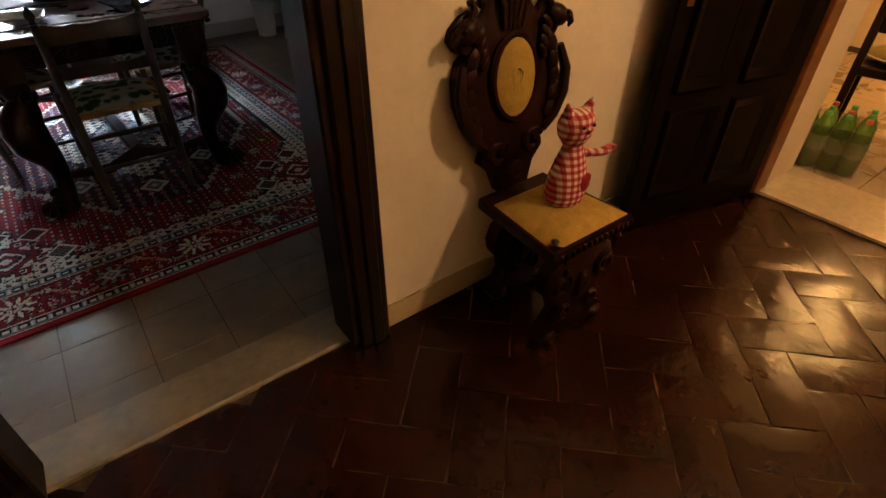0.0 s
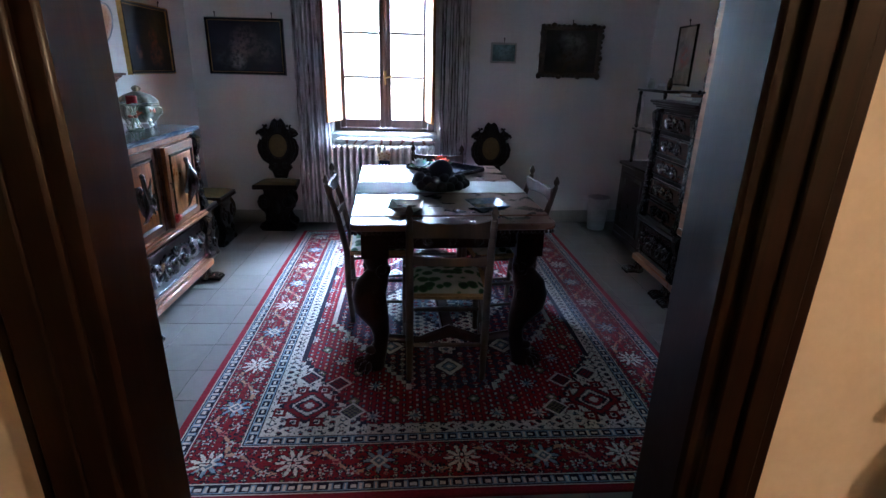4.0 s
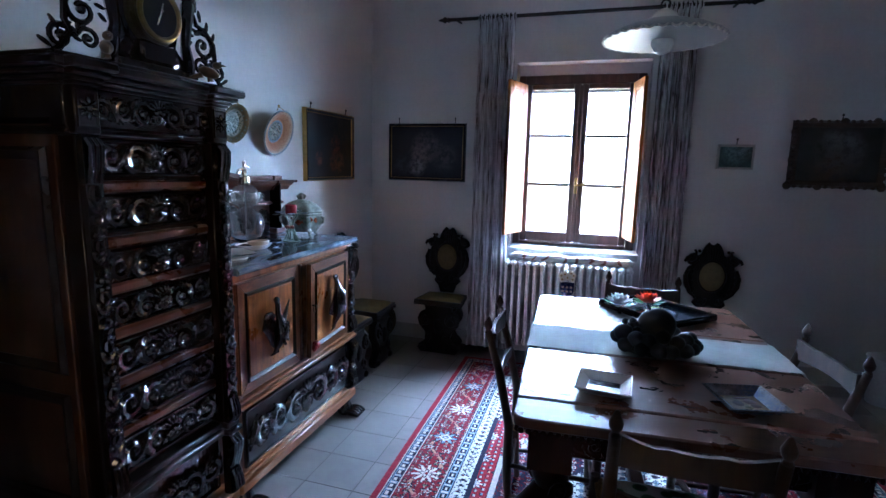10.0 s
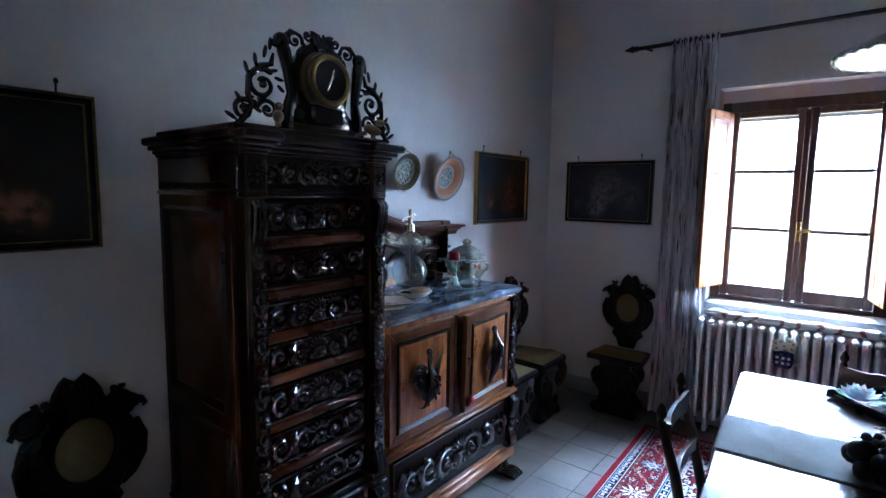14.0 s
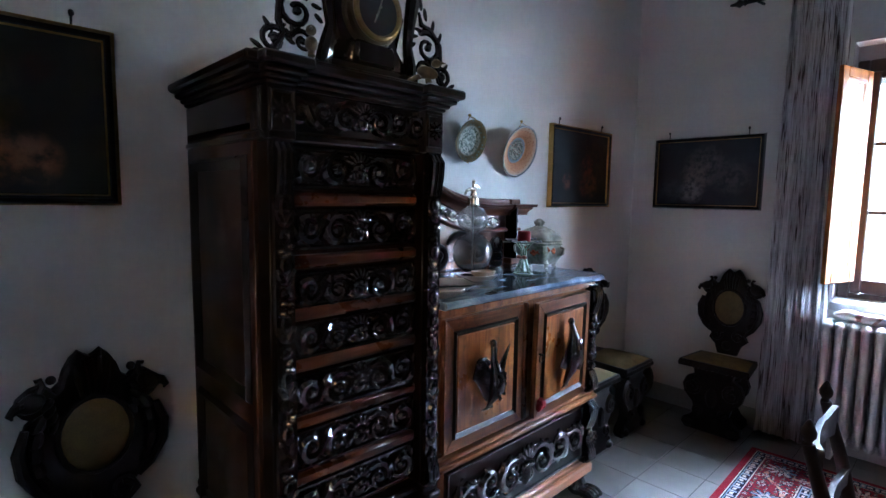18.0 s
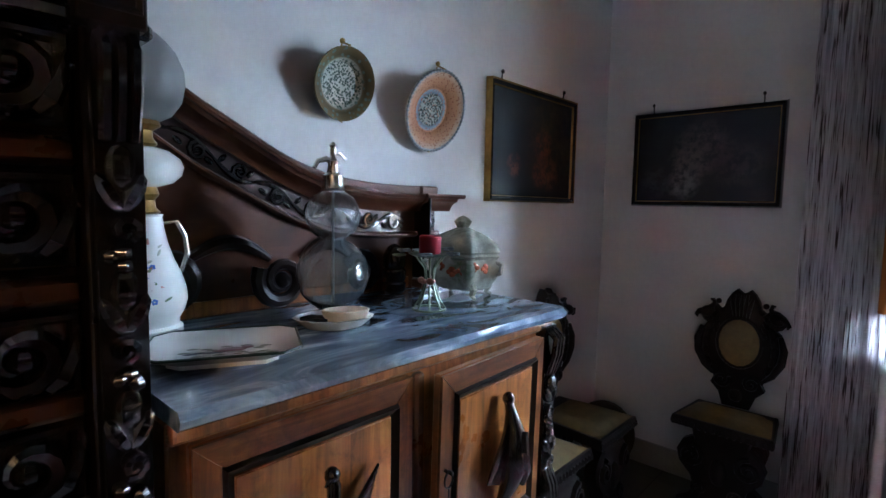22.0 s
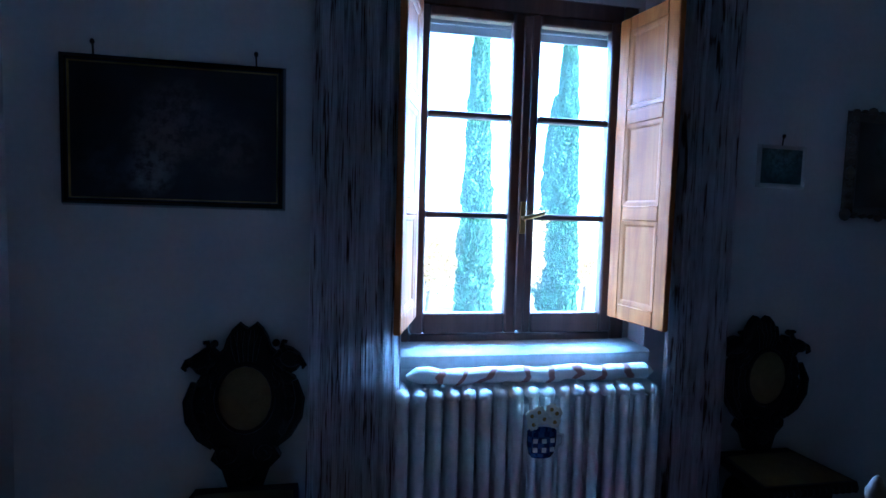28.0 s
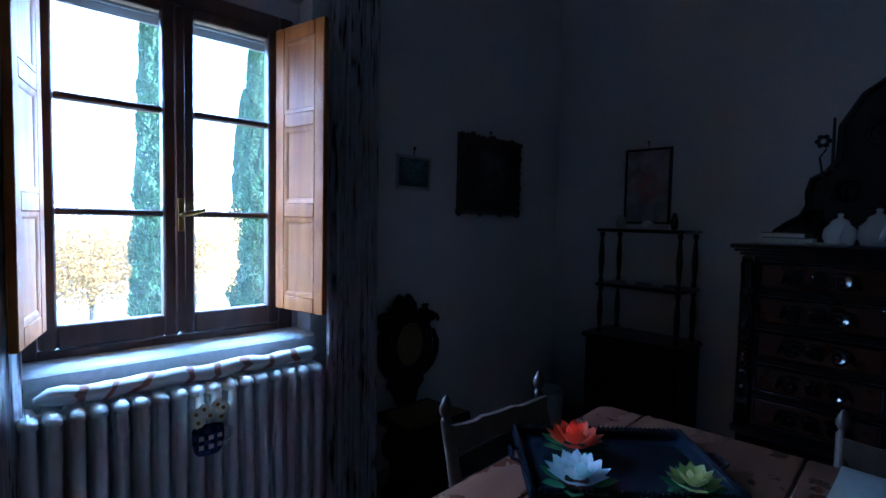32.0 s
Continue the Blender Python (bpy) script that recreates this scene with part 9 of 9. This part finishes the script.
def toy_cat():
    bm = B()
    lathe(bm, [(0.03, 0.0), (0.066, 0.006), (0.074, 0.035), (0.068, 0.09), (0.052, 0.145), (0.038, 0.18), (0.033, 0.195), (0.04, 0.205), (0.058, 0.232), (0.062, 0.258), (0.055, 0.285), (0.035, 0.30), (0.01, 0.305)], 24, squash=(1, 0.8))
    for s in (-1, 1):
        tube(bm, [(s * 0.03, 0, 0.282), (s * 0.042, 0, 0.305), (s * 0.05, -0.002, 0.33)], [0.022, 0.016, 0.004], 8)
    tube(bm, [(0.035, -0.02, 0.165), (0.075, -0.045, 0.168), (0.105, -0.06, 0.18), (0.118, -0.066, 0.185)], [0.014, 0.013, 0.015, 0.008], 8)
    n0 = len(bm.faces)
    for x, z, r in ((-0.018, 0.268, 0.006), (0.022, 0.268, 0.006), (0.002, 0.25, 0.008)):
        ball(bm, (x, -0.048, z), (r, 0.005, r), 7, 5)
    n1 = len(bm.faces)
    ball(bm, (0.022, -0.05, 0.075), (0.026, 0.010, 0.03), 10, 7)
    ball(bm, (0.036, -0.046, 0.09), (0.018, 0.010, 0.018), 10, 7)
    bm.faces.ensure_lookup_table()
    for i, f in enumerate(bm.faces):
        f.material_index = 0 if i < n0 else (1 if i < n1 else 2)
    ob = done(bm, "cloth_cat", [gingham(), M_IRON, M_REDFELT])
    ob.matrix_world = pose(1.285, 1.165, 0.446, 0, 0, -4)
    return tagged(ob, "red and white gingham cloth cat sitting on the chair", "soft toy")


toy_cat()


def water_pack():
    ob = thing("water_pack", pose(3.33, 1.06, 0.0, 0, 0, 12), "shrink-wrapped pack of green water bottles on the floor", "bottles")
    lab = plain("pale_bottle_label", (0.5, 0.6, 0.35), 0.5, 0, 40, 0.4)
    capm = [plain("cap_green", (0.1, 0.4, 0.12), 0.4), plain("cap_pink", (0.5, 0.12, 0.12), 0.4)]
    for i in range(3):
        for j in range(4):
            x, y = -0.088 + 0.088 * i, -0.132 + 0.088 * j
            bm = B()
            lathe(bm, [(0.035, 0.0), (0.042, 0.01), (0.0435, 0.09), (0.041, 0.10), (0.0435, 0.115), (0.0435, 0.19), (0.034, 0.235), (0.017, 0.27), (0.014, 0.285)], 14, (x, y, 0))
            bt = part("bottle", bm, M_PET, ob, "green plastic bottle")
            bm = B()
            lathe(bm, [(0.0442, 0.10), (0.0442, 0.185)], 14, (x, y, 0))
            part("label", bm, lab, bt)
            bm = B()
            lathe(bm, [(0.0155, 0.283), (0.0155, 0.30), (0.012, 0.303)], 10, (x, y, 0))
            part("cap", bm, capm[(i * 2 + j) % 3 == 0], bt)
    film = glass("crinkled_film", (0.98, 1.0, 0.97), 0.04)
    bm = B()
    ring = [(-0.134, -0.176), (0.134, -0.176), (0.134, 0.176), (-0.134, 0.176)]
    loop = []
    for (xa, ya), (xb, yb) in zip(ring, ring[1:] + ring[:1]):
        loop += [(xa + (xb - xa) * q / 12, ya + (yb - ya) * q / 12) for q in range(12)]
    fr = random.Random(3)
    rows_ = [[bm.verts.new((x * (1 + fr.uniform(0, 0.02)) * k, y * (1 + fr.uniform(0, 0.02)) * k, z + fr.uniform(-0.004, 0.004) + 0.005)) for x, y in loop] for z, k in ((0.0, 1), (0.05, 1), (0.1, 1), (0.15, 1), (0.2, 0.99), (0.235, 0.95))]
    for ra, rb in zip(rows_, rows_[1:]):
        for q in range(len(loop)):
            bm.faces.new((ra[q], ra[(q + 1) % len(loop)], rb[(q + 1) % len(loop)], rb[q]))
    bmesh.ops.solidify(bm, geom=list(bm.faces), thickness=0.0008)
    part("shrink_film", bm, film, ob, "clear crinkled shrink film")
    return ob


water_pack()


def pantry_chair():
    ob = thing("wooden_chair", pose(3.83, 1.0, 0.0, 0, 0, 100), "dark wooden chair with an olive piped cushion", "chair")
    for sx in (-0.2, 0.2):
        for sy, h in ((-0.19, 0.44), (0.19, 0.95)):
            bm = B()
            moulded(bm, sx - 0.02, sx + 0.02, sy - 0.02, sy + 0.02, 0, h, 0.005)
            part("leg", bm, M_DARK, ob)
    bm = B()
    moulded(bm, -0.22, 0.22, -0.21, 0.21, 0.40, 0.45, 0.008)
    part("seat", bm, M_DARK, ob)
    bm = B()
    for z in (0.62, 0.80):
        moulded(bm, -0.18, 0.18, 0.18, 0.20, z, z + 0.09, 0.006)
    part("back_rail", bm, M_DARK, ob)
    bm = B()
    ball(bm, (0, -0.01, 0.485), (0.21, 0.20, 0.04), 20, 10)
    part("cushion", bm, plain("olive_cloth", (0.2, 0.17, 0.04), 0.9, 0, 200, 0.2), ob, "olive cushion with pale piping")
    bm = B()
    tube(bm, [(0.209 * math.cos(a), -0.01 + 0.199 * math.sin(a), 0.485) for a in [i * math.pi / 16 for i in range(33)]], 0.005, 6)
    part("piping", bm, M_LINEN, ob)
    return ob


pantry_chair()

# ---- outside ----
# unseen block added below the rooms so the house shades the near lawn
bm = B()
box(bm, -2.8, 6.2, -1.8, YB + WALLTH + 0.1, -4.2, -0.13)
setting("wall_lower_storey", bm, M_HALL, "unseen lower storey, added so that the house shades the lawn")
bm = B()
box(bm, -150, 150, 6.2, 400, -5.4, -4.2)
k = Mat("dry_autumn_grass", 0.95)
k.colour(k.ramp(k.noise(k.coords((1, 1, 1)), 0.35, 6), (0.3, (0.07, 0.062, 0.022)), (0.55, (0.13, 0.1, 0.04)), (0.75, (0.18, 0.145, 0.07))))
k.bump(k.noise(k.coords(), 3.0, 6), 0.6, 0.1)
tagged(done(bm, "ground", k.m, None, "", False), "dry autumn lawn below the window", "ground", "", "structure")
M_CYP = plain("cypress_foliage", (0.046, 0.082, 0.02), 0.8, 0, 8, 0.4, 0.4)
M_BARK = plain("grey_bark", (0.12, 0.09, 0.06), 0.9, 0, 20, 0.3)
M_GOLD = plain("yellow_leaves", (0.38, 0.2, 0.018), 0.8, 0, 8, 0.4)


def leafy(bm, rnd, centre, n, spread, size, tall=1.0):
    for _ in range(n):
        d = Vector((rnd.gauss(0, 1), rnd.gauss(0, 1), rnd.gauss(0, 1)))
        p = Vector(centre) + Vector((d.x * spread, d.y * spread, d.z * spread * tall))
        s = size * rnd.uniform(0.6, 1.3)
        u = Vector((rnd.gauss(0, 1), rnd.gauss(0, 1), rnd.gauss(0, 1))).normalized()
        v = u.orthogonal().normalized()
        q = [bm.verts.new(p + u * s), bm.verts.new(p + v * s * 0.45), bm.verts.new(p - u * s * 0.7), bm.verts.new(p - v * s * 0.45)]
        bm.faces.new(q)


def cypress(x, y, h, r, seed, base=-4.2):
    rnd = random.Random(seed)
    ob = thing("cypress_tree", place(x, y, base), "tall slim dark green cypress tree", "tree", "cypress trees")
    bm = B()
    tube(bm, [(0, 0, 0), (0.05, 0, h * 0.3), (0, 0, h * 0.9)], [0.18, 0.12, 0.02], 8)
    part("trunk", bm, M_BARK, ob)

    def width(f):
        return r * (1.0 if f > 0.12 else 0.7 + 2.5 * f) * (1 - max(0.0, f - 0.2) / 0.8) ** 0.55

    g = np.random.RandomState(seed)
    n = 60000
    f = g.rand(n) ** 0.85
    a = g.rand(n) * 2 * np.pi
    lump = 0.86 + 0.14 * np.sin(4 * a + 21 * f + 2 * np.sin(9 * f * np.pi)) + 0.09 * np.sin(7 * a - 47 * f)
    rad = np.array([width(q) for q in f]) * lump * (0.70 + 0.34 * g.rand(n) ** 0.7)
    c = np.stack([rad * np.cos(a), rad * np.sin(a), 0.4 + (h - 0.4) * f], 1)
    up = np.stack([0.35 * np.cos(a), 0.35 * np.sin(a), np.ones(n)], 1) + 0.35 * g.randn(n, 3)
    up /= np.linalg.norm(up, axis=1, keepdims=True)
    sd = np.cross(up, g.randn(n, 3))
    sd /= np.linalg.norm(sd, axis=1, keepdims=True)
    size = (0.04 + 0.055 * g.rand(n))[:, None]
    vs = np.stack([c - up * size * 0.8, c + sd * size * 0.36, c + up * size * 1.25, c - sd * size * 0.36], 1).reshape(-1, 3)
    me = bpy.data.meshes.new("crown")
    me.from_pydata(vs.tolist(), [], np.arange(4 * n).reshape(-1, 4).tolist())
    me.materials.append(M_CYP)
    crown = new("crown", me)
    crown.parent = ob
    return ob


cypress(3.85, 22.5, 14.0, 0.72, 1)
cypress(7.35, 22.5, 13.8, 0.68, 2)
cypress(9.9, 30.0, 12.0, 0.9, 3)


def bush(x, y, h, r, seed, label):
    rnd = random.Random(seed)
    ob = thing("autumn_tree", place(x, y, -4.2), label, "tree", "autumn trees")
    bm = B()
    tube(bm, [(0, 0, 0), (0.1, 0, h * 0.5), (0.0, 0, h * 0.8)], [0.16, 0.09, 0.03], 8)
    for q in range(9):
        a, z = rnd.uniform(0, 6.283), h * rnd.uniform(0.3, 0.6)
        tube(bm, [(0, 0, z), (r * 0.4 * math.cos(a), r * 0.4 * math.sin(a), z + 0.2 * h), (r * 0.8 * math.cos(a), r * 0.8 * math.sin(a), z + 0.32 * h)], [0.05, 0.03, 0.01], 6)
    part("trunk", bm, M_BARK, ob)
    bm = B()
    for _ in range(240):
        a, rr = rnd.uniform(0, 6.283), r * math.sqrt(rnd.random())
        z = h * (0.42 + 0.55 * rnd.random() * (1 - 0.4 * (rr / r) ** 2))
        leafy(bm, rnd, (rr * math.cos(a), rr * math.sin(a), z), 60, 0.3, 0.075)
    part("crown", bm, M_GOLD, ob, "", False)
    return ob


bush(2.6, 26.0, 6.2, 1.9, 11, "yellow-leaved autumn tree below the window")
bush(6.5, 27.0, 6.6, 1.8, 12, "thin yellow-leaved autumn tree below the window")
bush(11.5, 29.0, 5.2, 1.9, 13, "yellow-leaved autumn tree below the window")
# far hills; the pale bluish colour carries the haze of distance
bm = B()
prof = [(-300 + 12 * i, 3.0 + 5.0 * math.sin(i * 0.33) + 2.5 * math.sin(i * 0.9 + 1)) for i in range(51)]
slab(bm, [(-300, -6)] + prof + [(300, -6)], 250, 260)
tagged(done(bm, "backdrop", plain("haze_toned_hills", (0.62, 0.66, 0.68), 1.0, 0, 0.2, 0.3), None, "", False), "far wooded hills with distance haze in their pale colour", "backdrop", "", "structure")
# roller blind slats rolled up behind the window head
rb = thing("roller_blind", place(-0.153, 5.74, 2.035), "grey slatted roller blind, nearly rolled up outside the window", "blind")
for i in range(4):
    bm = B()
    moulded(bm, -0.42, 0.42, -0.006, 0.006, 0.035 * i, 0.035 * i + 0.033, 0.003)
    part("slat", bm, plain("grey_slat", (0.3, 0.3, 0.3), 0.5), rb)
bm = B()
M_GUIDE = plain("guide_metal", (0.3, 0.3, 0.3), 0.4)
moulded(bm, -0.475, -0.42, -0.01, 0.01, -1.2, 0.2, 0.003)
part("guide", bm, M_GUIDE, rb)
bm = B()
moulded(bm, 0.42, 0.475, -0.01, 0.01, -1.2, 0.2, 0.003)
part("guide", bm, M_GUIDE, rb)

# ---- floor pieces ----
def piece_mesh(name, w, d, h=0.02, c=0.004):
    bm = B()
    moulded(bm, -w / 2, w / 2, -d / 2, d / 2, -h, 0, c)
    bmesh.ops.recalc_face_normals(bm, faces=bm.faces)
    me = bpy.data.meshes.new(name)
    bm.to_mesh(me)
    bm.free()
    return me


rnd = random.Random(7)
TS = 0.243
me = piece_mesh("tile", TS - 0.0036, TS - 0.0036, 0.012, 0.0005)
me.materials.append(M_TILE)
for j in range(0, 17):
    for i in range(-7, 11):
        x, y = -0.207 + TS * (i + 0.5), 1.718 + TS * (j - 0.0) - TS / 2 + 0.0
        if x - TS / 2 < XL - 0.12 or x + TS / 2 > XR + 0.12 or y > YB + 0.22:
            continue
        o = new("tile", me)
        o.matrix_world = pose(x, y + 0.0, rnd.uniform(-0.0004, 0.0), rnd.uniform(-0.06, 0.06), rnd.uniform(-0.06, 0.06), 0)
        o.parent = floor
bl, bw = 0.31, 0.155
def worn_brick(seed):
    """A brick with knocked corners and a slightly hollow, uneven top."""
    r = random.Random(seed)
    bm = B()
    gx, gy = bl / 2 - 0.0018, bw / 2 - 0.0018
    rows = []
    for j in range(4):
        row = []
        for i in range(6):
            x, y = -gx + 2 * gx * i / 5, -gy + 2 * gy * j / 3
            rim_ = i in (0, 5) or j in (0, 3)
            row.append(bm.verts.new((x + r.uniform(-0.003, 0.003), y + r.uniform(-0.003, 0.003), r.uniform(-0.0045, -0.002) if rim_ else r.uniform(-0.001, 0.0005))))
        rows.append(row)
    for a, b in zip(rows, rows[1:]):
        for i in range(5):
            bm.faces.new((a[i], a[i + 1], b[i + 1], b[i]))
    edge = rows[0] + [q[-1] for q in rows[1:]] + rows[-1][-2::-1] + [q[0] for q in rows[-2:0:-1]]
    low = [bm.verts.new((v.co.x * 1.004, v.co.y * 1.008, -0.016)) for v in edge]
    for i in range(len(edge)):
        j = (i + 1) % len(edge)
        bm.faces.new((edge[i], low[i], low[j], edge[j]))
    bmesh.ops.recalc_face_normals(bm, faces=bm.faces)
    me = bpy.data.meshes.new("brick")
    bm.to_mesh(me)
    bm.free()
    me.shade_smooth()
    me.set_sharp_from_angle(angle=radians(50))
    me.materials.append(M_BRICK)
    return me


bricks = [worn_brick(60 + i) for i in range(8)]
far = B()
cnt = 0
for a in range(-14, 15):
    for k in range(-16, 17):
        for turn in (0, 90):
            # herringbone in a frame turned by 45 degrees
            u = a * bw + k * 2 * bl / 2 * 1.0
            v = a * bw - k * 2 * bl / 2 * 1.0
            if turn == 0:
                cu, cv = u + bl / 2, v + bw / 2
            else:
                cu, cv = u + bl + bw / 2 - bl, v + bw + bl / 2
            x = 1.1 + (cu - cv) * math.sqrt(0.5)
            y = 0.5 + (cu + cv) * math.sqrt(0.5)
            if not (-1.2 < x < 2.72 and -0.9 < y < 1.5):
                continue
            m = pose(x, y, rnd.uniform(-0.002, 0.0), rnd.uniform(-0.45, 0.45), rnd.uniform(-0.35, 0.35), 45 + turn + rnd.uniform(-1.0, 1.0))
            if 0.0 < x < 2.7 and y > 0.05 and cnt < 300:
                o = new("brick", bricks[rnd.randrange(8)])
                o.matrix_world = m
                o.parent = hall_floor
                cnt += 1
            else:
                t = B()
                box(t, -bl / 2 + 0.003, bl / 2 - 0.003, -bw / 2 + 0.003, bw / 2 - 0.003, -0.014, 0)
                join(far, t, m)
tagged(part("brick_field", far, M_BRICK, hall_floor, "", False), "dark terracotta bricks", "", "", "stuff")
me = piece_mesh("tile", 0.296, 0.296, 0.012, 0.003)
me.materials.append(M_PANTRY)
for i in range(9):
    for j in range(7):
        o = new("tile", me)
        o.matrix_world = pose(3.23 + 0.3 * i, 1.85 - 0.3 * j, 0)
        o.parent = pantry_floor

# lamps of the hall and the pantry
def ceiling_lamp(x, y, z, top, label):
    ob = thing("ceiling_lamp", place(x, y, 0), label, "lamp")
    bm = B()
    tube(bm, [(0, 0, top), (0, 0, z + 0.06)], 0.006, 6)
    part("cord", bm, M_IRON, ob)
    k = Mat("warm_bulb", 0.4)
    k.b.inputs["Emission Color"].default_value = (1.0, 0.55, 0.2, 1)
    k.b.inputs["Emission Strength"].default_value = 0.25
    bm = B()
    lathe(bm, [(0.02, 0.05), (0.03, 0.03), (0.055, 0.0), (0.05, -0.04), (0.02, -0.06)], 16, (0, 0, z))
    part("bulb", bm, k.m, ob)
    return ob


ceiling_lamp(2.1, -0.3, 2.6, 2.9, "hanging warm bulb in the hall")
ceiling_lamp(4.75, 0.86, 2.03, 2.9, "hanging warm bulb in the pantry")
l1 = lamp("hall_bulb", "POINT", pose(2.1, -0.3, 2.45), 0.62, (1.0, 0.58, 0.27))
l1.data.shadow_soft_size = 0.09
l2 = lamp("pantry_bulb", "POINT", pose(4.75, 0.86, 1.88), 0.78, (1.0, 0.46, 0.13))
l2.data.shadow_soft_size = 0.06
